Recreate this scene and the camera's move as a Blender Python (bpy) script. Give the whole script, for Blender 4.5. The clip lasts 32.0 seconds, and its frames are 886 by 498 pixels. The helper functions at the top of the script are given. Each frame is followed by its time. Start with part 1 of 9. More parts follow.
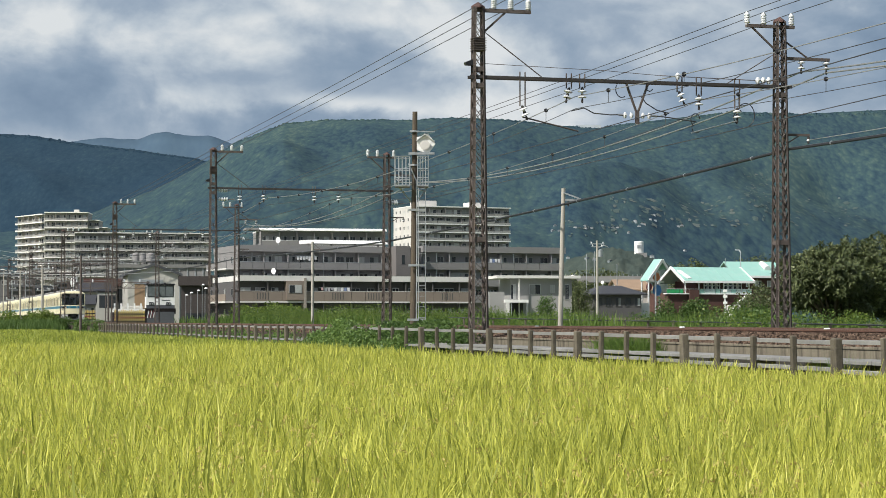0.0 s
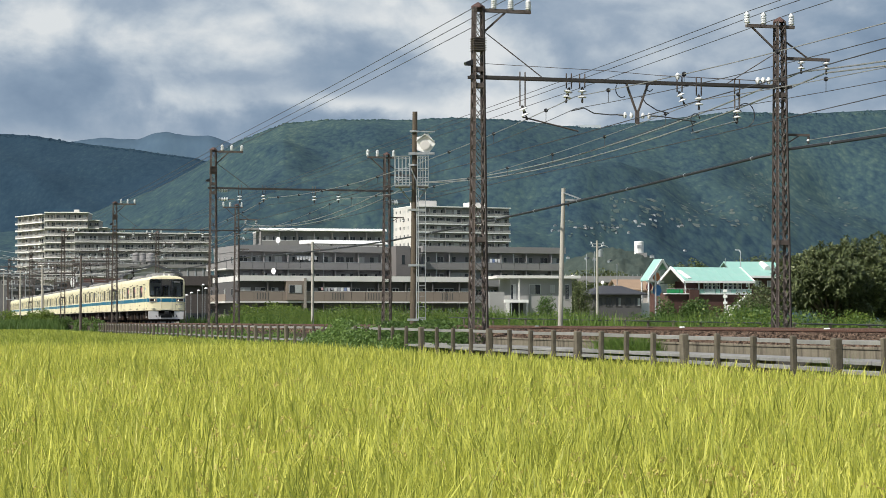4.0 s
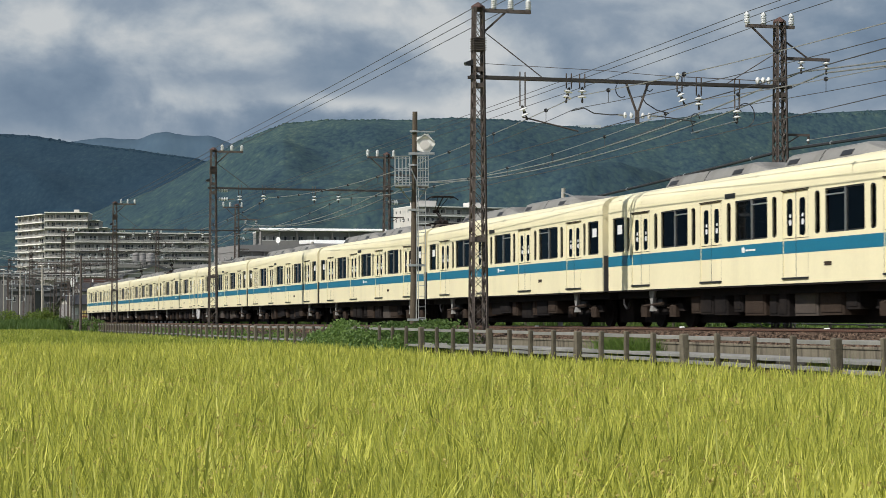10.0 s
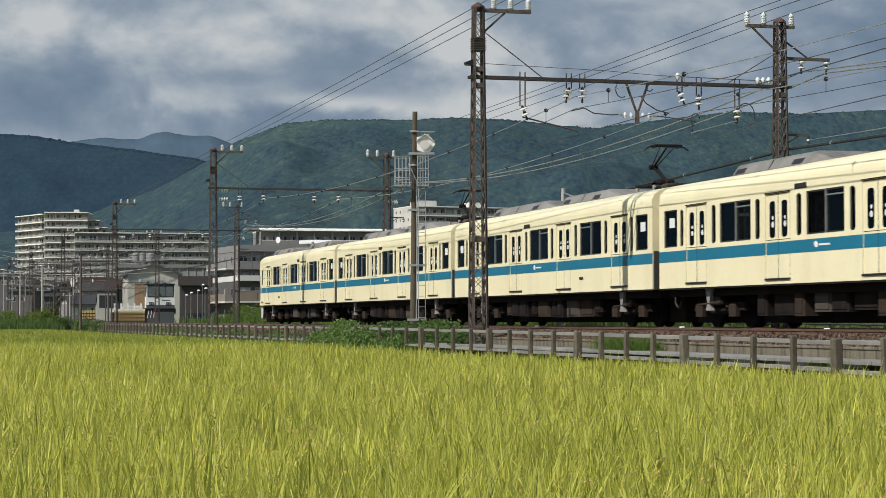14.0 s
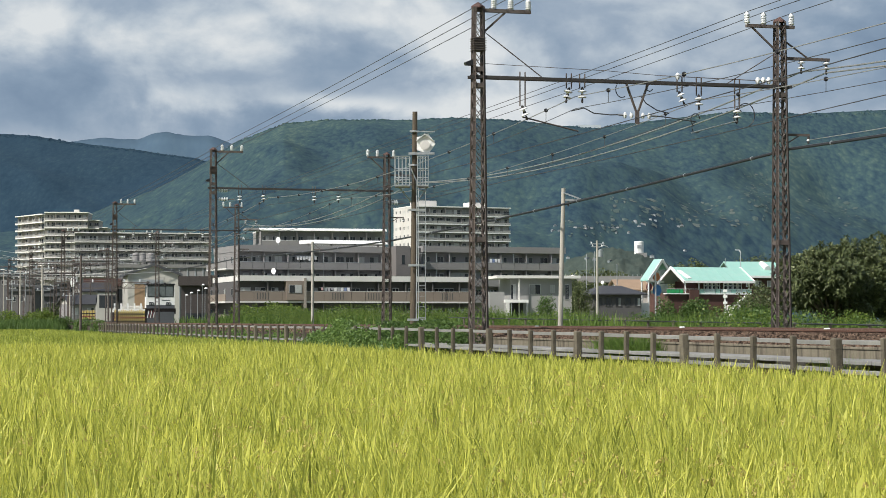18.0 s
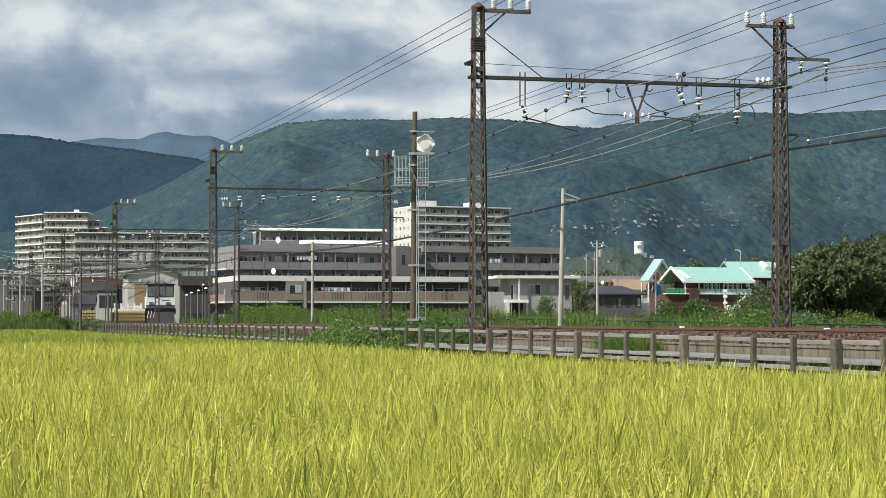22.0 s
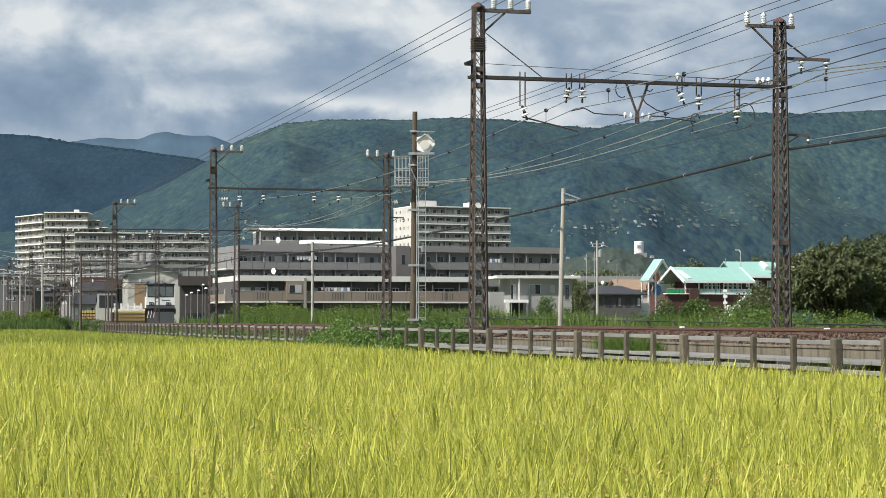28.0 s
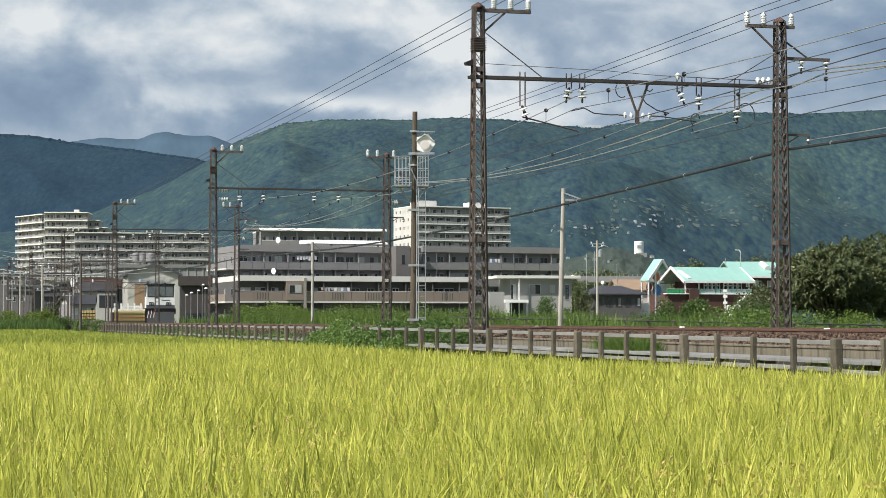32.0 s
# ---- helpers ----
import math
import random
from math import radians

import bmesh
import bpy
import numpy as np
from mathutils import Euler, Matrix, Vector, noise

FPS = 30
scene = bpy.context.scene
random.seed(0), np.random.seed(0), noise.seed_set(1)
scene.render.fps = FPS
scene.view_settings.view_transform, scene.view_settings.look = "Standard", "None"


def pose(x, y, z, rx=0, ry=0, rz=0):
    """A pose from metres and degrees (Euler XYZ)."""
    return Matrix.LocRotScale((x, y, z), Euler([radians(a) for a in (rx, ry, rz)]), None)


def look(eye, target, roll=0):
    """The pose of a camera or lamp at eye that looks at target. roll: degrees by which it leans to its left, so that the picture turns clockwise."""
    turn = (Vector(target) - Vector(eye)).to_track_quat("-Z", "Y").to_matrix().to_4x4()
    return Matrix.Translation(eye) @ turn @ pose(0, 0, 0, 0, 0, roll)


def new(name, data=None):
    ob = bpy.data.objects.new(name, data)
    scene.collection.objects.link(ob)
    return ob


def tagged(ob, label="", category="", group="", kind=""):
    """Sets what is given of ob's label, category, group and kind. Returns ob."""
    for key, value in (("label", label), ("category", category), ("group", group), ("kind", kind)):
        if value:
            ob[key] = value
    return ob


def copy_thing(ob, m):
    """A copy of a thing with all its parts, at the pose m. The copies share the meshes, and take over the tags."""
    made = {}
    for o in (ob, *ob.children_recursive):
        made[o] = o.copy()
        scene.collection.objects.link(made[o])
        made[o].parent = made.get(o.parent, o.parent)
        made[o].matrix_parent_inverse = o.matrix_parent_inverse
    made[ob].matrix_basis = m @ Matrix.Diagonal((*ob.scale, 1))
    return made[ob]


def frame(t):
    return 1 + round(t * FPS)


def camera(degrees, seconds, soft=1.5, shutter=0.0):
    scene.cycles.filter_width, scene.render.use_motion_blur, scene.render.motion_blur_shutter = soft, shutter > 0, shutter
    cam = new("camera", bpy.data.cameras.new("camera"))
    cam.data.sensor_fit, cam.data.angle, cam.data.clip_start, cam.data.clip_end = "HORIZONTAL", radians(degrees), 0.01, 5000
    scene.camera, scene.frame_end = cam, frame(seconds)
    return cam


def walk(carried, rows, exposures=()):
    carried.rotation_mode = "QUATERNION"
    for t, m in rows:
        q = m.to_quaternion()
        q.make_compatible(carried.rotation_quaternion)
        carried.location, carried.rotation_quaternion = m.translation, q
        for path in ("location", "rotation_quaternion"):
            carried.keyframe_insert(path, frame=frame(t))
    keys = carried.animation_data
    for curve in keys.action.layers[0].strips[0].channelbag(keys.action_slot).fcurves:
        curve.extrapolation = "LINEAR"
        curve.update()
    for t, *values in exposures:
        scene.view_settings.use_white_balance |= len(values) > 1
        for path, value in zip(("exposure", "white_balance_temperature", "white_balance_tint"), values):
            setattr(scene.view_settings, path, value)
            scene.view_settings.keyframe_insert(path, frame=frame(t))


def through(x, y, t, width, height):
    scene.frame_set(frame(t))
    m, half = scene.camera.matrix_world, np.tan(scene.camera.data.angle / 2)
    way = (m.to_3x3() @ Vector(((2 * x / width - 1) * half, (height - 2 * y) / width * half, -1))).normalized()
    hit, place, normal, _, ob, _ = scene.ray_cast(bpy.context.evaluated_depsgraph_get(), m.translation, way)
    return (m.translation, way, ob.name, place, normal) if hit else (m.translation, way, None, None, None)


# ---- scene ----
# Camera: a tripod at the edge of a rice field beside a double-track railway.
# World: the tracks run along y, x grows from the field across the tracks, z = 0 is the top of the rails.
TURN = radians(15.12)
EYE = (0.0, 0.0, 0.165)
cam = camera(24.703, 32.0, soft=0.65, shutter=0.09)
aim = look(EYE, (EYE[0] + math.sin(TURN), EYE[1] + math.cos(TURN), EYE[2] + math.tan(radians(2.034))))
walk(cam, [(0.0, aim), (32.0, aim)],
     exposures=[(0.0, 0.0), (8.0, 0.0), (9.0, -0.1), (10.0, -0.35), (13.0, -0.42), (14.5, -0.4), (17.5, 0.0), (24.0, 0.04), (32.0, 0.1)])


def ahead(u, d, z=0.0):
    """A place u metres to the right of the line of sight and d metres along it."""
    c, s = math.cos(TURN), math.sin(TURN)
    return Vector((u * c + d * s, d * c - u * s, z))


def across(a, d):
    """Sideways offset at distance d of bearing mark a (3580 marks to the radian, 784 straight ahead)."""
    return (a - 784) / 3580 * d


def level(q, d):
    """Height at distance d of elevation mark q (568 is eye level, smaller is higher)."""
    return EYE[2] + (568 - q) / 3580 * d


# Light: a partly clouded afternoon sky and a sun from the field side.
SUN_TO = Vector((-0.67, -0.27, 0.69)).normalized()
sun = new("sun", bpy.data.lights.new("sun", "SUN"))
sun.data.energy, sun.data.angle, sun.data.color = 5.6, radians(0.6), (1.0, 0.95, 0.88)
sun.matrix_world = look((0, 0, 60), Vector((0, 0, 60)) - SUN_TO)


def nodes_of(idblock):
    idblock.use_nodes = True
    nt = idblock.node_tree
    nt.nodes.clear()
    return nt


def add(nt, kind, **inputs):
    n = nt.nodes.new(kind)
    for k, v in inputs.items():
        n.inputs[k.replace("_", " ")].default_value = v
    return n


def ramp(nt, stops, source):
    n = nt.nodes.new("ShaderNodeValToRGB")
    e = n.color_ramp.elements
    while len(e) < len(stops):
        e.new(0.5)
    for el, (p, col) in zip(e, stops):
        el.position, el.color = p, (*col, 1.0)
    nt.links.new(source, n.inputs[0])
    return n


def noise_node(nt, vec, scale, detail=4.0, rough=0.55, distort=0.0):
    n = add(nt, "ShaderNodeTexNoise", Scale=scale, Detail=detail, Roughness=rough, Distortion=distort)
    if vec is not None:
        nt.links.new(vec, n.inputs["Vector"])
    return n


def cloud_colour(nt, vec, heaps=()):
    """Layered stratocumulus: grey-blue undersides, bright breaks. heaps: (side, height, width, thickness, gain) of single clouds."""
    m = add(nt, "ShaderNodeMapping", Scale=(12.0, 12.0, 19.0), Location=(1.3, 0.4, 0.65))
    nt.links.new(vec, m.inputs["Vector"])
    big = noise_node(nt, m.outputs[0], 1.0, 8.0, 0.55, 0.2)
    m2 = add(nt, "ShaderNodeMapping", Scale=(2.6, 2.6, 8.0), Location=(0.2, 2.0, 0.3))
    nt.links.new(vec, m2.inputs["Vector"])
    wide = noise_node(nt, m2.outputs[0], 1.0, 3.0, 0.5, 0.2)
    mix = nt.nodes.new("ShaderNodeMath")
    mix.operation = "MULTIPLY_ADD"
    nt.links.new(big.outputs["Fac"], mix.inputs[0])
    mix.inputs[1].default_value = 1.0
    half = nt.nodes.new("ShaderNodeMath")
    half.operation = "MULTIPLY_ADD"
    nt.links.new(wide.outputs["Fac"], half.inputs[0])
    half.inputs[1].default_value = 0.36
    half.inputs[2].default_value = -0.14
    nt.links.new(half.outputs[0], mix.inputs[2])
    total = mix.outputs[0]

    def calc(op, a, b=None):
        n = nt.nodes.new("ShaderNodeMath")
        n.operation = op
        for k, x in enumerate((a, b)):
            if isinstance(x, (int, float)):
                n.inputs[k].default_value = x
            elif x is not None:
                nt.links.new(x, n.inputs[k])
        return n.outputs[0]
    m3 = add(nt, "ShaderNodeMapping", Scale=(24.0, 24.0, 34.0), Location=(0.7, 1.9, 0.2))
    nt.links.new(vec, m3.inputs["Vector"])
    puff = noise_node(nt, m3.outputs[0], 1.0, 5.0, 0.5, 0.3)
    total = calc("ADD", total, calc("MULTIPLY", calc("SUBTRACT", calc("ABSOLUTE", calc("SUBTRACT", puff.outputs["Fac"], 0.5)), 0.07), 0.32))
    if heaps:
        dot = nt.nodes.new("ShaderNodeVectorMath")
        dot.operation = "DOT_PRODUCT"
        nt.links.new(vec, dot.inputs[0])
        dot.inputs[1].default_value = (math.cos(TURN), -math.sin(TURN), 0)
        sep = nt.nodes.new("ShaderNodeSeparateXYZ")
        nt.links.new(vec, sep.inputs[0])
        warp = calc("MULTIPLY", calc("SUBTRACT", big.outputs["Fac"], 0.5), 0.05)
        A, E = calc("ADD", dot.outputs["Value"], warp), calc("ADD", sep.outputs[2], calc("MULTIPLY", warp, 0.6))
        for a, e, w, h, gain in heaps:
            x, y = calc("DIVIDE", calc("SUBTRACT", A, a), w), calc("DIVIDE", calc("SUBTRACT", E, e), h)
            r2 = calc("ADD", calc("MULTIPLY", x, x), calc("MULTIPLY", y, y))
            total = calc("ADD", total, calc("MULTIPLY", calc("EXPONENT", calc("MULTIPLY", r2, -1.0)), gain))
    return ramp(nt, [(0.33, (0.205, 0.285, 0.395)), (0.43, (0.255, 0.34, 0.45)), (0.52, (0.335, 0.415, 0.515)),
                     (0.61, (0.49, 0.56, 0.63)), (0.72, (0.71, 0.745, 0.765))], total)


world = bpy.data.worlds.new("sky")
scene.world = world
nt = nodes_of(world)
sky = nt.nodes.new("ShaderNodeTexSky")
sky.sky_type, sky.sun_disc = "NISHITA", False
sky.sun_elevation, sky.sun_rotation = math.asin(SUN_TO.z), math.atan2(SUN_TO.x, SUN_TO.y)
sky.air_density, sky.dust_density = 1.0, 1.5
coord = nt.nodes.new("ShaderNodeTexCoord")
clouds = cloud_colour(nt, coord.outputs["Generated"])
bg_sky, bg_cloud = add(nt, "ShaderNodeBackground", Strength=0.1), add(nt, "ShaderNodeBackground", Strength=0.92)
nt.links.new(sky.outputs[0], bg_sky.inputs[0])
nt.links.new(clouds.outputs[0], bg_cloud.inputs[0])
both, out = add(nt, "ShaderNodeMixShader", Fac=0.7), nt.nodes.new("ShaderNodeOutputWorld")
nt.links.new(bg_sky.outputs[0], both.inputs[1])
nt.links.new(bg_cloud.outputs[0], both.inputs[2])
nt.links.new(both.outputs[0], out.inputs[0])

# ---- materials ----


def material(name, colour, rough=0.7, metal=0.0, vary=0.25, scale=3.0, fine=40.0, bump=0.15, island=0.0, obrandom=0.0,
             dirt=None, dirt_amount=0.0, dirt_scale=1.0, spec=0.5, streak=0.0):
    """A principled surface with colour varied at two scales, optional dirt blotches or streaks, and fine relief."""
    m = bpy.data.materials.new(name)
    nt = nodes_of(m)
    out, bsdf = nt.nodes.new("ShaderNodeOutputMaterial"), nt.nodes.new("ShaderNodeBsdfPrincipled")
    nt.links.new(bsdf.outputs[0], out.inputs[0])
    tc = nt.nodes.new("ShaderNodeTexCoord")
    n1 = noise_node(nt, tc.outputs["Object"], scale, 5.0)
    n2 = noise_node(nt, tc.outputs["Object"], fine, 3.0)
    c = Vector(colour)
    lo, hi = c * (1 - vary), c * (1 + vary)
    total = nt.nodes.new("ShaderNodeMix")
    total.data_type = "FLOAT"
    total.inputs[0].default_value = 0.4
    nt.links.new(n1.outputs["Fac"], total.inputs[2])
    nt.links.new(n2.outputs["Fac"], total.inputs[3])
    src = ramp(nt, [(0.3, lo), (0.7, hi)], total.outputs[0]).outputs[0]
    if island or obrandom:
        if island:
            g = nt.nodes.new("ShaderNodeNewGeometry").outputs["Random Per Island"]
        else:
            g = nt.nodes.new("ShaderNodeObjectInfo").outputs["Random"]
        hsv = nt.nodes.new("ShaderNodeHueSaturation")
        mr = add(nt, "ShaderNodeMapRange")
        k = island or obrandom
        mr.inputs["To Min"].default_value, mr.inputs["To Max"].default_value = 1 - k, 1 + k
        nt.links.new(g, mr.inputs["Value"])
        nt.links.new(mr.outputs[0], hsv.inputs["Value"])
        nt.links.new(src, hsv.inputs["Color"])
        src = hsv.outputs[0]
    if dirt is not None:
        mp = add(nt, "ShaderNodeMapping", Scale=(1, 1, 0.12 if streak else 1.0))
        nt.links.new(tc.outputs["Object"], mp.inputs["Vector"])
        nd = noise_node(nt, mp.outputs[0], dirt_scale, 6.0, 0.62)
        fac = ramp(nt, [(0.48, (0, 0, 0)), (0.72, (dirt_amount,) * 3)], nd.outputs["Fac"])
        mx = nt.nodes.new("ShaderNodeMix")
        mx.data_type = "RGBA"
        nt.links.new(fac.outputs[0], mx.inputs[0])
        nt.links.new(src, mx.inputs[6])
        mx.inputs[7].default_value = (*dirt, 1)
        src = mx.outputs[2]
    nt.links.new(src, bsdf.inputs["Base Color"])
    bsdf.inputs["Metallic"].default_value = metal
    bsdf.inputs["Specular IOR Level"].default_value = spec
    mr = add(nt, "ShaderNodeMapRange")
    mr.inputs["To Min"].default_value, mr.inputs["To Max"].default_value = max(0.03, rough - 0.12), min(1, rough + 0.12)
    nt.links.new(n1.outputs["Fac"], mr.inputs["Value"])
    nt.links.new(mr.outputs[0], bsdf.inputs["Roughness"])
    if bump:
        b = add(nt, "ShaderNodeBump", Strength=bump, Distance=0.02)
        nt.links.new(n2.outputs["Fac"], b.inputs["Height"])
        nt.links.new(b.outputs[0], bsdf.inputs["Normal"])
    return m


def leaf_material(name, dark, light, through=0.35, tips=None, scale=0.25, spec=0.35):
    """Leaves and blades: colour by island and by wide patches, some light passing through."""
    m = bpy.data.materials.new(name)
    nt = nodes_of(m)
    out, bsdf = nt.nodes.new("ShaderNodeOutputMaterial"), nt.nodes.new("ShaderNodeBsdfPrincipled")
    g = nt.nodes.new("ShaderNodeNewGeometry")
    tc = nt.nodes.new("ShaderNodeTexCoord")
    n1 = noise_node(nt, tc.outputs["Object"], scale, 3.0)
    mixv = nt.nodes.new("ShaderNodeMix")
    mixv.data_type = "FLOAT"
    mixv.inputs[0].default_value = 0.45
    nt.links.new(g.outputs["Random Per Island"], mixv.inputs[2])
    nt.links.new(n1.outputs["Fac"], mixv.inputs[3])
    stops = [(0.1, dark), (0.75, light)]
    if tips:
        stops.append((0.9, tips))
    col = ramp(nt, stops, mixv.outputs[0])
    nt.links.new(col.outputs[0], bsdf.inputs["Base Color"])
    bsdf.inputs["Roughness"].default_value = 0.5
    bsdf.inputs["Specular IOR Level"].default_value = spec
    tr = nt.nodes.new("ShaderNodeBsdfTranslucent")
    nt.links.new(col.outputs[0], tr.inputs[0])
    mx = add(nt, "ShaderNodeMixShader", Fac=through)
    nt.links.new(bsdf.outputs[0], mx.inputs[1])
    nt.links.new(tr.outputs[0], mx.inputs[2])
    nt.links.new(mx.outputs[0], out.inputs[0])
    return m


def glass_material(name, tint, clear=0.6):
    m = bpy.data.materials.new(name)
    nt = nodes_of(m)
    out = nt.nodes.new("ShaderNodeOutputMaterial")
    tr, gl = nt.nodes.new("ShaderNodeBsdfTransparent"), add(nt, "ShaderNodeBsdfGlossy", Roughness=0.04)
    tr.inputs[0].default_value = (*[t * clear for t in tint], 1)
    gl.inputs[0].default_value = (0.85, 0.86, 0.88, 1)
    fr = add(nt, "ShaderNodeFresnel", IOR=1.5)
    mx = nt.nodes.new("ShaderNodeMixShader")
    nt.links.new(fr.outputs[0], mx.inputs[0])
    nt.links.new(tr.outputs[0], mx.inputs[1])
    nt.links.new(gl.outputs[0], mx.inputs[2])
    nt.links.new(mx.outputs[0], out.inputs[0])
    return m


def glow_material(name, colour, strength):
    m = bpy.data.materials.new(name)
    nt = nodes_of(m)
    out = nt.nodes.new("ShaderNodeOutputMaterial")
    em = add(nt, "ShaderNodeEmission", Strength=strength)
    em.inputs[0].default_value = (*colour, 1)
    nt.links.new(em.outputs[0], out.inputs[0])
    return m


RUST = material("rusty_steel", (0.113, 0.092, 0.082), 0.85, 0.2, 0.4, 2.0, 30.0, 0.3, dirt=(0.16, 0.15, 0.14), dirt_amount=0.5, dirt_scale=2.5)
RUST_RED = material("red_lead_steel", (0.095, 0.052, 0.044), 0.8, 0.1, 0.4, 3.0, 30.0, 0.3)
GALV = material("galvanised_steel", (0.42, 0.44, 0.45), 0.5, 0.7, 0.2, 4.0, 40.0, 0.1)
PORCELAIN = material("white_porcelain", (0.68, 0.7, 0.7), 0.2, 0.0, 0.06, 4.0, 30.0, 0.02)
WIRE = material("weathered_copper_wire", (0.10, 0.10, 0.10), 0.6, 0.6, 0.2, 2.0, 20.0, 0.0)
WIRE_PALE = material("bright_aluminium_wire", (0.45, 0.45, 0.43), 0.45, 0.7, 0.2, 2.0, 20.0, 0.0)
RUBBER = material("black_cable_sheath", (0.025, 0.026, 0.03), 0.5, 0.0, 0.3, 4.0, 20.0, 0.05)
BEAM_STEEL = material("dark_painted_steel", (0.05, 0.045, 0.042), 0.75, 0.1, 0.4, 2.0, 30.0, 0.2)
DARK_GREY = material("gap_shade_and_sign_grey", (0.05, 0.048, 0.045), 0.7, 0.0, 0.25, 2.0, 15.0, 0.05)
RAIL = material("rusted_rail", (0.12, 0.062, 0.042), 0.85, 0.1, 0.35, 3.0, 40.0, 0.25)
RAIL_TOP = material("worn_rail_head", (0.28, 0.2, 0.16), 0.4, 0.8, 0.2, 3.0, 40.0, 0.1)
CONCRETE = material("weathered_concrete", (0.185, 0.165, 0.125), 0.9, 0.0, 0.25, 1.5, 25.0, 0.35, dirt=(0.075, 0.066, 0.05), dirt_amount=0.9, dirt_scale=2.2, streak=1, spec=0.15)
POST_CONC = material("stained_post_concrete", (0.15, 0.133, 0.103), 0.9, 0.0, 0.3, 4.0, 40.0, 0.4, dirt=(0.055, 0.048, 0.036), dirt_amount=0.75, dirt_scale=6.0, streak=1, obrandom=0.18, spec=0.15)
RAIL_CONC = material("grey_fence_rail", (0.215, 0.215, 0.205), 0.85, 0.0, 0.25, 2.0, 30.0, 0.3, obrandom=0.12)
BALLAST = material("brown_ballast", (0.10, 0.07, 0.052), 0.95, 0.0, 0.4, 8.0, 60.0, 0.6, island=0.85, spec=0.05)
GROUND = material("rough_grass_ground", (0.09, 0.12, 0.035), 0.95, 0.0, 0.45, 0.15, 3.0, 0.4, dirt=(0.16, 0.13, 0.09), dirt_amount=0.5, dirt_scale=0.05)
WOOD_POLE = material("weathered_wooden_pole", (0.092, 0.073, 0.052), 0.85, 0.0, 0.35, 1.5, 25.0, 0.4, dirt=(0.06, 0.045, 0.03), dirt_amount=0.6, dirt_scale=6.0, streak=1)
CONC_POLE = material("pale_concrete_pole", (0.40, 0.38, 0.33), 0.85, 0.0, 0.15, 1.0, 25.0, 0.15, dirt=(0.2, 0.18, 0.14), dirt_amount=0.5, dirt_scale=3.0, streak=1)
IVORY = material("ivory_paint", (0.87, 0.80, 0.54), 0.38, 0.0, 0.05, 0.7, 12.0, 0.02, dirt=(0.55, 0.47, 0.32), dirt_amount=0.22, dirt_scale=0.9, streak=1)
BLUE = material("blue_stripe_paint", (0.008, 0.16, 0.27), 0.4, 0.0, 0.1, 1.0, 12.0, 0.02)
ROOF_UNIT = material("weathered_roof_unit", (0.225, 0.222, 0.212), 0.65, 0.0, 0.18, 1.5, 14.0, 0.08, dirt=(0.10, 0.09, 0.078), dirt_amount=0.75, dirt_scale=1.1)
AC_GREY = material("light_grey_air_conditioner", (0.27, 0.27, 0.26), 0.6, 0.0, 0.12, 2.0, 14.0, 0.05, dirt=(0.2, 0.18, 0.16), dirt_amount=0.5, dirt_scale=1.5)
UNDER = material("dusty_underframe", (0.018, 0.016, 0.016), 0.9, 0.1, 0.4, 2.0, 15.0, 0.2, dirt=(0.045, 0.034, 0.027), dirt_amount=0.4, dirt_scale=1.5, spec=0.08)
UNDER_BROWN = material("brown_dusted_boxes", (0.045, 0.033, 0.026), 0.85, 0.0, 0.35, 2.0, 15.0, 0.2, spec=0.1)
BLACK = material("black_trim", (0.015, 0.015, 0.017), 0.45, 0.0, 0.3, 3.0, 20.0, 0.05)
SKIRT = material("pale_grey_skirt", (0.60, 0.60, 0.60), 0.5, 0.0, 0.1, 2.0, 15.0, 0.03, dirt=(0.3, 0.27, 0.24), dirt_amount=0.4, dirt_scale=2.0)
STEEL_FRAME = material("brushed_aluminium_frame", (0.55, 0.55, 0.54), 0.35, 0.8, 0.1, 4.0, 30.0, 0.03)
SCREEN = glass_material("clear_windscreen_glass", (0.85, 0.9, 0.9), 0.92)
GLASS = glass_material("tinted_train_glass", (0.35, 0.38, 0.40), 0.45)
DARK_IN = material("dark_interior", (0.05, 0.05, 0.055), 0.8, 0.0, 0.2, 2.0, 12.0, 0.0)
CAB_IN = material("grey_cab_lining", (0.42, 0.43, 0.42), 0.7, 0.0, 0.1, 2.0, 12.0, 0.0)
SEAT_RED = material("wine_seat_cloth", (0.18, 0.05, 0.05), 0.9, 0.0, 0.2, 4.0, 30.0, 0.1)
LAMP = glow_material("lit_headlamp", (1.0, 0.88, 0.66), 2.4)
PINK = material("pink_window_sticker", (0.80, 0.10, 0.22), 0.5, 0.0, 0.05, 4.0, 20.0, 0.0)
WHITE = material("white_enamel", (0.80, 0.80, 0.78), 0.45, 0.0, 0.06, 2.0, 20.0, 0.02)
EMBLEM = material("pale_blue_emblem", (0.42, 0.6, 0.72), 0.5, 0.0, 0.3, 3.0, 8.0, 0.0)
PAPER = material("white_paper", (0.72, 0.73, 0.74), 0.7, 0.0, 0.05, 4.0, 20.0, 0.0)


# ---- mesh helpers ----


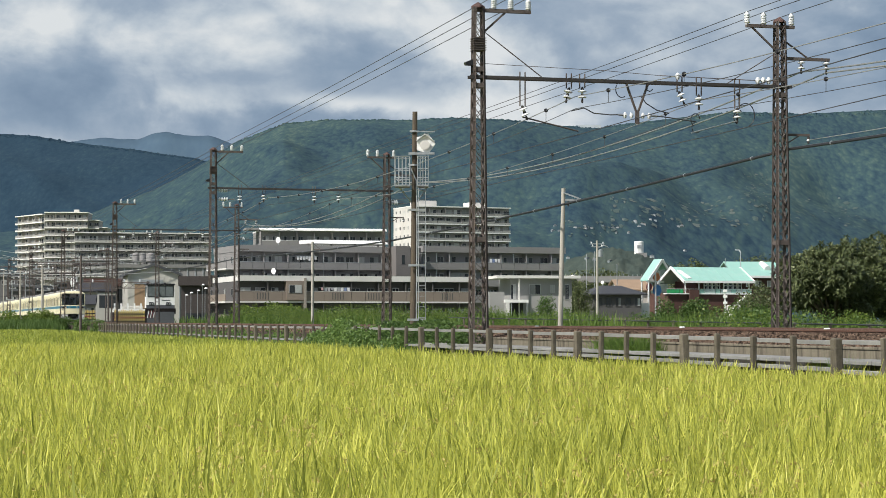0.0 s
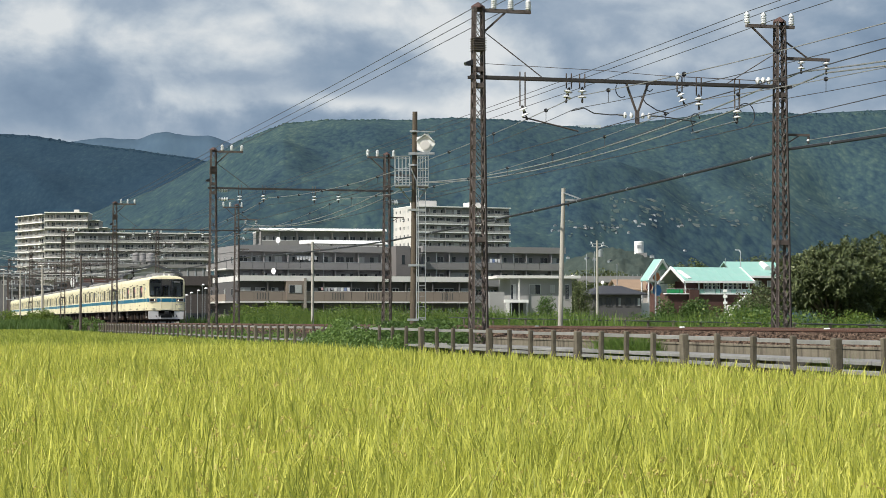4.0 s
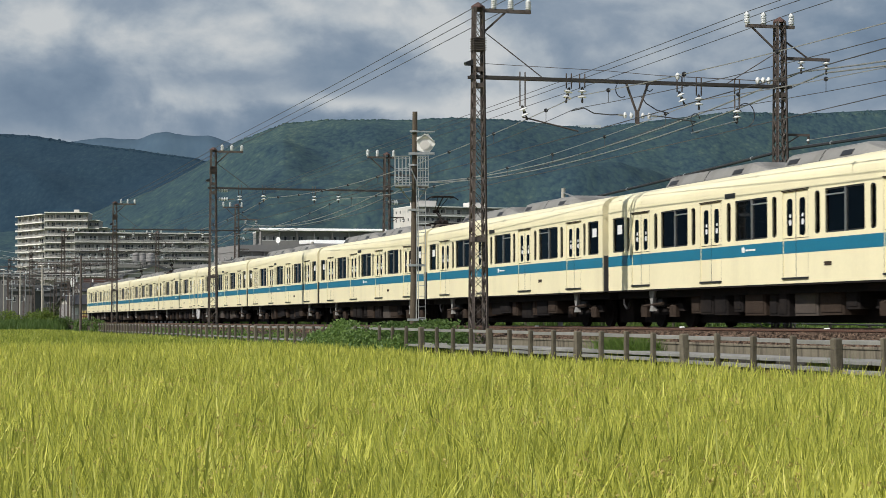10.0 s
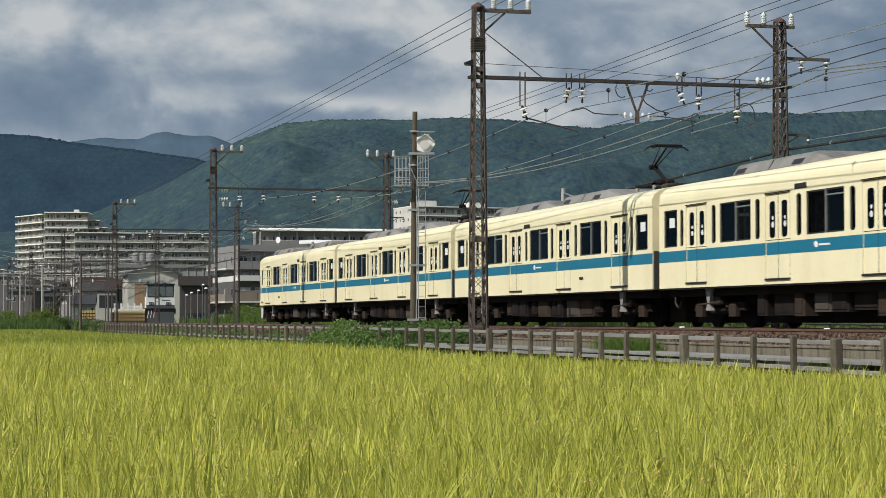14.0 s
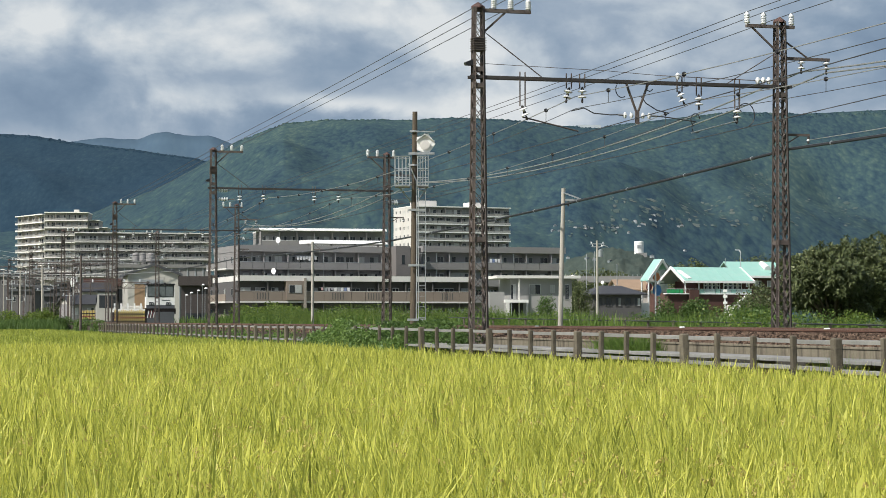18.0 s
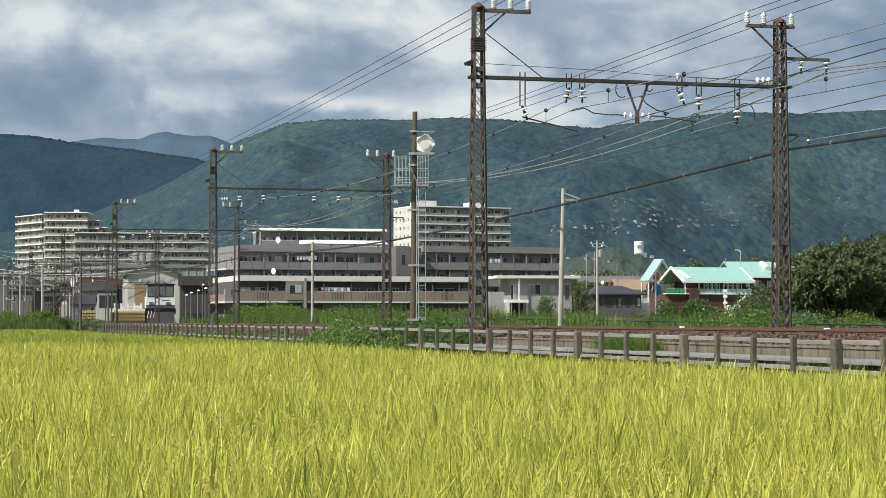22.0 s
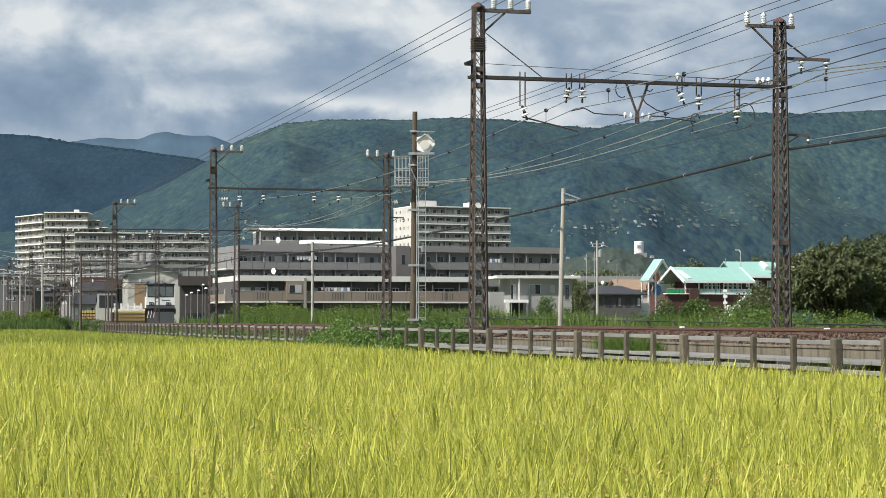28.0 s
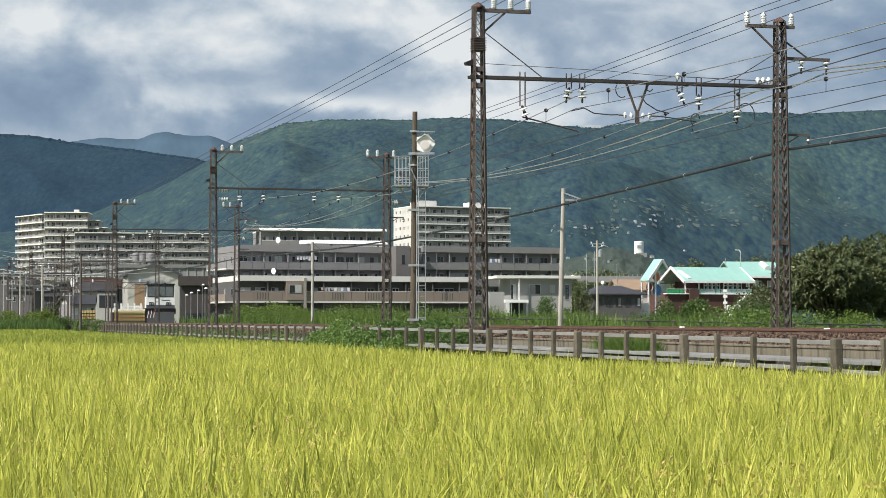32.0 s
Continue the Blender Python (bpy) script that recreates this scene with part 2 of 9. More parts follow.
class Geo:
    """Collects vertices and faces for one mesh."""

    def __init__(self):
        self.v, self.f = [], []

    def quad(self, a, b, c, d):
        n = len(self.v)
        self.v += [a, b, c, d]
        self.f.append((n, n + 1, n + 2, n + 3))
        return self

    def box(self, x0, x1, y0, y1, z0, z1, c=0.0):
        """A box; c chamfers its vertical and top edges."""
        if x1 < x0:
            x0, x1 = x1, x0
        if y1 < y0:
            y0, y1 = y1, y0
        if c <= 0:
            n = len(self.v)
            self.v += [(x, y, z) for z in (z0, z1) for x, y in ((x0, y0), (x1, y0), (x1, y1), (x0, y1))]
            self.f += [(n + 3, n + 2, n + 1, n), (n + 4, n + 5, n + 6, n + 7)]
            self.f += [(n + i, n + (i + 1) % 4, n + 4 + (i + 1) % 4, n + 4 + i) for i in range(4)]
            return self
        ring = [(x0 + c, y0), (x1 - c, y0), (x1, y0 + c), (x1, y1 - c), (x1 - c, y1), (x0 + c, y1), (x0, y1 - c), (x0, y0 + c)]
        mx, my = (x0 + x1) / 2, (y0 + y1) / 2
        sx, sy = max(0.0, 1 - 2 * c / (x1 - x0)), max(0.0, 1 - 2 * c / (y1 - y0))
        top = [(mx + (x - mx) * sx, my + (y - my) * sy) for x, y in ring]
        n = len(self.v)
        self.v += [(x, y, z0) for x, y in ring] + [(x, y, z1 - c) for x, y in ring] + [(x, y, z1) for x, y in top]
        self.f.append(tuple(n + i for i in range(7, -1, -1)))
        self.f.append(tuple(n + 16 + i for i in range(8)))
        for k in (0, 8):
            self.f += [(n + k + i, n + k + (i + 1) % 8, n + k + 8 + (i + 1) % 8, n + k + 8 + i) for i in range(8)]
        return self

    def tube(self, p, q, r, n=8, r2=None):
        p, q = Vector(p), Vector(q)
        r2 = r if r2 is None else r2
        w = (q - p).normalized()
        a = w.orthogonal().normalized()
        b = w.cross(a)
        k = len(self.v)
        for at, rad in ((p, r), (q, r2)):
            for i in range(n):
                t = 2 * math.pi * i / n
                self.v.append(tuple(at + (a * math.cos(t) + b * math.sin(t)) * rad))
        self.f += [(k + i, k + (i + 1) % n, k + n + (i + 1) % n, k + n + i) for i in range(n)]
        self.f += [tuple(k + i for i in range(n - 1, -1, -1)), tuple(k + n + i for i in range(n))]
        return self

    def line(self, pts, r, n=5):
        """A wire through points."""
        pts = [Vector(p) for p in pts]
        k = len(self.v)
        for j, p in enumerate(pts):
            w = (pts[min(j + 1, len(pts) - 1)] - pts[max(j - 1, 0)]).normalized()
            a = w.orthogonal().normalized() if abs(w.z) > 0.9 else w.cross(Vector((0, 0, 1))).normalized()
            b = w.cross(a)
            for i in range(n):
                t = 2 * math.pi * i / n
                self.v.append(tuple(p + (a * math.cos(t) + b * math.sin(t)) * r))
        for j in range(len(pts) - 1):
            m = k + j * n
            self.f += [(m + i, m + (i + 1) % n, m + n + (i + 1) % n, m + n + i) for i in range(n)]
        return self

    def lathe(self, at, profile, n=10, axis="z"):
        """Rings (radius, along) round an axis through at."""
        k = len(self.v)
        for r, h in profile:
            for i in range(n):
                t = 2 * math.pi * i / n
                a, b = r * math.cos(t), r * math.sin(t)
                o = (a, b, h) if axis == "z" else ((h, a, b) if axis == "x" else (a, h, b))
                self.v.append((at[0] + o[0], at[1] + o[1], at[2] + o[2]))
        for j in range(len(profile) - 1):
            m = k + j * n
            self.f += [(m + i, m + (i + 1) % n, m + n + (i + 1) % n, m + n + i) for i in range(n)]
        e = k + (len(profile) - 1) * n
        self.f += [tuple(k + i for i in range(n - 1, -1, -1)), tuple(e + i for i in range(n))]
        return self

    def extrude(self, outline, y0, y1, plane="xz"):
        """A prism: an outline in xz (or yz, xy) carried along the third axis."""
        n, k = len(outline), len(self.v)
        for w in (y0, y1):
            for a, b in outline:
                self.v.append((a, w, b) if plane == "xz" else ((w, a, b) if plane == "yz" else (a, b, w)))
        self.f += [(k + i, k + (i + 1) % n, k + n + (i + 1) % n, k + n + i) for i in range(n)]
        self.f += [tuple(k + i for i in range(n - 1, -1, -1)), tuple(k + n + i for i in range(n))]
        return self

    def strut(self, p, q, w, h=None):
        """A square bar between two points."""
        p, q = Vector(p), Vector(q)
        h = w if h is None else h
        d = (q - p).normalized()
        a = d.cross(Vector((0, 0, 1))) if abs(d.z) < 0.95 else d.cross(Vector((0, 1, 0)))
        a.normalize()
        b = d.cross(a)
        k = len(self.v)
        for at in (p, q):
            for i, j in ((-1, -1), (1, -1), (1, 1), (-1, 1)):
                self.v.append(tuple(at + a * (w / 2 * i) + b * (h / 2 * j)))
        self.f += [(k + i, k + (i + 1) % 4, k + 4 + (i + 1) % 4, k + 4 + i) for i in range(4)]
        self.f += [(k + 3, k + 2, k + 1, k), (k + 4, k + 5, k + 6, k + 7)]
        return self

    def sheet(self, us, ws, holes, place):
        """A flat panel on a grid with rectangular holes (u0, u1, w0, w1); place maps (u, w) to a point."""
        us = sorted(set([round(u, 4) for u in us] + [round(h[i], 4) for h in holes for i in (0, 1)]))
        ws = sorted(set([round(w, 4) for w in ws] + [round(h[i], 4) for h in holes for i in (2, 3)]))
        for u0, u1 in zip(us, us[1:]):
            for w0, w1 in zip(ws, ws[1:]):
                u, w = (u0 + u1) / 2, (w0 + w1) / 2
                if not any(h[0] < u < h[1] and h[2] < w < h[3] for h in holes):
                    self.quad(place(u0, w0), place(u1, w0), place(u1, w1), place(u0, w1))
        return self

    def corners(self, u0, u1, w0, w1, r, place, n=4):
        """Fills the four corners of a rectangular hole so that it is rounded."""
        for u, w, su, sw in ((u0, w0, 1, 1), (u1, w0, -1, 1), (u1, w1, -1, -1), (u0, w1, 1, -1)):
            k = len(self.v)
            self.v.append(place(u, w))
            for i in range(n + 1):
                t = math.pi / 2 * i / n
                self.v.append(place(u + su * r * (1 - math.cos(t)), w + sw * r * (1 - math.sin(t))))
            self.f += [(k, k + 1 + i, k + 2 + i) for i in range(n)]
        return self

    def mesh(self, name, smooth=False):
        me = bpy.data.meshes.new(name)
        me.from_pydata(self.v, [], self.f)
        bm = bmesh.new()
        bm.from_mesh(me)
        bmesh.ops.remove_doubles(bm, verts=bm.verts, dist=0.0005)
        bmesh.ops.recalc_face_normals(bm, faces=bm.faces)
        bm.to_mesh(me)
        bm.free()
        if smooth:
            me.shade_smooth()
        return me


def part(name, geo, mat, parent=None, label="", smooth=False, m=None):
    """Links a mesh as one object under a thing or a part."""
    me = geo if isinstance(geo, bpy.types.Mesh) else geo.mesh(name, smooth)
    if not me.materials:
        me.materials.append(mat)
    ob = new(name, me)
    if parent is not None:
        ob.parent = parent
    if m is not None:
        ob.matrix_basis = m
    if label:
        ob["label"] = label
    return ob


def thing(name, label, category, m=None, group="", kind=""):
    ob = new(name)
    ob.empty_display_size = 0.3
    if m is not None:
        ob.matrix_basis = m
    return tagged(ob, label, category, group, kind)


def array_mesh(name, verts, quads, mat, smooth=False):
    """A mesh straight from arrays: verts (n, 3), quads (m, 4)."""
    me = bpy.data.meshes.new(name)
    me.vertices.add(len(verts))
    me.vertices.foreach_set("co", np.asarray(verts, np.float32).ravel())
    k = quads.shape[1]
    me.loops.add(quads.size)
    me.loops.foreach_set("vertex_index", np.asarray(quads, np.int32).ravel())
    me.polygons.add(len(quads))
    me.polygons.foreach_set("loop_start", np.arange(0, quads.size, k, dtype=np.int32))
    me.update(calc_edges=True)
    me.materials.append(mat)
    if smooth:
        me.shade_smooth()
    return me


# ---- ground, field, tracks ----
FIELD_Z, LAND_Z = -1.42, -1.15
FENCE_X = 12.9
NEAR_T, FAR_T = 17.14, 20.64


def land_height(x, y):
    """Field level on one side, the railway's bank, then the slightly higher land beyond."""
    if x < 12.6:
        return FIELD_Z
    if x < 13.2:
        return FIELD_Z + (x - 12.6) / 0.6 * 0.2
    if x < 14.9:
        return FIELD_Z + 0.2
    if x < 23.8:
        return -0.62
    if x < 26:
        return -0.62 + (x - 23.8) / 2.2 * (LAND_Z + 0.62)
    return LAND_Z


g = Geo()
xs = [-4200, -1500, -400, -120, -40, -15, 0, 6, 12.6, 13.2, 14.9, 14.96, 18, 21, 23.8, 26, 40, 80, 200, 500, 1500, 4200]
ys = [-4200, -1500, -400, -100, -20, 0, 20, 40, 60, 80, 110, 140, 180, 240, 320, 500, 900, 1800, 4200]
g.sheet(xs, ys, [], lambda x, y: (x, y, land_height(x + 1e-4, y)))
tagged(part("ground", g, GROUND), "flat rough grass land round a railway and a rice field", "ground", kind="structure")

g = Geo()
prof = [(15.0, -0.6), (15.0, -0.29), (15.85, -0.09), (22.3, -0.09), (23.6, -0.6)]
g.extrude(prof, -30, 420)
# bed darker than its stones: shade in their gaps put into the colour
BED = material("gap_shade_ballast_bed", (0.05, 0.034, 0.027), 0.95, 0.0, 0.5, 8.0, 50.0, 0.8)
track_bed = tagged(part("track_bed", g, BED), "brown crushed stone bed under two tracks", "track bed", kind="structure")

# Loose stones on the shoulder that faces the field.
rng = np.random.default_rng(5)


def pebbles(n, x0, x1, y0, y1, size):
    base = np.array([(1, 0, 0), (-1, 0, 0), (0, 1, 0), (0, -1, 0), (0, 0, 1), (0, 0, -1)], float)
    tri = np.array([(0, 2, 4), (2, 1, 4), (1, 3, 4), (3, 0, 4), (2, 0, 5), (1, 2, 5), (3, 1, 5), (0, 3, 5)])
    u = rng.random(n)
    x = x0 + (x1 - x0) * rng.random(n)
    y = y0 + (y1 - y0) * u ** 1.6
    z = np.where(x < 15.85, -0.29 + (x - 15.0) / 0.85 * 0.2, -0.09)
    sc = size * (0.6 + 0.8 * rng.random((n, 1, 3)))
    a = rng.random(n) * 6.28
    v = base[None] + rng.normal(0, 0.22, (n, 6, 3))
    v = v * sc
    c, s = np.cos(a)[:, None], np.sin(a)[:, None]
    v = np.stack([v[..., 0] * c - v[..., 1] * s, v[..., 0] * s + v[..., 1] * c, v[..., 2] * 0.8], -1)
    v += np.stack([x, y, z], -1)[:, None]
    q = (tri[None] + 6 * np.arange(n)[:, None, None]).reshape(-1, 3)
    return v.reshape(-1, 3), q


v, q = pebbles(34000, 15.02, 16.5, 20, 105, 0.043)
part("ballast_stones", array_mesh("ballast_stones", v, q, BALLAST), BALLAST, track_bed)["kind"] = "stuff"

for name, cx in (("near", NEAR_T), ("far", FAR_T)):
    tr = thing("railway_track", "rusty brown steel rails on sleepers in crushed stone", "railway track", pose(cx, 0, 0), kind="structure")
    for s in (-1, 1):
        x = s * (0.5335 + 0.03)
        sec = [(x - 0.06, -0.15), (x + 0.06, -0.15), (x + 0.06, -0.135), (x + 0.01, -0.115), (x + 0.01, -0.045),
               (x + 0.032, -0.03), (x + 0.032, -0.004), (x - 0.032, -0.004), (x - 0.032, -0.03), (x - 0.01, -0.045), (x - 0.01, -0.115), (x - 0.06, -0.135)]
        r = part("rail", Geo().extrude(sec, -30, 420), RAIL, tr)
        part("rail_head", Geo().box(x - 0.028, x + 0.028, -30, 420, -0.0038, 0.0), RAIL_TOP, r, "worn shiny running band")
    sl = Geo().box(-1.0, 1.0, -0.11, 0.11, -0.26, -0.15, 0.02).mesh("sleeper")
    for i in range(110):
        part("sleeper", sl, CONCRETE, tr, m=pose(0, 20 + i * 0.62, 0))
    g = Geo()
    for i in range(480):
        y = 88.2 + i * 0.62
        g.box(-1.0, 1.0, y - 0.11, y + 0.11, -0.26, -0.15)
    part("far_sleepers", g, CONCRETE, tr)["kind"] = "stuff"

for y, z in ((57.084, 0.017), (45.618, 0.024), (37.756, 0.011)):
    mk = thing("track_marker", "small white concrete marker block between the tracks", "marker", pose(18.3, y, -0.1))
    part("block", Geo().box(-0.05, 0.05, -0.07, 0.07, 0, z + 0.11, 0.015), WHITE, mk)

# Retaining wall along the bank, cast in lengths.
WALL_CONC = material("streaked_wall_concrete", (0.185, 0.165, 0.125), 0.9, 0.0, 0.28, 1.2, 25.0, 0.35, dirt=(0.045, 0.04, 0.032), dirt_amount=1.0, dirt_scale=5.5, streak=1, spec=0.15)
# dark gap under the cable trough painted as a band on the wall foot
FOOT_SHADE = material("shade_dark_concrete", (0.045, 0.042, 0.035), 0.9, 0.0, 0.4, 1.5, 15.0, 0.3)
wall = thing("retaining_wall", "low weathered concrete retaining wall along the track", "retaining wall", kind="structure")
y = 18.0
while y < 54.363:
    part("wall_panel", Geo().box(14.72, 14.98, y + 0.006, y + 2.99, -1.35, -0.265 + 0.012 * random.uniform(-1, 1), 0.012), WALL_CONC, wall)
    part("coping", Geo().box(14.7, 14.719, y + 0.006, y + 2.99, -0.286, -0.247, 0.008), WALL_CONC, wall)
    part("shaded_footing", Geo().box(14.69, 14.715, y + 0.006, y + 2.99, -1.35, -0.495 + 0.02 * random.uniform(-1, 1)), FOOT_SHADE, wall)
    y += 3.0
# Grey cable trough and pipe between wall and fence.
tr = thing("cable_trough", "grey concrete cable trough on short stands", "cable trough", kind="structure")
y = 19.0
while y < 70:
    part("trough_lid", Geo().box(13.78, 14.55, y + 0.01, y + 1.98, -0.485, -0.428, 0.01), RAIL_CONC, tr)
    part("stand", Geo().box(14.2, 14.5, y + 0.9, y + 1.1, -1.3, -0.487), CONCRETE, tr)
    y += 2.0

# ---- concrete post-and-rail fence ----
fence = thing("post_and_rail_fence", "weathered concrete post and rail fence at the field's edge", "fence", kind="")
big = Geo().box(-0.065, 0.065, -0.085, 0.085, -1.5, -0.075, 0.02).mesh("post")
thin = Geo().box(-0.042, 0.042, -0.045, 0.045, -1.5, -0.067, 0.015).mesh("post")
y = 22.0
for i in range(-3, 72):
    pitch = 1.44 if i < 5 else 1.36 if i < 8 else 1.535
    rise = 0.0036 * (min(y, 50) - 26)
    lean = pose(FENCE_X, y, rise + random.uniform(-0.012, 0.012), random.uniform(-0.8, 0.8), random.uniform(-1.2, 1.2), random.uniform(-3, 3))
    part("post", big if i % 4 == 0 else thin, POST_CONC, fence, m=lean)
    for z, h in ((-0.14, 0.062), (-0.545, 0.062)):
        dz = rise + random.uniform(-0.012, 0.012)
        part("rail", Geo().box(FENCE_X + 0.045, FENCE_X + 0.09, y + 0.012, y + pitch - 0.012, z - h / 2 + dz, z + h / 2 + dz, 0.008), RAIL_CONC, fence)
    y += pitch

# ---- rice field ----
RICE = leaf_material("ripening_rice_leaves", (0.185, 0.235, 0.037), (0.735, 0.725, 0.145), 0.42, (0.97, 0.90, 0.38), 0.5)
# raised sheet whose dark colour stands for shade low among the blades
PADDY = material("rice_floor_shade", (0.10, 0.105, 0.025), 0.95, 0.0, 0.4, 2.0, 30.0, 0.6)
FAR_RICE = material("far_rice_canopy", (0.26, 0.285, 0.06), 0.9, 0.0, 0.35, 1.2, 9.0, 0.5)
field = thing("rice_field", "dense yellow-green ripening rice filling a paddy field", "rice field", pose(0, 0, 0), kind="stuff")
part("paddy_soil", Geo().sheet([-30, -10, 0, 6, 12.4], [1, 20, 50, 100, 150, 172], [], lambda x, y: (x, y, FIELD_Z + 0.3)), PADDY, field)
part("far_canopy", Geo().sheet([-14, 0, 6, 12.4], [58, 80, 110, 140, 171], [], lambda x, y: (x, y, FIELD_Z + 0.62)), FAR_RICE, field, "closed rice canopy seen at a low angle")


def blades(pos, height, width, lean, bend, yaw):
    """Curved tapering leaf blades: three cross edges and a tip each."""
    n = len(pos)
    d = np.stack([np.cos(yaw), np.sin(yaw), np.zeros(n)], -1)
    face = rng.random(n) * 6.28
    w = np.stack([np.cos(face), np.sin(face), np.zeros(n)], -1)
    rows = []
    for t, wt in ((0.0, 0.8), (0.45, 1.0), (0.8, 0.62)):
        along = lean * t + bend * t ** 2.6
        up = height * (t - 0.35 * bend / np.maximum(height, 0.1) * t ** 3)
        c = pos + d * along[:, None]
        c[:, 2] += up
        rows += [c - w * (width * wt / 2)[:, None], c + w * (width * wt / 2)[:, None]]
    tip = pos + d * (lean + bend)[:, None]
    tip[:, 2] += height * (1 - 0.35 * bend / np.maximum(height, 0.1))
    rows += [tip - w * 0.0006, tip + w * 0.0006]
    v = np.stack(rows, 1)
    q = np.array([(0, 1, 3, 2), (2, 3, 5, 4), (4, 5, 7, 6)])
    return v, (q[None] + 8 * np.arange(n)[:, None, None])


def rice_band(d0, d1, density, width, a0=-14.0, a1=14.5):
    """Blades between two distances, inside a wedge about the line of sight."""
    area = radians(a1 - a0) / 2 * (d1 ** 2 - d0 ** 2)
    n = int(area * density)
    r = np.sqrt(d0 ** 2 + (d1 ** 2 - d0 ** 2) * rng.random(n))
    a = TURN + np.radians(a0 + (a1 - a0) * rng.random(n))
    x, y = r * np.sin(a), r * np.cos(a)
    # planted in tufts: rows 0.3 m apart, 0.2 m along the row
    dx, dy = rng.normal(0, 0.05, n), rng.normal(0, 0.05, n)
    if d1 < 40:
        i, j = np.round(x / 0.3), np.round(y / 0.2)
        x, y = i * 0.3 + 0.04 * np.sin(j * 2.3 + i) + dx, j * 0.2 + 0.03 * np.sin(i * 1.7 + j) + dy
        tuft = np.modf(np.abs(np.sin(i * 12.9898 + j * 78.233)) * 437.58)[0]
    else:
        tuft = rng.random(n)
    keep = (x < 12.45) & (y < 171)
    x, y, dx, dy, tuft = x[keep], y[keep], dx[keep], dy[keep], tuft[keep]
    n = len(x)
    h = rng.normal(0.465, 0.07, n) + 0.10 * tuft + 0.035 * np.sin(x * 1.3 + 0.7 * np.sin(y * 0.4)) * np.cos(y * 0.9)
    if d0 < 60:
        # poorer plants along the field's edge
        h -= 0.1 * np.clip((x - 10.5) / 1.6, 0, 1)
    head = rng.random(n) < 0.16
    lean = np.abs(rng.normal(0.09, 0.11, n)) + head * 0.05
    bend = np.abs(rng.normal(0.06, 0.085, n)) + head * 0.14
    yaw = np.arctan2(dy, dx) + rng.normal(0, 0.9, n)
    wide = width * (0.6 + 0.7 * rng.random(n))
    if d0 >= 60:
        return blades(np.stack([x, y, np.full(n, FIELD_Z + 0.58)], -1), 0.65 * h - 0.02, wide, 0.6 * lean, 0.6 * bend, yaw)
    return blades(np.stack([x, y, np.full(n, FIELD_Z + 0.25)], -1), h + 0.17, wide, lean, bend, yaw)


bands = [rice_band(5.5, 12, 1150, 0.0155, -16, 17), rice_band(12, 20, 640, 0.0185, -14, 16), rice_band(20, 34, 300, 0.023),
         rice_band(34, 60, 125, 0.029), rice_band(60, 110, 46, 0.048), rice_band(110, 190, 22, 0.07, -14, 0)]
n = 60000
x, y = -30 + 42.4 * rng.random(n), -2 + 172 * rng.random(n)
side = np.degrees(np.arctan2(x, y) - TURN)
keep = (np.hypot(x, y) > 3.5) & ((y < 40) | (side < -14.5))
x, y = x[keep], y[keep]
n = len(x)
bands.append(blades(np.stack([x, y, np.full(n, FIELD_Z + 0.42)], -1), rng.normal(0.5, 0.05, n), np.full(n, 0.06), np.full(n, 0.08), np.full(n, 0.05), rng.random(n) * 6.28))
# darker copy of RICE: cloud shade on the far field put into its colour
RICE_FAR_SHADE = leaf_material("far_shaded_rice_leaves", (0.14, 0.19, 0.032), (0.44, 0.475, 0.09), 0.42, (0.70, 0.66, 0.25), 0.2)
GROUPS = 8
rice_groups = []
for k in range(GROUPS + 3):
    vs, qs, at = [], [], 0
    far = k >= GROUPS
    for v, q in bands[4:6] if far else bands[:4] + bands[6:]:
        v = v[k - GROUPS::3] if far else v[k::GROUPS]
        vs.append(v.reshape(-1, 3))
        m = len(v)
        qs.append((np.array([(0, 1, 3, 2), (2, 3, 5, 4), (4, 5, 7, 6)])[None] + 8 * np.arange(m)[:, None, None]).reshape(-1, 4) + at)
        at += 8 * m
    ob = part("rice_plants", array_mesh("rice_plants", np.concatenate(vs), np.concatenate(qs), RICE_FAR_SHADE if far else RICE), RICE, field)
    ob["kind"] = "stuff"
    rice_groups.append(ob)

# Drooping grain heads among the leaves.
GRAIN = leaf_material("golden_rice_grains", (0.42, 0.36, 0.11), (0.60, 0.50, 0.18), 0.3, (0.70, 0.58, 0.27), 0.5, 0.03)
n, k = 1900, 22
r = np.sqrt(6.5 ** 2 + (30 ** 2 - 6.5 ** 2) * rng.random(n) ** 1.5)
a = TURN + np.radians(-15 + 30 * rng.random(n))
x, y = r * np.sin(a), r * np.cos(a)
ok = x < 12.3
x, y, n = x[ok], y[ok], int(ok.sum())
foot = np.stack([x, y, FIELD_Z + 0.80 + 0.14 * rng.random(n)], -1)
yaw = rng.random(n) * 6.28
d = np.stack([np.cos(yaw), np.sin(yaw), np.zeros(n)], -1)
pts = []
for j in range(k):
    t = j / (k - 1)
    p = foot + d * (0.15 * t ** 1.2)
    p = p + np.array([0, 0, 1.0]) * (0.11 * t - 0.19 * t ** 2.2)
    pts.append(p + rng.normal(0, 0.006, (n, 3)))
pts = np.stack(pts, 1).reshape(-1, 3)
m = len(pts)
ax = rng.normal(0, 1, (m, 3)) * 0.4 + np.repeat(d, k, 0) * 0.7 - np.array([0, 0, 0.6])
ax /= np.linalg.norm(ax, axis=1)[:, None]
sd = np.cross(ax, rng.normal(0, 1, (m, 3)))
sd /= np.linalg.norm(sd, axis=1)[:, None]
v = np.stack([pts - ax * 0.011, pts - sd * 0.0052, pts + ax * 0.011, pts + sd * 0.0052], 1).reshape(-1, 3)
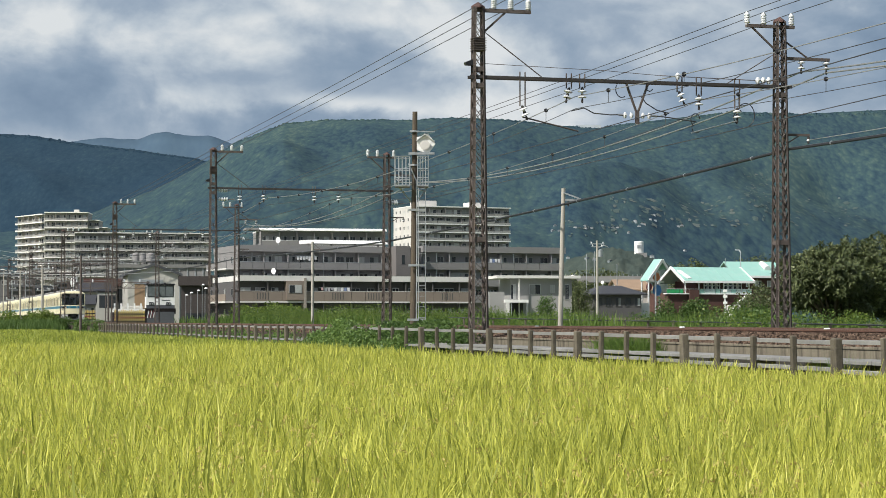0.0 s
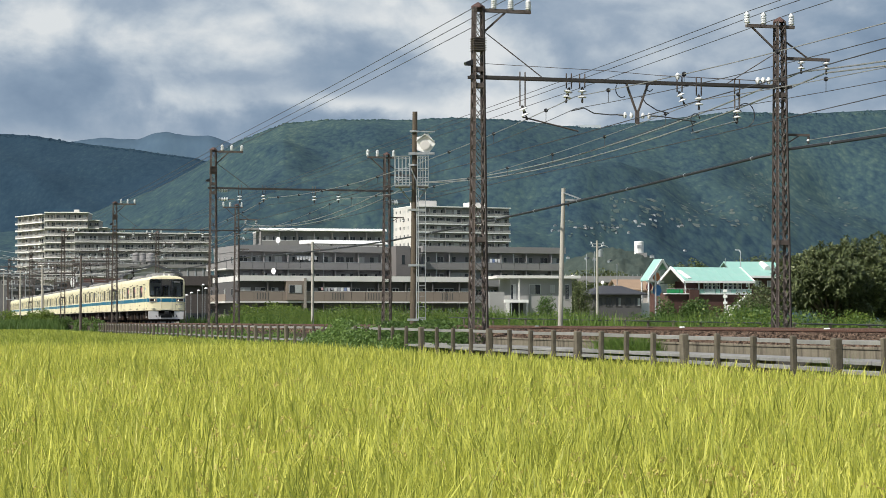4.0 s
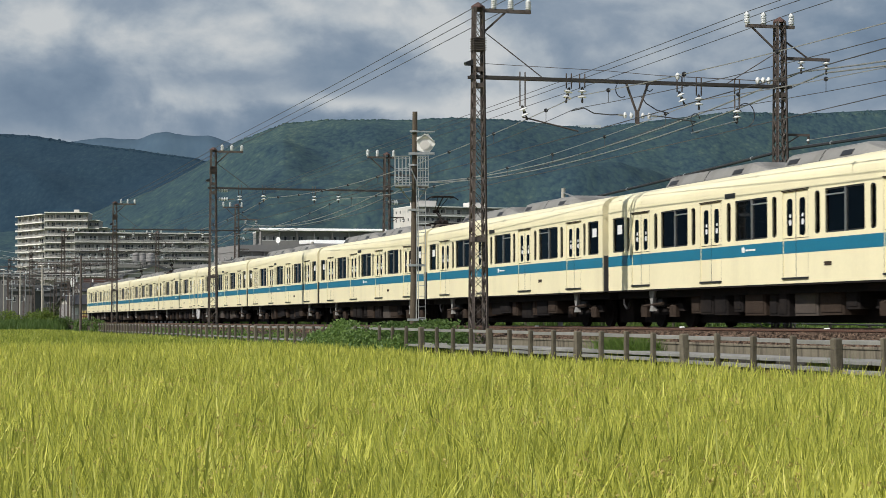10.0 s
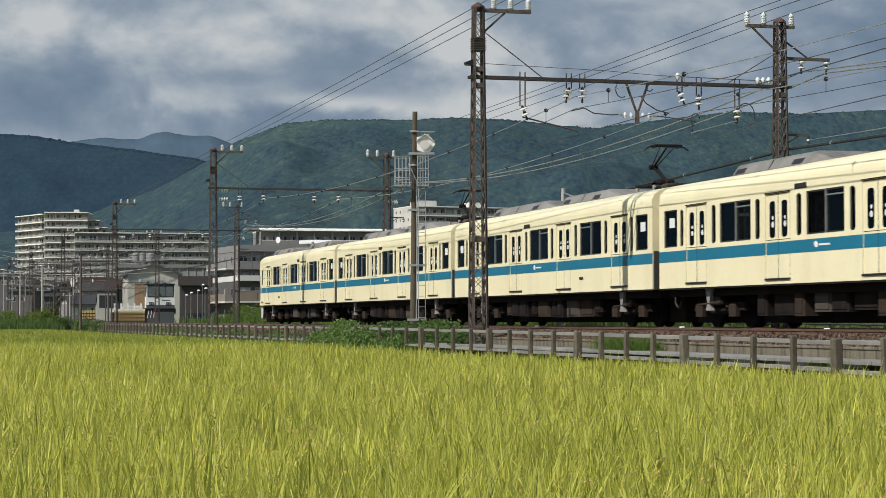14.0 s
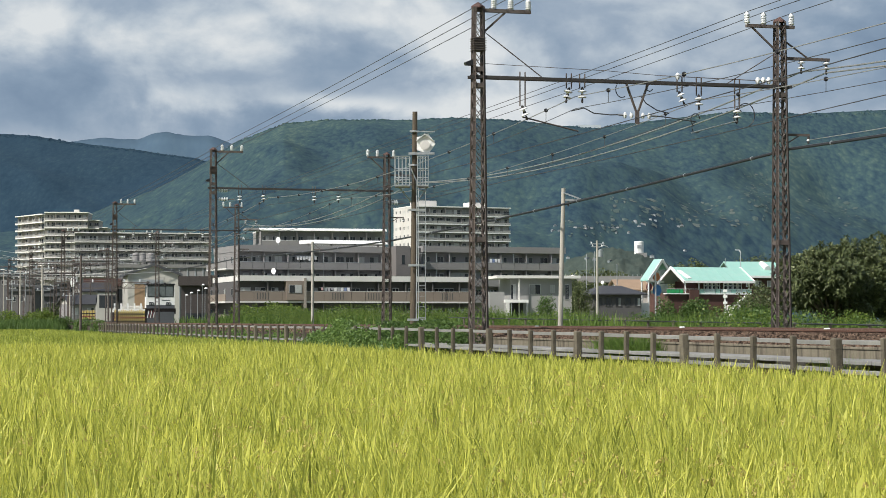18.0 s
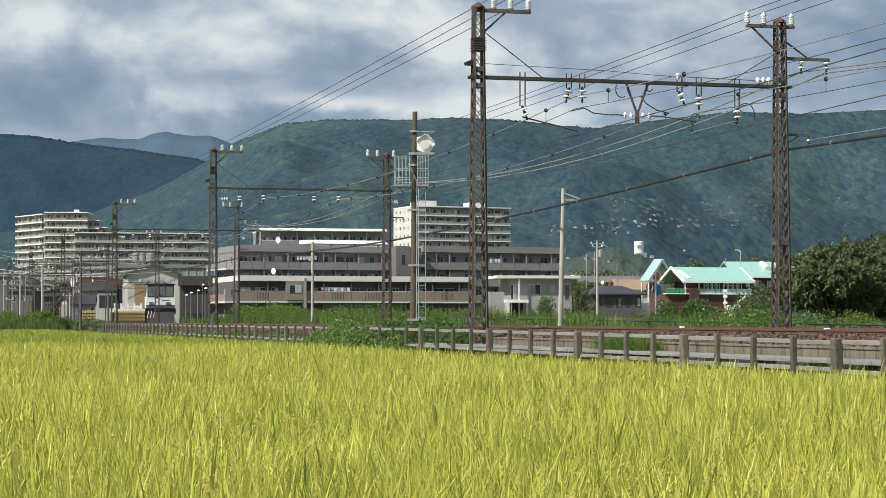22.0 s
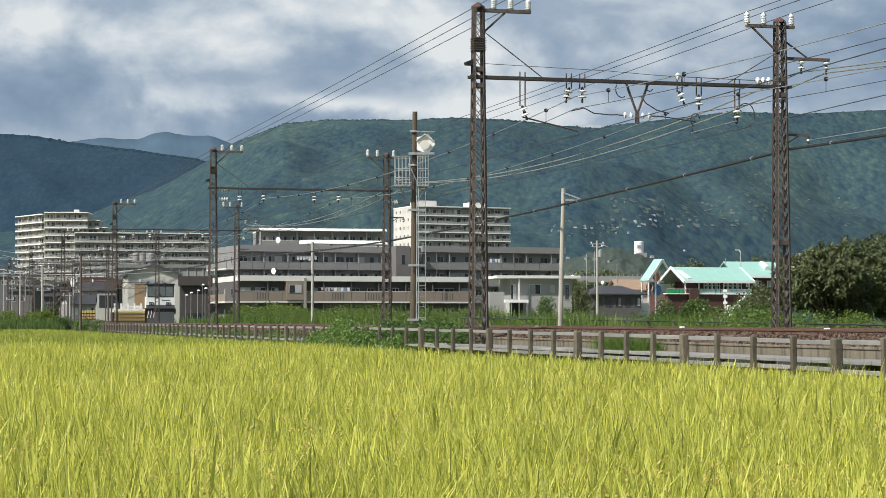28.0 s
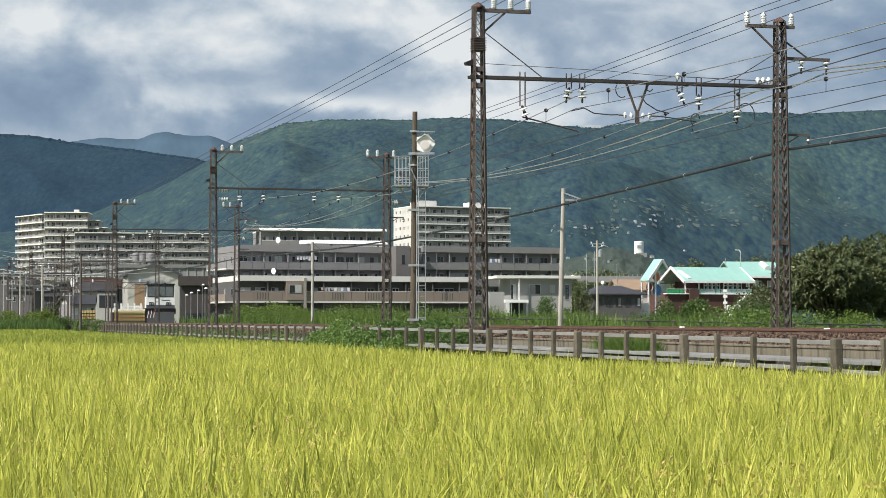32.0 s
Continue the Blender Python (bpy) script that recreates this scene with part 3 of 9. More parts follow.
heads = part("rice_heads", array_mesh("rice_heads", v, np.arange(4 * m).reshape(-1, 4), GRAIN), GRAIN, field)
heads["kind"] = "stuff"
rice_groups.append(heads)


# ---- overhead line: lattice masts, portal beams, insulators, wires ----
MAST_N, MAST_F = 14.48, 22.95
PORTALS = [50.1, 95.4, 140.2, 184.8, 230.0, 275.0]
BEAM_Z = 6.463


def insulator(parent, at, discs=3, r=0.055, step=0.07, up=True, tilt=0.0):
    """White porcelain: a ribbed pin insulator standing on an arm, or a string of flat discs hanging below one."""
    if up:
        prof = [(0.018, -0.1), (r * 0.75, -0.01)]
        for i in range(discs):
            z = i * step
            prof += [(r * 0.97, z), (r, z + step * 0.5), (r * 0.76, z + step * 0.62), (r * 0.76, z + step * 0.95)]
        prof += [(r * 0.6, discs * step + 0.01), (0.02, discs * step + 0.04)]
        return part("insulator", Geo().lathe(at, prof, 12), PORCELAIN, parent, "white ribbed porcelain insulator", smooth=False)
    m = pose(at[0], at[1], at[2], 0, tilt, 0)
    prof, rod = [], [(0.012, 0.06)]
    for i in range(discs):
        z = -i * step - 0.05
        prof += [(0.03, z + 0.03), (r * 0.55, z + 0.02), (r, z - 0.012), (r * 0.94, z - 0.03), (0.032, z - 0.022)]
        rod += [(0.02, z + 0.085), (0.04, z + 0.075), (0.045, z + 0.03), (0.016, z + 0.028), (0.016, z - 0.03)]
    rod += [(0.03, -discs * step), (0.035, -discs * step - 0.05), (0.012, -discs * step - 0.07)]
    ob = part("insulator", Geo().lathe((0, 0, 0), prof, 14), PORCELAIN, parent, "white flat disc insulators", m=m)
    part("end_fitting", Geo().lathe((0, 0, 0), rod, 8), BEAM_STEEL, parent, m=m)
    return ob


def mast(parent, x, y, top, near, name="mast"):
    """Four tapering angle corners with crossed lacing bars, rivet plates, a ribbed climbing guard and a pyramid cap."""
    b, t = 0.205, 0.12
    base = -0.75
    m = part(name, Geo().box(x - 0.32, x + 0.32, y - 0.32, y + 0.32, base - 0.3, base + 0.25, 0.03), CONCRETE, parent, "concrete mast footing")

    def corner(i, j, z, inset=0.0):
        r = b + (t - b) * (z - base) / (top - base) - inset
        return Vector((x + i * r, y + j * r, z))
    for i in (-1, 1):
        for j in (-1, 1):
            g = Geo()
            p, q = corner(i, j, base), corner(i, j, top)
            g.strut(p - Vector((i * 0.031, 0, 0)), q - Vector((i * 0.031, 0, 0)), 0.009, 0.062)
            g.strut(p - Vector((0, j * 0.031, 0)), q - Vector((0, j * 0.031, 0)), 0.062, 0.009)
            part("corner_angle", g, RUST, m)
    n = 24
    zs = [base + 0.3 + (top - 0.1 - base - 0.3) * k / n for k in range(n + 1)]
    for (a, c) in (((-1, -1), (1, -1)), ((1, -1), (1, 1)), ((1, 1), (-1, 1)), ((-1, 1), (-1, -1))):
        g = Geo()
        for k in range(n):
            for s in (0, 1):
                p, q = (a, c) if s else (c, a)
                ins = 0.012 if s else 0.004
                g.strut(corner(*p, zs[k], ins), corner(*q, zs[k + 1], ins), 0.04, 0.007)
                if near:
                    part("lacing_bar", g, RUST, m)
                    g = Geo()
        if not near:
            part("lacing", g, RUST, m)["kind"] = "stuff"
    r = t + 0.02
    part("cap", Geo().lathe((x, y, top), [(r * 1.35, -0.02), (r * 1.35, 0.02), (0.02, 0.13)], 4), RUST_RED, m, "red-brown pyramid cap")
    for z in (BEAM_Z - 0.28, BEAM_Z + 0.14, 2.2):
        rr = b + (t - b) * (z - base) / (top - base) + 0.006
        part("gusset_plate", Geo().box(x - rr, x + rr, y - rr, y + rr, z, z + 0.12), RUST, m)
    if x < 18:
        z0, z1 = 7.13, 7.5
        rr = b + (t - b) * (z0 - base) / (top - base) + 0.008
        gd = part("climbing_guard", Geo().box(x - rr, x + rr, y - rr, y + rr, z0, z1), RUST, m, "grey-brown sheet climbing guard")
        for k in range(6):
            z = z0 + 0.02 + k * 0.062
            part("guard_rib", Geo().box(x - rr - 0.035, x + rr + 0.035, y - rr - 0.035, y + rr + 0.035, z, z + 0.016), RUST, gd)
        part("lamp_bracket", Geo().extrude([(x - 0.13, 6.93), (x - 0.36, 6.84), (x - 0.34, 6.77), (x - 0.13, 6.76)], y - 0.1, y + 0.1), BLACK, m, "small dark floodlight housing")
    return m


TOP_N, TOP_F = 8.282, 8.231


STRAIN_DISC = Geo().lathe((0, 0, 0), [(0.02, -0.05), (0.1, -0.02), (0.09, 0.02), (0.02, 0.05)], 10, "x").mesh("strain_insulator")


def portal(y):
    p = thing("catenary_portal", "rusty brown lattice masts joined by a beam over the tracks", "catenary portal", pose(0, y, 0), "portals along the railway")
    for x, top in ((MAST_N, TOP_N), (MAST_F, TOP_F)):
        mast(p, x, 0, top, y < 60)
    g = Geo()
    for s in (-1, 1):
        g.box(MAST_N - 0.25, MAST_F + 0.3, s * 0.1 - 0.03, s * 0.1 + 0.03, BEAM_Z - 0.038, BEAM_Z + 0.04)
    beam = part("beam", g, BEAM_STEEL, p, "dark steel portal beam")
    for x, xx, top in ((MAST_N + 0.12, MAST_N + 1.75, TOP_N - 0.6), (MAST_F - 0.12, MAST_F - 1.55, TOP_F - 0.85)):
        part("stay_rod", Geo().tube((x, 0, top), (xx, 0, BEAM_Z + 0.04), 0.014, 6), RUST, p)
    # feeder arm on the field-side mast
    z = TOP_N - 0.12
    arm = part("cross_arm", Geo().box(MAST_N - 0.15, MAST_N + 1.42, -0.05, 0.05, z, z + 0.09), RUST, p, "rust-brown cross-arm")
    part("arm_brace", Geo().strut((MAST_N + 0.12, 0, z - 0.55), (MAST_N + 0.72, 0, z), 0.05), RUST, arm)
    for dx in (0.42, 0.88, 1.36):
        insulator(arm, (MAST_N + dx, 0, z + 0.12), 4, 0.08, 0.055)
    # feeder arms on the far mast
    z = TOP_F - 0.18
    arm = part("cross_arm", Geo().box(MAST_F - 0.98, MAST_F + 0.42, -0.05, 0.05, z, z + 0.085), RUST, p, "rust-brown cross-arm")
    part("arm_brace", Geo().strut((MAST_F - 0.12, 0, z - 0.6), (MAST_F - 0.8, 0, z), 0.045), RUST, arm)
    for dx in (-0.95, -0.47, 0.34):
        insulator(arm, (MAST_F + dx, 0, z + 0.12), 4, 0.08, 0.065)
    z = 7.24
    arm = part("feeder_arm", Geo().box(MAST_F + 0.1, MAST_F + 1.45, -0.045, 0.045, z - 0.04, z + 0.04), RUST, p)
    part("arm_brace", Geo().tube((MAST_F + 0.1, 0, z + 0.5), (MAST_F + 0.8, 0, z + 0.04), 0.025, 6), RUST, arm)
    for dx in (0.62, 1.36):
        insulator(arm, (MAST_F + dx, 0, z - 0.03), 2, 0.1, 0.15, up=False)
    z = 5.18
    arm = part("cable_arm", Geo().box(MAST_F + 0.1, MAST_F + 0.85, -0.03, 0.03, z - 0.03, z + 0.03), RUST, p)
    part("arm_brace", Geo().strut((MAST_F + 0.12, 0, z - 0.28), (MAST_F + 0.55, 0, z - 0.02), 0.03), RUST, arm)
    insulator(arm, (MAST_F + 0.82, 0, z - 0.08), 1, 0.05, 0.08, up=False)
    # hangers with insulators below the beam
    first = y < 60
    hangers = ((15.68, 0.72, 2), (16.95, 0.22, 2), (17.32, 0.2, 2), (20.05, 0.22, 2), (20.6, 0.3, 2), (21.7, 0.62, 2)) if first else \
        ((15.75, 0.3, 2), (16.9, 0.26, 2), (19.36, 0.26, 2), (20.55, 0.24, 2))
    for x, drop, discs in hangers:
        g = Geo()
        for s in (-0.07, 0.07):
            g.box(x + s - 0.012, x + s + 0.012, -0.02, 0.02, BEAM_Z - drop, BEAM_Z + 0.18)
        h = part("hanger", g, RUST, p)
        insulator(h, (x, 0, BEAM_Z - drop - 0.02), discs, 0.115, 0.15, up=False, tilt={15.68: -22, 16.95: 14, 20.05: -24}.get(x, 0) if first else 0)
    if not first:
        # level strain strings tied back to both masts
        for x, z in ((MAST_N + 0.3, BEAM_Z - 0.1), (MAST_N + 0.3, BEAM_Z - 0.52), (MAST_F + 0.12, BEAM_Z - 0.5), (MAST_F + 0.16, BEAM_Z - 0.58)):
            rod = part("strain_rod", Geo().tube((x - 0.3, 0, z), (x + 0.75, 0, z - 0.02), 0.014, 6), RUST, p)
            for k in range(4):
                part("strain_insulator", STRAIN_DISC, PORCELAIN, rod, m=pose(x + 0.12 * k, 0, z))
        return p
    g = Geo()
    for s in (-1, 1):
        g.strut((18.85 + s * 0.3, 0, BEAM_Z - 0.05), (18.85, 0, BEAM_Z - 0.85), 0.05)
    g.box(18.8, 18.9, -0.04, 0.04, BEAM_Z - 1.1, BEAM_Z - 0.75)
    v = part("v_bracket", g, RUST, p, "steel V bracket under the beam")
    for s in (-1, 1):
        for k in (0.16, 0.34):
            part("strain_insulator", Geo().lathe((18.85 + s * k, 0, BEAM_Z - 0.88), [(0.02, -0.05), (0.085, -0.02), (0.075, 0.02), (0.02, 0.05)], 10, "x"), PORCELAIN, v)
    # steady arms, strain strings and jumper loops
    zb = BEAM_Z - 0.95
    part("steady_arm", Geo().tube((15.68, 0, zb - 0.05), (NEAR_T + 0.1, 0.1, 5.14), 0.02, 6), RUST, p)
    part("steady_arm", Geo().tube((21.7, 0, zb), (FAR_T - 0.35, -0.2, 5.14), 0.018, 6), GALV, p, "bright steel steady arm")
    for x, z in ((22.3, BEAM_Z + 0.16), (22.46, BEAM_Z + 0.16), (22.62, BEAM_Z + 0.16), (20.0, BEAM_Z + 0.2)):
        part("strain_insulator", Geo().lathe((x, 0, z), [(0.02, -0.07), (0.1, -0.02), (0.09, 0.02), (0.02, 0.07)], 10, "x"), PORCELAIN, p)
    part("strain_rod", Geo().line([(19.5, 0, BEAM_Z + 0.2), (22.0, 0, BEAM_Z + 0.16), (MAST_F - 0.1, 0, BEAM_Z + 0.16)], 0.012), RUST, p)
    part("guy_rod", Geo().line([(MAST_N + 0.15, 0, BEAM_Z + 0.36), (18.0, 0, BEAM_Z + 0.28), (19.5, 0, BEAM_Z + 0.2)], 0.008), RUST, p)
    for x, z, r, a0, a1 in ((18.42, BEAM_Z - 0.2, 0.17, 20, 300), (19.2, BEAM_Z - 0.1, 0.1, 90, 330), (20.5, BEAM_Z - 0.95, 0.13, 10, 250), (20.52, BEAM_Z - 1.15, 0.12, 100, 330), (21.95, BEAM_Z - 0.78, 0.25, -70, 150), (21.75, BEAM_Z - 0.85, 0.15, 60, 250)):
        part("jumper_loop", Geo().line([(x + r * math.cos(radians(a0 + (a1 - a0) * k / 12)), 0, z + 1.25 * r * math.sin(radians(a0 + (a1 - a0) * k / 12))) for k in range(13)], 0.014), BLACK, p)
    part("jumper_cable", Geo().line([(18.95, 0, BEAM_Z - 0.35), (19.1, 0, BEAM_Z - 0.55), (19.4, 0, BEAM_Z - 0.72), (19.75, 0, BEAM_Z - 0.8)], 0.016), BLACK, p)
    part("strain_wire", Geo().line([(16.9, -0.3, BEAM_Z - 0.84), (17.3, -0.2, BEAM_Z - 0.74), (17.6, -0.1, BEAM_Z - 0.86), (18.1, 0, BEAM_Z - 0.88), (18.5, 0, BEAM_Z - 0.86)], 0.016), WIRE, p)
    part("strain_wire", Geo().line([(19.2, 0, BEAM_Z - 0.86), (19.8, 0.1, BEAM_Z - 0.9), (20.6, 0.2, BEAM_Z - 0.98)], 0.016), WIRE, p)
    for x in (18.42, 19.3):
        part("turnbuckle", Geo().tube((x - 0.1, 0, BEAM_Z - 0.87), (x + 0.1, 0, BEAM_Z - 0.87), 0.03, 8), GALV, p)
    return p


for y in PORTALS:
    portal(y)
# Smaller far masts of the yard beyond.


def sag(a, b, drop, n=14):
    a, b = Vector(a), Vector(b)
    return [tuple(a.lerp(b, t / n) - Vector((0, 0, drop * 4 * (t / n) * (1 - t / n)))) for t in range(n + 1)]


SPAN = [4.8] + PORTALS + [320.0]


def run_wire(name, label, x, z, drop, r, mat, cat="wire", ys=SPAN):
    g = Geo()
    pts = []
    for a, b in zip(ys, ys[1:]):
        seg = sag((x, a, z), (x, b, z), drop)
        pts += seg if not pts else seg[1:]
    g.line(pts, r)
    return tagged(part(name, g, mat), label, cat, "overhead wires")


ZA, ZB = TOP_N + 0.3, TOP_F + 0.24
for dx in (0.42, 0.88, 1.36):
    run_wire("feeder_wire", "thin dark feeder wire strung between mast tops", MAST_N + dx, ZA, 0.06, 0.011, WIRE)
for dx in (-0.95, -0.47, 0.34):
    run_wire("feeder_wire", "thin dark feeder wire strung between mast tops", MAST_F + dx, ZB, 0.08, 0.011, WIRE)
for dx in (0.62, 1.36):
    run_wire("feeder_wire", "bright aluminium feeder wire hung from mast arms", MAST_F + dx, 6.894, 0.8, 0.024, WIRE_PALE)
SUPPORTS = [(4.8, 4.8), (50.1, 4.8), (95.4, 4.07), (140.2, 4.6), (184.8, 4.7)]
cable_run = [sag((MAST_F + 0.28, a, za), (MAST_F + 0.28, b, zb), 0.25 if a < 50 else 0.12, 18) for (a, za), (b, zb) in zip(SUPPORTS, SUPPORTS[1:])]
cable = tagged(part("communication_cable", Geo().line([p for seg in cable_run for p in seg[:-1]] + [cable_run[-1][-1]], 0.043), RUBBER), "thick black bundled cable along the masts", "cable", "overhead wires")
CLIP = Geo().lathe((0, 0, 0), [(0.056, -0.03), (0.056, 0.03)], 8, "y").mesh("cable_clip")
for seg in cable_run[:3]:
    for p in seg[1::2]:
        part("cable_clip", CLIP, GALV, cable, m=pose(*p))
run_wire("stay_wire", "thin bright wire above the cable", MAST_F + 0.82, 5.046, 0.2, 0.012, WIRE_PALE, "wire", ys=[4.8, 50.1])

DROP = Geo().lathe((0, 0, 0), [(0.012, -0.055), (0.054, -0.03), (0.054, 0.03), (0.012, 0.055)], 8).mesh("hanger_ear")
for cx in (NEAR_T, FAR_T):
    cat = thing("catenary", "messenger wire and contact wire with droppers over a track", "catenary", group="overhead wires")
    g1, g2, g3 = Geo(), Geo(), Geo()
    for i, (a, b) in enumerate(zip(SPAN, SPAN[1:])):
        st, en = (0.2, -0.2) if i % 2 else (-0.2, 0.2)
        top = sag((cx, a, BEAM_Z - 0.42), (cx, b, BEAM_Z - 0.42), 0.55, 18)
        g1.line(top, 0.012)
        aux = sag((cx, a, BEAM_Z - 0.74), (cx, b, BEAM_Z - 0.74), 0.5, 18)
        g3.line(aux, 0.009)
        g2.line([(cx + st, a, 5.08), (cx + en, b, 5.08)], 0.012)
        n = 9
        for k in range(n):
            t = (k + 0.5) / n
            y = a + (b - a) * t
            z = BEAM_Z - 0.42 - 0.55 * 4 * t * (1 - t)
            if y < 125:
                d = part("dropper", Geo().tube((cx, y, z), (cx, y, BEAM_Z - 0.74 - 0.5 * 4 * t * (1 - t)), 0.008, 4), WIRE, cat)
                part("hanger_ear", DROP, BLACK, d, "black hanger clip", m=pose(cx, y, z))
    part("messenger_wire", g1, WIRE_PALE, cat)
    part("auxiliary_wire", g3, WIRE, cat)
    part("contact_wire", g2, WIRE, cat)


# ---- the train ----
CAR_L, HALF_W = 19.5, 1.45
SILL, EAVE, CROWN = 0.985, 3.26, 3.76
DOORS = (-7.23, -2.41, 2.41, 7.23)


BOX_GREY = material("dusty_grey_equipment", (0.065, 0.052, 0.043), 0.8, 0.0, 0.3, 2.0, 15.0, 0.15, dirt=(0.05, 0.038, 0.03), dirt_amount=0.6, dirt_scale=3.0)
# ivory in the shade between cars, put into a duller cream
HOOD = material("shade_dulled_cream_canvas", (0.52, 0.47, 0.34), 0.85, 0.0, 0.15, 2.0, 20.0, 0.1, dirt=(0.2, 0.17, 0.13), dirt_amount=0.5, dirt_scale=2.0, streak=1)


def roof_curve(n=16):
    """Half section from the eave over the crown."""
    return [(HALF_W * max(0.0, math.cos(t)) ** 0.74, EAVE + (CROWN - EAVE) * math.sin(t) ** 0.74) for t in [math.pi * i / (2 * n) for i in range(n + 1)]]


def car_openings(cab):
    """Openings of one side: doors, wide windows, slits, end windows: (y0, y1, z0, z1, kind)."""
    o = []
    for c in DOORS:
        o.append((c - 0.65, c + 0.65, 1.13, 3.03, "door"))
    for c in (-4.82, 0.0, 4.82):
        o.append((c - 0.92, c + 0.92, 2.05, 3.0, "window"))
        o += [(c + s * 1.3 - 0.13, c + s * 1.3 + 0.13, 2.05, 2.98, "slit") for s in (-1, 1)]
    for e in (-1, 1):
        if cab and e < 0:
            o.append((-9.28, -8.72, 1.2, 3.05, "cab_door"))
        else:
            o.append((min(e * 8.08, e * 8.3), max(e * 8.08, e * 8.3), 2.05, 2.98, "slit"))
            o.append((min(e * 8.5, e * 9.4), max(e * 8.5, e * 9.4), 2.05, 3.0, "window"))
    return o


def make_bogie(car, y):
    b = part("bogie", Geo().box(-0.62, 0.62, y - 0.35, y + 0.35, 0.5, 0.78, 0.05), UNDER, car, "dark dusty bogie frame")
    for s in (-1, 1):
        g = Geo().extrude([(y - 1.6, 0.42), (y - 1.5, 0.62), (y - 0.6, 0.62), (y - 0.35, 0.5), (y + 0.35, 0.5), (y + 0.6, 0.62), (y + 1.5, 0.62), (y + 1.6, 0.42),
                           (y + 0.7, 0.42), (y + 0.4, 0.33), (y - 0.4, 0.33), (y - 0.7, 0.42)], s * 0.92 - 0.07, s * 0.92 + 0.07, "yz")
        part("side_frame", g, UNDER, b)
        part("air_spring", Geo().lathe((s * 0.92, y, 0.55), [(0.24, 0), (0.27, 0.1), (0.24, 0.22), (0.2, 0.3)], 12), BLACK, b)
        part("yaw_bracket", Geo().extrude([(y - 0.2, 0.97), (y + 0.2, 0.97), (y + 0.06, 0.6), (y + 0.16, 0.42), (y - 0.16, 0.42), (y - 0.06, 0.6)], s * 1.22 - 0.05, s * 1.22 + 0.05, "yz"), AC_GREY, b, "pale dusty steel bracket")
        part("damper", Geo().tube((s * 1.24, y - 0.75, 0.62), (s * 1.24, y + 0.7, 0.56), 0.045, 8, 0.03), UNDER_BROWN, b)
        for k in (-0.62, 0.62):
            part("coil_spring", Geo().lathe((s * 0.98, y + k, 0.42), [(0.11, 0), (0.08, 0.04), (0.11, 0.08), (0.08, 0.12), (0.11, 0.16), (0.08, 0.2)], 10), UNDER_BROWN, b)
        for k in (-1.05, 1.05):
            part("axle_box", Geo().box(s * 1.02 - 0.1, s * 1.02 + 0.1, y + k - 0.18, y + k + 0.18, 0.27, 0.6, 0.05), UNDER_BROWN, b)
    for k in (-1.05, 1.05):
        w = Geo()
        for s in (-1, 1):
            w.lathe((s * 0.56, y + k, 0.43), [(0.1, -0.06), (0.2, -0.05), (0.38, -0.05), (0.43, -0.06), (0.43, 0.03), (0.45, 0.05), (0.2, 0.06), (0.1, 0.09)] if s < 0 else
                    [(0.1, -0.09), (0.2, -0.06), (0.45, -0.05), (0.43, -0.03), (0.43, 0.06), (0.38, 0.05), (0.2, 0.05), (0.1, 0.06)], 20, "x")
        w.tube((-0.56, y + k, 0.43), (0.56, y + k, 0.43), 0.08, 8)
        part("wheelset", w, UNDER, b)


def make_pantograph(car, y):
    """A single-arm pantograph on an insulated base frame, its knee towards the rear."""
    z = CROWN + 0.15
    p = part("pantograph", Geo().box(-0.55, 0.55, y - 0.7, y - 0.62, z, z + 0.06).box(-0.55, 0.55, y + 0.62, y + 0.7, z, z + 0.06).box(-0.55, -0.48, y - 0.7, y + 0.7, z, z + 0.06).box(0.48, 0.55, y - 0.7, y + 0.7, z, z + 0.06), UNDER, car, "dark single-arm pantograph raised to the wire")
    for sx in (-0.5, 0.5):
        for sy in (-0.66, 0.66):
            part("insulator", Geo().lathe((sx, y + sy, z - 0.25), [(0.04, 0), (0.06, 0.1), (0.04, 0.14), (0.06, 0.18), (0.05, 0.25)], 8), AC_GREY, p)
    knee, head = (0, y + 0.72, 4.5), (0, y - 0.3, 4.98)
    part("lower_arm", Geo().tube((0, y - 0.45, z + 0.08), knee, 0.05, 8, 0.036), UNDER, p)
    part("guide_rod", Geo().tube((0.1, y - 0.25, z + 0.06), (0.1, knee[1] - 0.1, 4.46), 0.014, 6), UNDER, p)
    part("knee_joint", Geo().lathe(knee, [(0.07, -0.12), (0.07, 0.12)], 10, "x"), UNDER, p)
    part("upper_arm", Geo().tube(knee, head, 0.032, 8, 0.024).tube((-0.06, knee[1], 4.5), (-0.2, head[1], 4.96), 0.014, 6).tube((0.06, knee[1], 4.5), (0.2, head[1], 4.96), 0.014, 6), UNDER, p)
    g = Geo()
    for dy in (-0.17, 0.17):
        g.box(-0.4, 0.4, head[1] + dy - 0.03, head[1] + dy + 0.03, 5.0, 5.05)
    for sx in (-1, 1):
        g.line([(sx * 0.38, head[1], 5.02), (sx * 0.52, head[1], 4.99), (sx * 0.64, head[1], 4.9)], 0.02)
        g.box(sx * 0.36 - 0.03, sx * 0.36 + 0.03, head[1] - 0.17, head[1] + 0.17, 4.97, 5.0)
    part("collector_head", g, UNDER, p)
    part("base_motor", Geo().box(-0.2, 0.25, y - 0.3, y + 0.25, z + 0.06, z + 0.2, 0.04), UNDER, p)


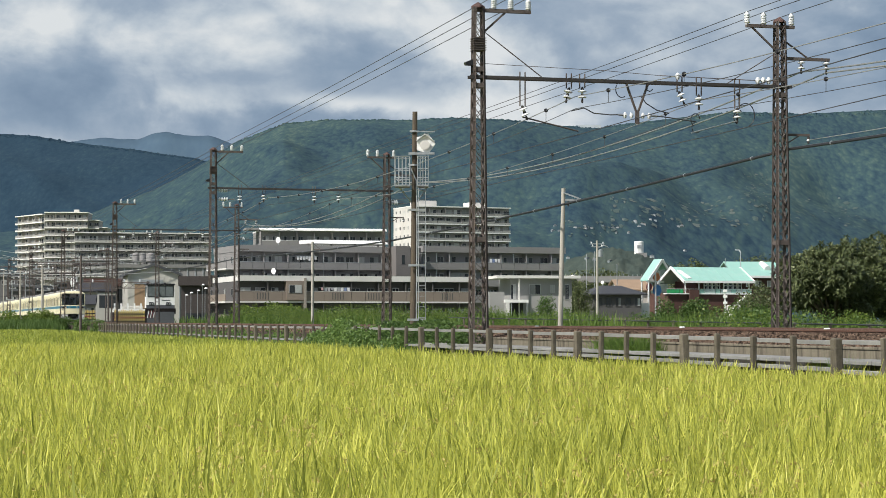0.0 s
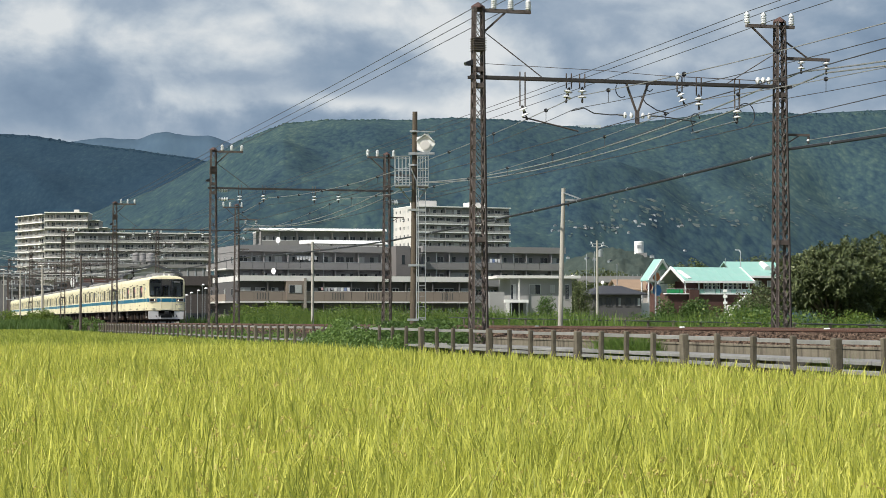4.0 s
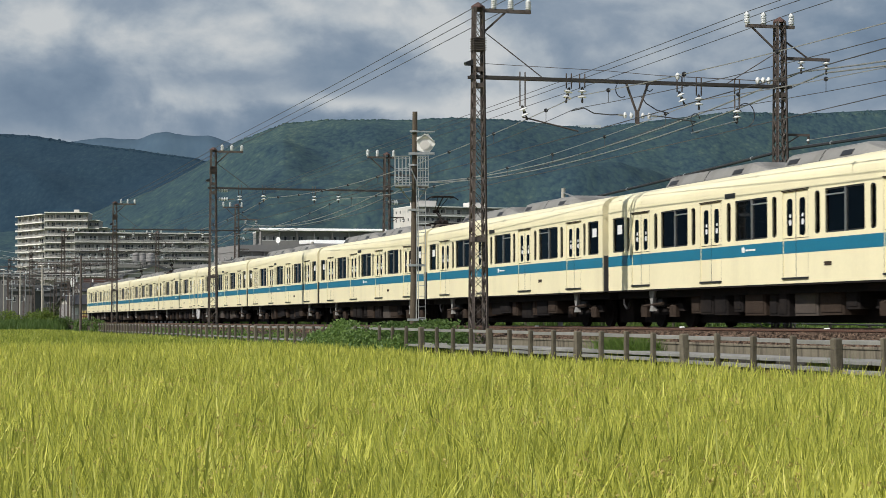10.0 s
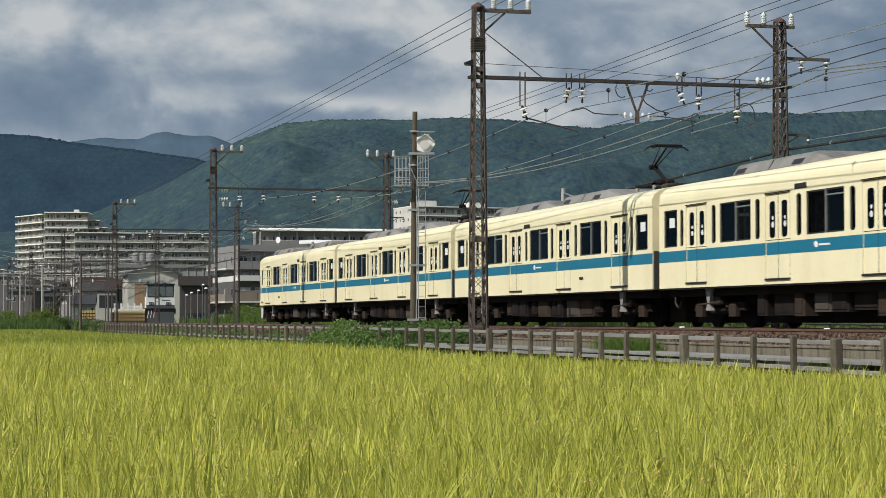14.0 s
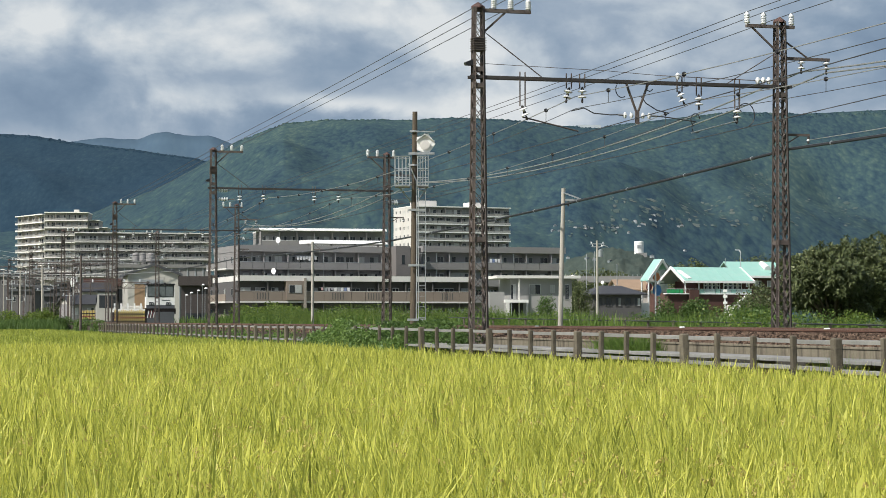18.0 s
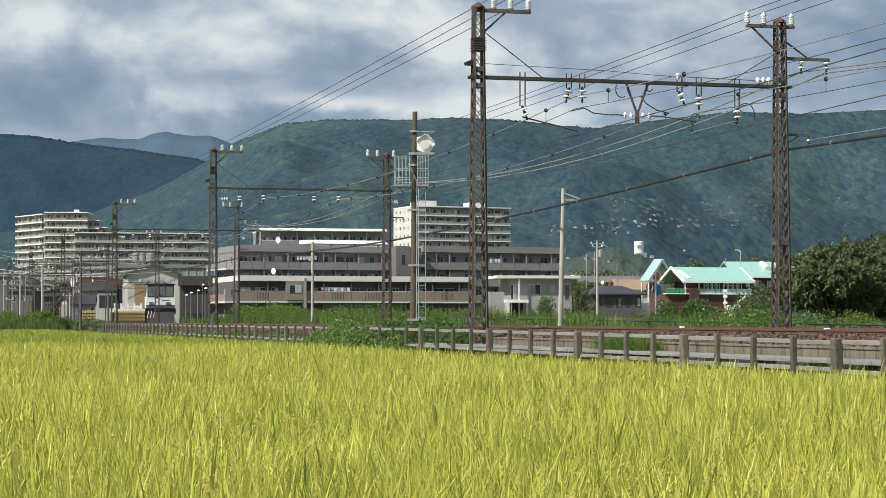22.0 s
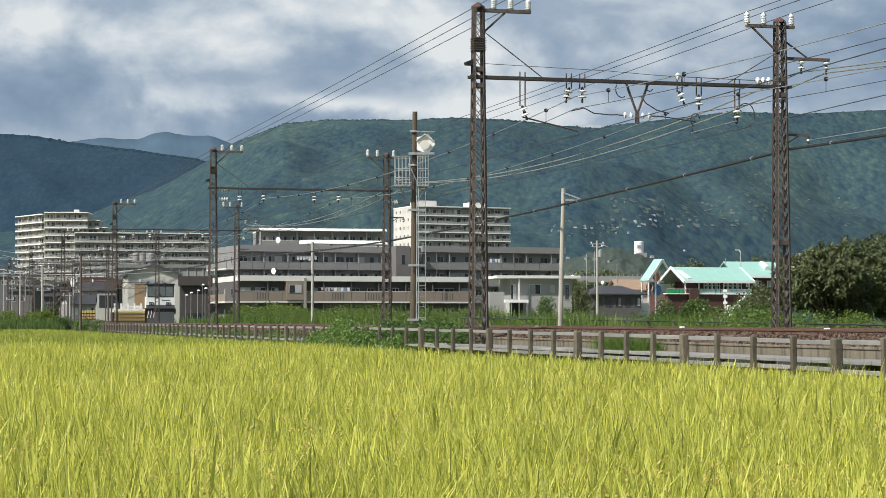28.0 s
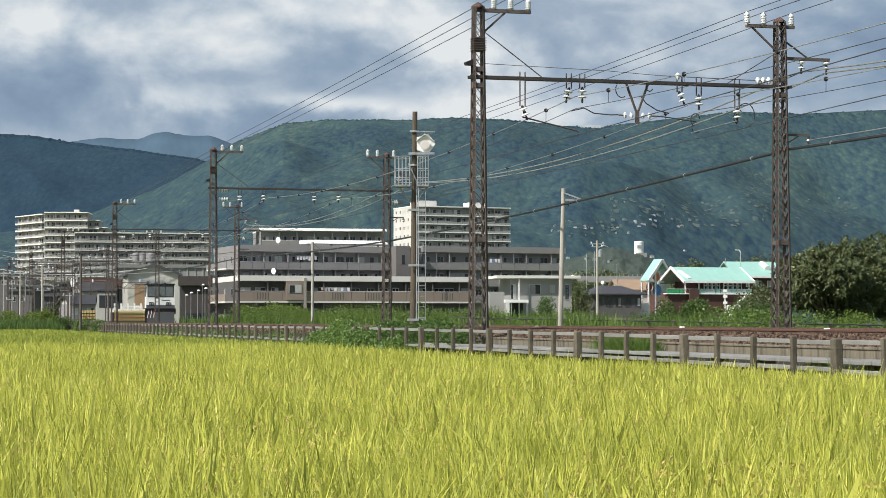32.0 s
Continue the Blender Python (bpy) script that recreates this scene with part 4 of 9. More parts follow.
def make_ac(car, tip, rear):
    """A long grey air-conditioner cover: leaning sides, a tapering front end, dark intakes let into the sides."""
    w0, w1, z0, z1 = 1.12, 0.84, CROWN - 0.24, CROWN + 0.21
    nose = tip + 0.9
    sec = [(-w0, z0), (-w1 - 0.02, z1 - 0.05), (-w1 + 0.08, z1), (w1 - 0.08, z1), (w1 + 0.02, z1 - 0.05), (w0, z0)]
    g = Geo().extrude(sec, nose, rear - 0.12)
    for e, f, lo, k2 in ((nose, tip, 0.35, 0.78), (rear - 0.12, rear, 0.8, 0.97)):
        k = len(g.v)
        g.v += [(x, e, z) for x, z in sec]
        g.v += [(x * k2, f, z0 + (z - z0) * lo) for x, z in sec]
        g.f += [(k + i, k + (i + 1) % 6, k + 6 + (i + 1) % 6, k + 6 + i) for i in range(6)]
        g.f.append(tuple(k + 6 + i for i in range(6)))
    a = part("air_conditioner", g, ROOF_UNIT, car, "grey roof air-conditioner cover")

    def side_x(z, out=0.012):
        return w0 + (w1 + 0.02 - w0) * (z - z0) / (z1 - 0.05 - z0) + out
    for c0, c1 in ((tip + 1.35, tip + 1.9), (rear - 0.8, rear - 0.25)):
        for s in (-1, 1):
            za, zb = z0 + 0.2, z1 - 0.13
            part("intake_grille", Geo().extrude([(s * side_x(za), za), (s * side_x(zb), zb), (s * side_x(zb, -0.02), zb), (s * side_x(za, -0.02), za)], c0, c1), BLACK, a, "black intake grille")
    part("cover_seam", Geo().extrude([(s2 * k, z) for s2, k, z in ((-1, w0 + 0.006, z0), (-1, w1 + 0.03, z1 - 0.05), (-1, w1 - 0.08, z1 + 0.006), (1, w1 - 0.08, z1 + 0.006), (1, w1 + 0.03, z1 - 0.05), (1, w0 + 0.006, z0))], (nose + rear) / 2 - 0.012, (nose + rear) / 2 + 0.012), UNDER, a)


def build_car(name, label, cab=False, panto=False, stickers=False):
    car = thing("train_car", label, "train car", group="cars of the train")
    h = CAR_L / 2
    op = car_openings(cab)
    holes = [o[:4] for o in op]
    # side walls with reveals
    for s in (-1, 1):
        g = Geo()
        g.sheet([-h, h], [SILL, EAVE], holes, lambda y, z: (s * HALF_W, y, z))
        for y0, y1, z0, z1 in holes:
            a, b = s * HALF_W, s * (HALF_W - 0.07)
            for (p, q) in (((y0, z0), (y1, z0)), ((y1, z0), (y1, z1)), ((y1, z1), (y0, z1)), ((y0, z1), (y0, z0))):
                g.quad((a, *p), (a, *q), (b, *q), (b, *p))
        for y0, y1, z0, z1, kind in op:
            if kind in ("slit", "window"):
                g.corners(y0, y1, z0, z1, 0.1 if kind == "slit" else 0.045, lambda y, z: (s * HALF_W, y, z))
        side = part("side_wall", g, IVORY, car, "ivory painted steel side")
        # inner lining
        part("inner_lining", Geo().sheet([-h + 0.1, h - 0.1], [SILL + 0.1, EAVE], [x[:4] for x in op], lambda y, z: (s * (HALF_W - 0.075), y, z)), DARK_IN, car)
        cuts = sorted([(o[0], o[1]) for o in op if o[4] in ("door", "cab_door")])
        at = -h
        for a, b in cuts + [(h, h)]:
            part("stripe", Geo().box(s * (HALF_W + 0.001), s * (HALF_W + 0.004), at, a, 1.665, 1.945), BLUE, car, "blue painted stripe")
            at = b
        part("sole_bar", Geo().box(s * (HALF_W - 0.03), s * (HALF_W + 0.006), -h, h, SILL - 0.03, SILL + 0.012), UNDER, side, "dark lower edge")
        for y0, y1, z0, z1, kind in op:
            x = s * (HALF_W - (0.018 if kind in ("door", "cab_door") else 0.045))
            if kind == "door":
                g = Geo()
                c = (y0 + y1) / 2
                wh = [(c + k * 0.325 - 0.15, c + k * 0.325 + 0.15, 2.05, 2.88) for k in (-1, 1)]
                g.sheet([y0, c - 0.006, c + 0.006, y1], [z0, z1], wh, lambda y, z: (x, y, z))
                for q4 in wh:
                    g.corners(*q4, 0.085, lambda y, z: (x, y, z))
                d = part("door", g, IVORY, car, "ivory double sliding door")
                for a, b, cz, dz in wh:
                    part("pane", Geo().box(x - s * 0.02, x - s * 0.012, a, b, cz, dz), GLASS, d)
                    part("sticker", Geo().lathe((x - s * 0.01, (a + b) / 2, cz + 0.3), [(0.07, 0), (0.07, 0.002 * s)], 12, "x").lathe((x - s * 0.01, (a + b) / 2, cz + 0.45), [(0.045, 0), (0.045, 0.002 * s)], 12, "x"), PAPER, d, "round white sticker")
                part("waist_line", Geo().box(x, x + s * 0.004, y0 + 0.01, y1 - 0.01, 1.992, 2.006), UNDER_BROWN, d)
                part("door_stripe", Geo().box(x, x + s * 0.003, y0 + 0.01, y1 - 0.01, 1.665, 1.945), BLUE, d, "blue stripe across the door")
                part("seam", Geo().box(x, x + s * 0.005, c - 0.008, c + 0.008, z0, z1), BLACK, d)
                part("step_plate", Geo().box(s * (HALF_W - 0.02), s * (HALF_W + 0.03), y0 - 0.02, y1 + 0.02, z0 - 0.045, z0), BLACK, d)
                # one dark outline for the door joint and its thin shadow line
                part("door_frame_line", Geo().sheet([y0 - 0.007, y1 + 0.007], [z0, z1 + 0.022], [(y0, y1, z0, z1)], lambda y, z: (s * (HALF_W + 0.003), y, z)), UNDER_BROWN, d)
                part("drip_rail", Geo().box(s * (HALF_W + 0.002), s * (HALF_W + 0.016), y0 - 0.05, y1 + 0.05, z1 + 0.03, z1 + 0.05), UNDER_BROWN, d)
            elif kind == "cab_door":
                wh = [(y0 + 0.14, y1 - 0.14, 2.1, 2.9)]
                d = part("cab_door", Geo().sheet([y0, y1], [z0, z1], wh, lambda y, z: (x, y, z)).corners(*wh[0], 0.05, lambda y, z: (x, y, z)), IVORY, car, "ivory crew door")
                for a, b, cz, dz in wh:
                    part("pane", Geo().box(x - s * 0.02, x - s * 0.012, a, b, cz, dz), GLASS, d)
                part("door_stripe", Geo().box(x, x + s * 0.003, y0 + 0.01, y1 - 0.01, 1.665, 1.945), BLUE, d)
                part("step_plate", Geo().box(s * (HALF_W - 0.06), s * (HALF_W + 0.03), y0, y1, z0 - 0.045, z0), BLACK, d)
                for yy in (y0 - 0.06,):
                    part("grab_rail", Geo().tube((s * (HALF_W + 0.03), yy, 1.3), (s * (HALF_W + 0.03), yy, 2.6), 0.014, 6), STEEL_FRAME, d)
            else:
                w = part("window", Geo().sheet([y0, y1], [z0, z1], [(y0 + 0.035, y1 - 0.035, z0 + 0.035, z1 - 0.035)], lambda y, z: (x + s * 0.03, y, z)), BLACK, car, "dark rubber framed window")
                part("pane", Geo().box(x - s * 0.01, x - s * 0.002, y0, y1, z0, z1), GLASS, w)
                if y1 - y0 > 1.2:
                    c = (y0 + y1) / 2
                    part("mullion", Geo().box(x, x + s * 0.035, c - 0.02, c + 0.02, z0, z1), STEEL_FRAME, w)
                    lo, hi = (y0, c - 0.02) if (y0 + s) % 2 < 1 else (c + 0.02, y1)
                    part("transom", Geo().box(x, x + s * 0.033, lo, hi, z1 - 0.15, z1 - 0.12), STEEL_FRAME, w)
                    if stickers and s < 0:
                        part("poster", Geo().box(x + s * 0.001, x + s * 0.004, c - 0.58, c - 0.28, z0 + 0.42, z0 + 0.82), PINK, w, "pink notice on the glass")
                        part("notice_text", Geo().box(x + s * 0.005, x + s * 0.007, c - 0.53, c - 0.33, z0 + 0.5, z0 + 0.53).box(x + s * 0.005, x + s * 0.007, c - 0.53, c - 0.33, z0 + 0.58, z0 + 0.61), WHITE, w)
                elif y1 - y0 > 0.5:
                    part("notice", Geo().box(x + s * 0.001, x + s * 0.004, (y0 + y1) / 2 - 0.18, (y0 + y1) / 2 + 0.18, z0 + 0.5, z0 + 0.75), PAPER, w, "white paper notice")
        # small plates on the side
        part("emblem", Geo().extrude([(0.35, 1.76), (0.5, 1.76), (0.53, 1.87), (0.42, 1.9), (0.34, 1.84)], s * (HALF_W + 0.004), s * (HALF_W + 0.007), "yz").box(s * (HALF_W + 0.004), s * (HALF_W + 0.007), -0.25, 0.3, 1.79, 1.83), WHITE, car, "small white emblem on the stripe")
        part("side_sign", Geo().box(s * (HALF_W + 0.002), s * (HALF_W + 0.012), 0.9, 1.5, 3.08, 3.2), BLACK, car, "dark destination sign")
        part("number_plate", Geo().box(s * (HALF_W + 0.002), s * (HALF_W + 0.006), -4.2, -3.85, 1.35, 1.44), UNDER_BROWN, car)
    # roof
    c = roof_curve()
    y_roof = -h + 0.25 if cab else -h
    outline = [(-x, z) for x, z in c] + [(x, z) for x, z in reversed(c[:-1])]
    g = Geo()
    for (x0, z0), (x1, z1) in zip(outline, outline[1:]):
        g.quad((x0, y_roof, z0), (x1, y_roof, z1), (x1, h, z1), (x0, h, z0))
    roof = part("roof", g, IVORY, car, "ivory rounded roof", smooth=True)
    part("floor", Geo().box(-HALF_W + 0.02, HALF_W - 0.02, -h + 0.02, h - 0.02, SILL, SILL + 0.12), UNDER, car)
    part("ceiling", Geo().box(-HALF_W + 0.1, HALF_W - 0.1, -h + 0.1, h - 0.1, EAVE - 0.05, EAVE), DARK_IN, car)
    for s in (-1, 1):
        for yy in (-4.82, 0, 4.82):
            part("bench", Geo().box(s * 0.9, s * 1.37, yy - 1.6, yy + 1.6, 1.1, 1.5).box(s * 1.27, s * 1.37, yy - 1.6, yy + 1.6, 1.5, 1.95), SEAT_RED, car, "wine-coloured bench seat")
    # plain end wall(s) with gangway
    ends = (1,) if cab else (-1, 1)
    for e in ends:
        y = e * h
        w = part("end_wall", Geo().extrude([(-HALF_W, SILL), (HALF_W, SILL)] + list(reversed(outline)), y - 0.03 * e, y), IVORY, car, "ivory car end")
        part("gangway", Geo().box(-1.0, 1.0, y, y + e * 0.24, 1.1, 2.35, 0.04), BLACK, w, "black folded gangway bellows")
        part("gangway_hood", Geo().box(-1.1, 1.1, y, y + e * 0.24, 2.352, 3.4, 0.08), HOOD, w, "cream gangway hood dulled by painted shade")
        # dark sheet over the lower car end stands for shade between cars
        part("end_post", Geo().box(-HALF_W + 0.03, HALF_W - 0.03, y, y + e * 0.06, SILL, 2.0), DARK_GREY, w)
        part("coupler", Geo().box(-0.12, 0.12, y - e * 0.3, y + e * 0.24, 0.72, 0.96, 0.03), UNDER, car)
    if panto:
        make_pantograph(car, -6.8)
        make_ac(car, -5.6, -0.75)
        make_ac(car, 0.25, 6.6)
        for k, (a, b, hh, mm) in enumerate(((-9.2, -8.75, 0.06, UNDER), (-8.6, -8.2, 0.12, BOX_GREY), (-8.1, -7.7, 0.08, UNDER))):
            part("roof_box", Geo().box(-0.6, 0.6, a, b, CROWN - 0.06, CROWN + hh, 0.04), mm, roof, "dark roof equipment box")
    elif cab:
        make_ac(car, -9.05, -3.4)
        make_ac(car, 0.75, 6.1)
    else:
        make_ac(car, -6.3, -0.75)
        make_ac(car, 0.25, 6.6)
    for y in (-6.9, 6.9):
        make_bogie(car, y)
    rr = random.Random(4 if cab else 7 if panto else 11)
    y = -4.7
    while y < 4.3:
        L = rr.choice((0.35, 0.5, 0.62, 0.8, 1.15))
        for s in (-1, 1):
            z, xo = rr.uniform(0.26, 0.42), rr.uniform(1.0, 1.18)
            mm = rr.choice((UNDER, UNDER, UNDER, UNDER_BROWN, BOX_GREY))
            part("equipment_box", Geo().box(s * 0.3, s * xo, y, y + L, z, 0.93, 0.03).box(s * xo, s * (xo + 0.018), y + 0.06, y + L - 0.06, z + 0.06, 0.78).box(
                s * (xo - 0.1), s * (xo - 0.06), y + L + 0.02, y + L + 0.06, z + 0.05, 0.95), mm, car)
        y += L + rr.uniform(0.08, 0.3)
    for s in (-1, 1):
        part("brake_pipe", Geo().line([(s * 1.16, -h + 0.6, 0.86), (s * 1.16, -5.2, 0.82), (s * 1.18, 0, 0.9), (s * 1.16, 5.2, 0.82), (s * 1.16, h - 0.6, 0.86)], 0.025), UNDER, car)
        for e in (-1, 1):
            part("jumper_cable", Geo().line([(s * 0.8, e * (h - 0.05), 0.95), (s * 0.82, e * (h + 0.06), 0.62), (s * 0.8, e * (h + 0.2), 0.5)], 0.03), BLACK, car)
    part("underframe", Geo().box(-1.2, 1.2, -h + 0.1, h - 0.1, 0.78, SILL - 0.03), UNDER, car)
    # added dark block: closes the view through, stands for shade under the car
    part("centre_beam", Geo().box(-0.42, 0.42, -h + 0.3, h - 0.1, 0.12, 0.78, 0.03), UNDER, car)
    if cab:
        make_cab(car, outline, h)
        for s in (-1, 1):
            part("side_emblem", Geo().extrude([(-8.42, 2.88), (-8.2, 2.8), (-8.16, 2.62), (-8.3, 2.55), (-8.4, 2.7)], s * (HALF_W + 0.002), s * (HALF_W + 0.005), "yz"), EMBLEM, car, "small pale blue and white emblem")
            part("emblem_text", Geo().box(s * (HALF_W + 0.002), s * (HALF_W + 0.005), -8.48, -8.12, 2.44, 2.47), AC_GREY, car)
    return car


def make_cab(car, outline, h):
    """The flat front: wraparound dark windscreen, blue band, headlamps, skirt, coupler."""
    y = -h

    def bulge(x, z):
        k = max(0.0, 1 - (x / HALF_W) ** 4)
        return y - 0.17 * k + 0.05 * max(0.0, z - 2.0) * k
    def z_top(x):
        return EAVE + (CROWN - EAVE) * max(0.0, 1 - abs(x / HALF_W) ** 2.7) ** 0.37

    def brow(x):
        return min(3.47, z_top(x) - 0.05)
    W0, W1, BASE = 1.335, 0.055, 2.06
    xs = [-HALF_W, -1.42, -1.38, -W0] + [-W0 + 2 * W0 * i / 16 for i in range(1, 16)] + [W0, 1.38, 1.42, HALF_W]
    g = Geo()

    def cell(geo, x0, x1, a0, a1, b0, b1, off=0.0):
        geo.quad((x0, bulge(x0, a0) + off, a0), (x1, bulge(x1, a1) + off, a1), (x1, bulge(x1, b1) + off, b1), (x0, bulge(x0, b0) + off, b0))
    for x0, x1 in zip(xs, xs[1:]):
        levels = [SILL, 1.3, 1.665, 1.945, BASE]
        for z0, z1 in zip(levels, levels[1:]):
            cell(g, x0, x1, z0, z0, z1, z1)
        if abs(x0 + x1) / 2 > W0:
            for k in range(4):
                t0, t1 = k / 4, (k + 1) / 4
                cell(g, x0, x1, BASE + (brow(x0) - BASE) * t0, BASE + (brow(x1) - BASE) * t0, BASE + (brow(x0) - BASE) * t1, BASE + (brow(x1) - BASE) * t1)
        # rounded brow up to the roof
        prev = [(x, bulge(x, brow(x)), brow(x)) for x in (x0, x1)]
        for lift, back in ((0.45, 0.02), (0.8, 0.07), (0.95, 0.13), (1.0, None)):
            nxt = [(x, y + 0.25 if back is None else bulge(x, brow(x)) + back, brow(x) + (z_top(x) - brow(x)) * lift) for x in (x0, x1)]
            g.quad(prev[0], prev[1], nxt[1], nxt[0])
            prev = nxt
    front = part("front_panel", g, IVORY, car, "ivory front panel", smooth=False)
    g = Geo()
    for x0, x1 in zip(xs, xs[1:]):
        cell(g, x0, x1, 1.665, 1.665, 1.945, 1.945, -0.004)
    part("front_stripe", g, BLUE, front, "blue band across the front")
    part("screen_corner", Geo().corners(-W0, W0, BASE, brow(W0), 0.15, lambda x, z: (x, bulge(x, z) - 0.008, z), 5), IVORY, front)
    # windscreen: black surround, mullions, three panes
    g, gl = Geo(), {"windscreen": Geo(), "centre_window": Geo(), "side_windscreen": Geo()}
    inner = xs[3:-3]
    for x0, x1 in zip(inner, inner[1:]):
        m = (x0 + x1) / 2
        top0, top1 = brow(x0), brow(x1)
        cell(g, x0, x1, BASE, BASE, BASE + 0.06, BASE + 0.06, 0.004)
        cell(g, x0, x1, top0 - 0.06, top1 - 0.06, top0, top1, 0.004)
        which = "windscreen" if m < -0.42 else "side_windscreen" if m > 0.42 else "centre_window"
        cell(gl[which], x0, x1, BASE + 0.05, BASE + 0.05, top0 - 0.05, top1 - 0.05, 0.02)
    for a, b in ((-W0, -W0 + 0.06), (-0.45, -0.37), (0.37, 0.45), (W0 - 0.06, W0)):
        t = min(brow(a), brow(b))
        cell(g, a, b, BASE, BASE, t, t, 0.0)
    for sx in (-1, 1):
        for z, s2 in ((BASE + 0.06, 1), (brow(W0) - 0.06, -1)):
            a, b = sx * (W0 - 0.06), sx * (W0 - 0.2)
            g.quad((a, bulge(a, z), z), (b, bulge(b, z), z), (b, bulge(b, z), z + s2 * 0.01), (a, bulge(a, z), z + s2 * 0.12))
    part("windscreen_surround", g, BLACK, front, "black rounded windscreen surround")
    for nm, q in gl.items():
        part(nm, q, SCREEN, front, "dark windscreen glass")
    part("paper_notice", Geo().box(-1.2, -0.98, y - 0.02, y - 0.01, 2.22, 2.55), PAPER, front, "white paper behind the windscreen")
    part("sign_box", Geo().box(-0.36, 0.36, y - 0.1, y + 0.1, 3.02, 3.38), DARK_GREY, front, "blank destination box")
    part("door_frame", Geo().sheet([-0.36, 0.36], [2.1, 3.0], [(-0.3, 0.3, 2.16, 2.94)], lambda x, z: (x, y - 0.12, z)), BLACK, front)
    part("cab_bulkhead", Geo().sheet([-1.3, 1.3], [1.1, 3.2], [(-0.95, -0.35, 2.1, 2.9), (-0.25, 0.25, 2.0, 2.95), (0.4, 1.0, 2.1, 2.9)], lambda x, z: (x, y + 0.95, z)), CAB_IN, car)
    part("driver_desk", Geo().box(-1.3, 1.3, y + 0.1, y + 0.5, 1.5, 2.12, 0.05), BLACK, car)
    part("gangway_door", Geo().box(-0.42, 0.42, y - 0.2, y - 0.17, 1.02, 1.99, 0.012), IVORY, front, "ivory front emergency door outline")
    part("door_band", Geo().box(-0.4, 0.4, y - 0.206, y - 0.2, 1.665, 1.945), BLUE, front)
    for s in (-1, 1):
        hb = part("headlamp_box", Geo().box(s * 0.76, s * 1.34, y - 0.17, y + 0.02, 1.69, 1.92, 0.02), BLACK, front, "grey-rimmed lamp box")
        part("lamp_rim", Geo().sheet([min(s * 0.74, s * 1.36), max(s * 0.74, s * 1.36)], [1.67, 1.94], [(min(s * 0.79, s * 1.31), max(s * 0.79, s * 1.31), 1.71, 1.9)], lambda x, z: (x, y - 0.176, z)), STEEL_FRAME, hb)
        part("headlamp", Geo().lathe((s * 0.93, y - 0.185, 1.805), [(0.045, 0), (0.045, 0.02)], 14, "y"), LAMP, hb, "lit round headlamp")
        part("tail_lamp", Geo().lathe((s * 1.15, y - 0.185, 1.805), [(0.05, 0), (0.05, 0.02)], 14, "y"), UNDER_BROWN, hb, "unlit dark tail lamp")
        part("side_skirt", Geo().extrude([(s * 1.38, SILL - 0.04), (s * 0.62, SILL - 0.04), (s * 0.62, 0.3), (s * 1.28, 0.3), (s * 1.36, 0.42)], y - 0.1, y + 0.02), SKIRT, car, "pale grey skirt plate")
        part("skirt_return", Geo().extrude([(y - 0.1, SILL - 0.04), (y + 0.5, SILL - 0.04), (y + 0.42, 0.5), (y + 0.3, 0.36), (y + 0.12, 0.3), (y - 0.1, 0.3)], s * 1.33 - 0.02, s * 1.33 + 0.02, "yz"), SKIRT, car)
        part("step", Geo().box(s * 0.9, s * 1.2, y - 0.2, y - 0.14, 1.14, 1.17), STEEL_FRAME, front)
    part("buffer_plate", Geo().box(-0.7, 0.7, y + 0.1, y + 0.14, 0.5, SILL - 0.04), BLACK, car)
    # added dark plate closes the view under the nose
    part("rail_guard", Geo().box(-1.15, 1.15, y + 0.35, y + 0.5, 0.1, 0.8, 0.02), UNDER, car)
    part("skirt_bar", Geo().box(-0.62, 0.62, y - 0.1, y, 0.3, 0.5), SKIRT, car)
    cp = part("coupler", Geo().box(-0.13, 0.13, y - 0.45, y + 0.2, 0.7, 0.92, 0.04), UNDER, car, "dark automatic coupler")
    part("coupler_head", Geo().box(-0.17, 0.17, y - 0.5, y - 0.3, 0.68, 0.93, 0.05).box(-0.6, 0.6, y - 0.25, y - 0.14, 0.6, 0.68, 0.02).box(-0.45, 0.45, y - 0.16, y - 0.11, 0.42, 0.56, 0.02), BLACK, cp)
    part("hose", Geo().line([(0.3, y - 0.1, 0.9), (0.36, y - 0.3, 0.7), (0.42, y - 0.25, 0.5)], 0.025), BLACK, cp)
    part("horn", Geo().lathe((0.3, y + 0.9, CROWN + 0.06), [(0.03, 0.2), (0.05, 0), (0.1, -0.2)], 8, "y"), WHITE, car, "white roof antenna housing")
    part("antenna", Geo().lathe((-0.1, y + 0.7, CROWN - 0.03), [(0.1, 0), (0.1, 0.05), (0.045, 0.07), (0.035, 0.2), (0.045, 0.24)], 12).box(-0.13, -0.07, y + 0.64, y + 0.76, CROWN + 0.2, CROWN + 0.24), WHITE, car, "white radio antenna on a round base")
    for s in (-1, 1):
        part("handrail", Geo().line([(s * 0.5, y - 0.2, 1.12), (s * 0.5, y - 0.25, 1.2), (s * 0.5, y - 0.25, 1.88), (s * 0.5, y - 0.2, 1.96)], 0.013), WHITE, front, "white front handrail")
        part("wiper", Geo().strut((s * 0.9, y - 0.16, 2.02), (s * 0.62, y - 0.18, 2.3), 0.02), BLACK, front)
        part("hose_cock", Geo().tube((s * 0.45, y - 0.12, 0.62), (s * 0.45, y - 0.16, 0.42), 0.035, 8), SKIRT, car)
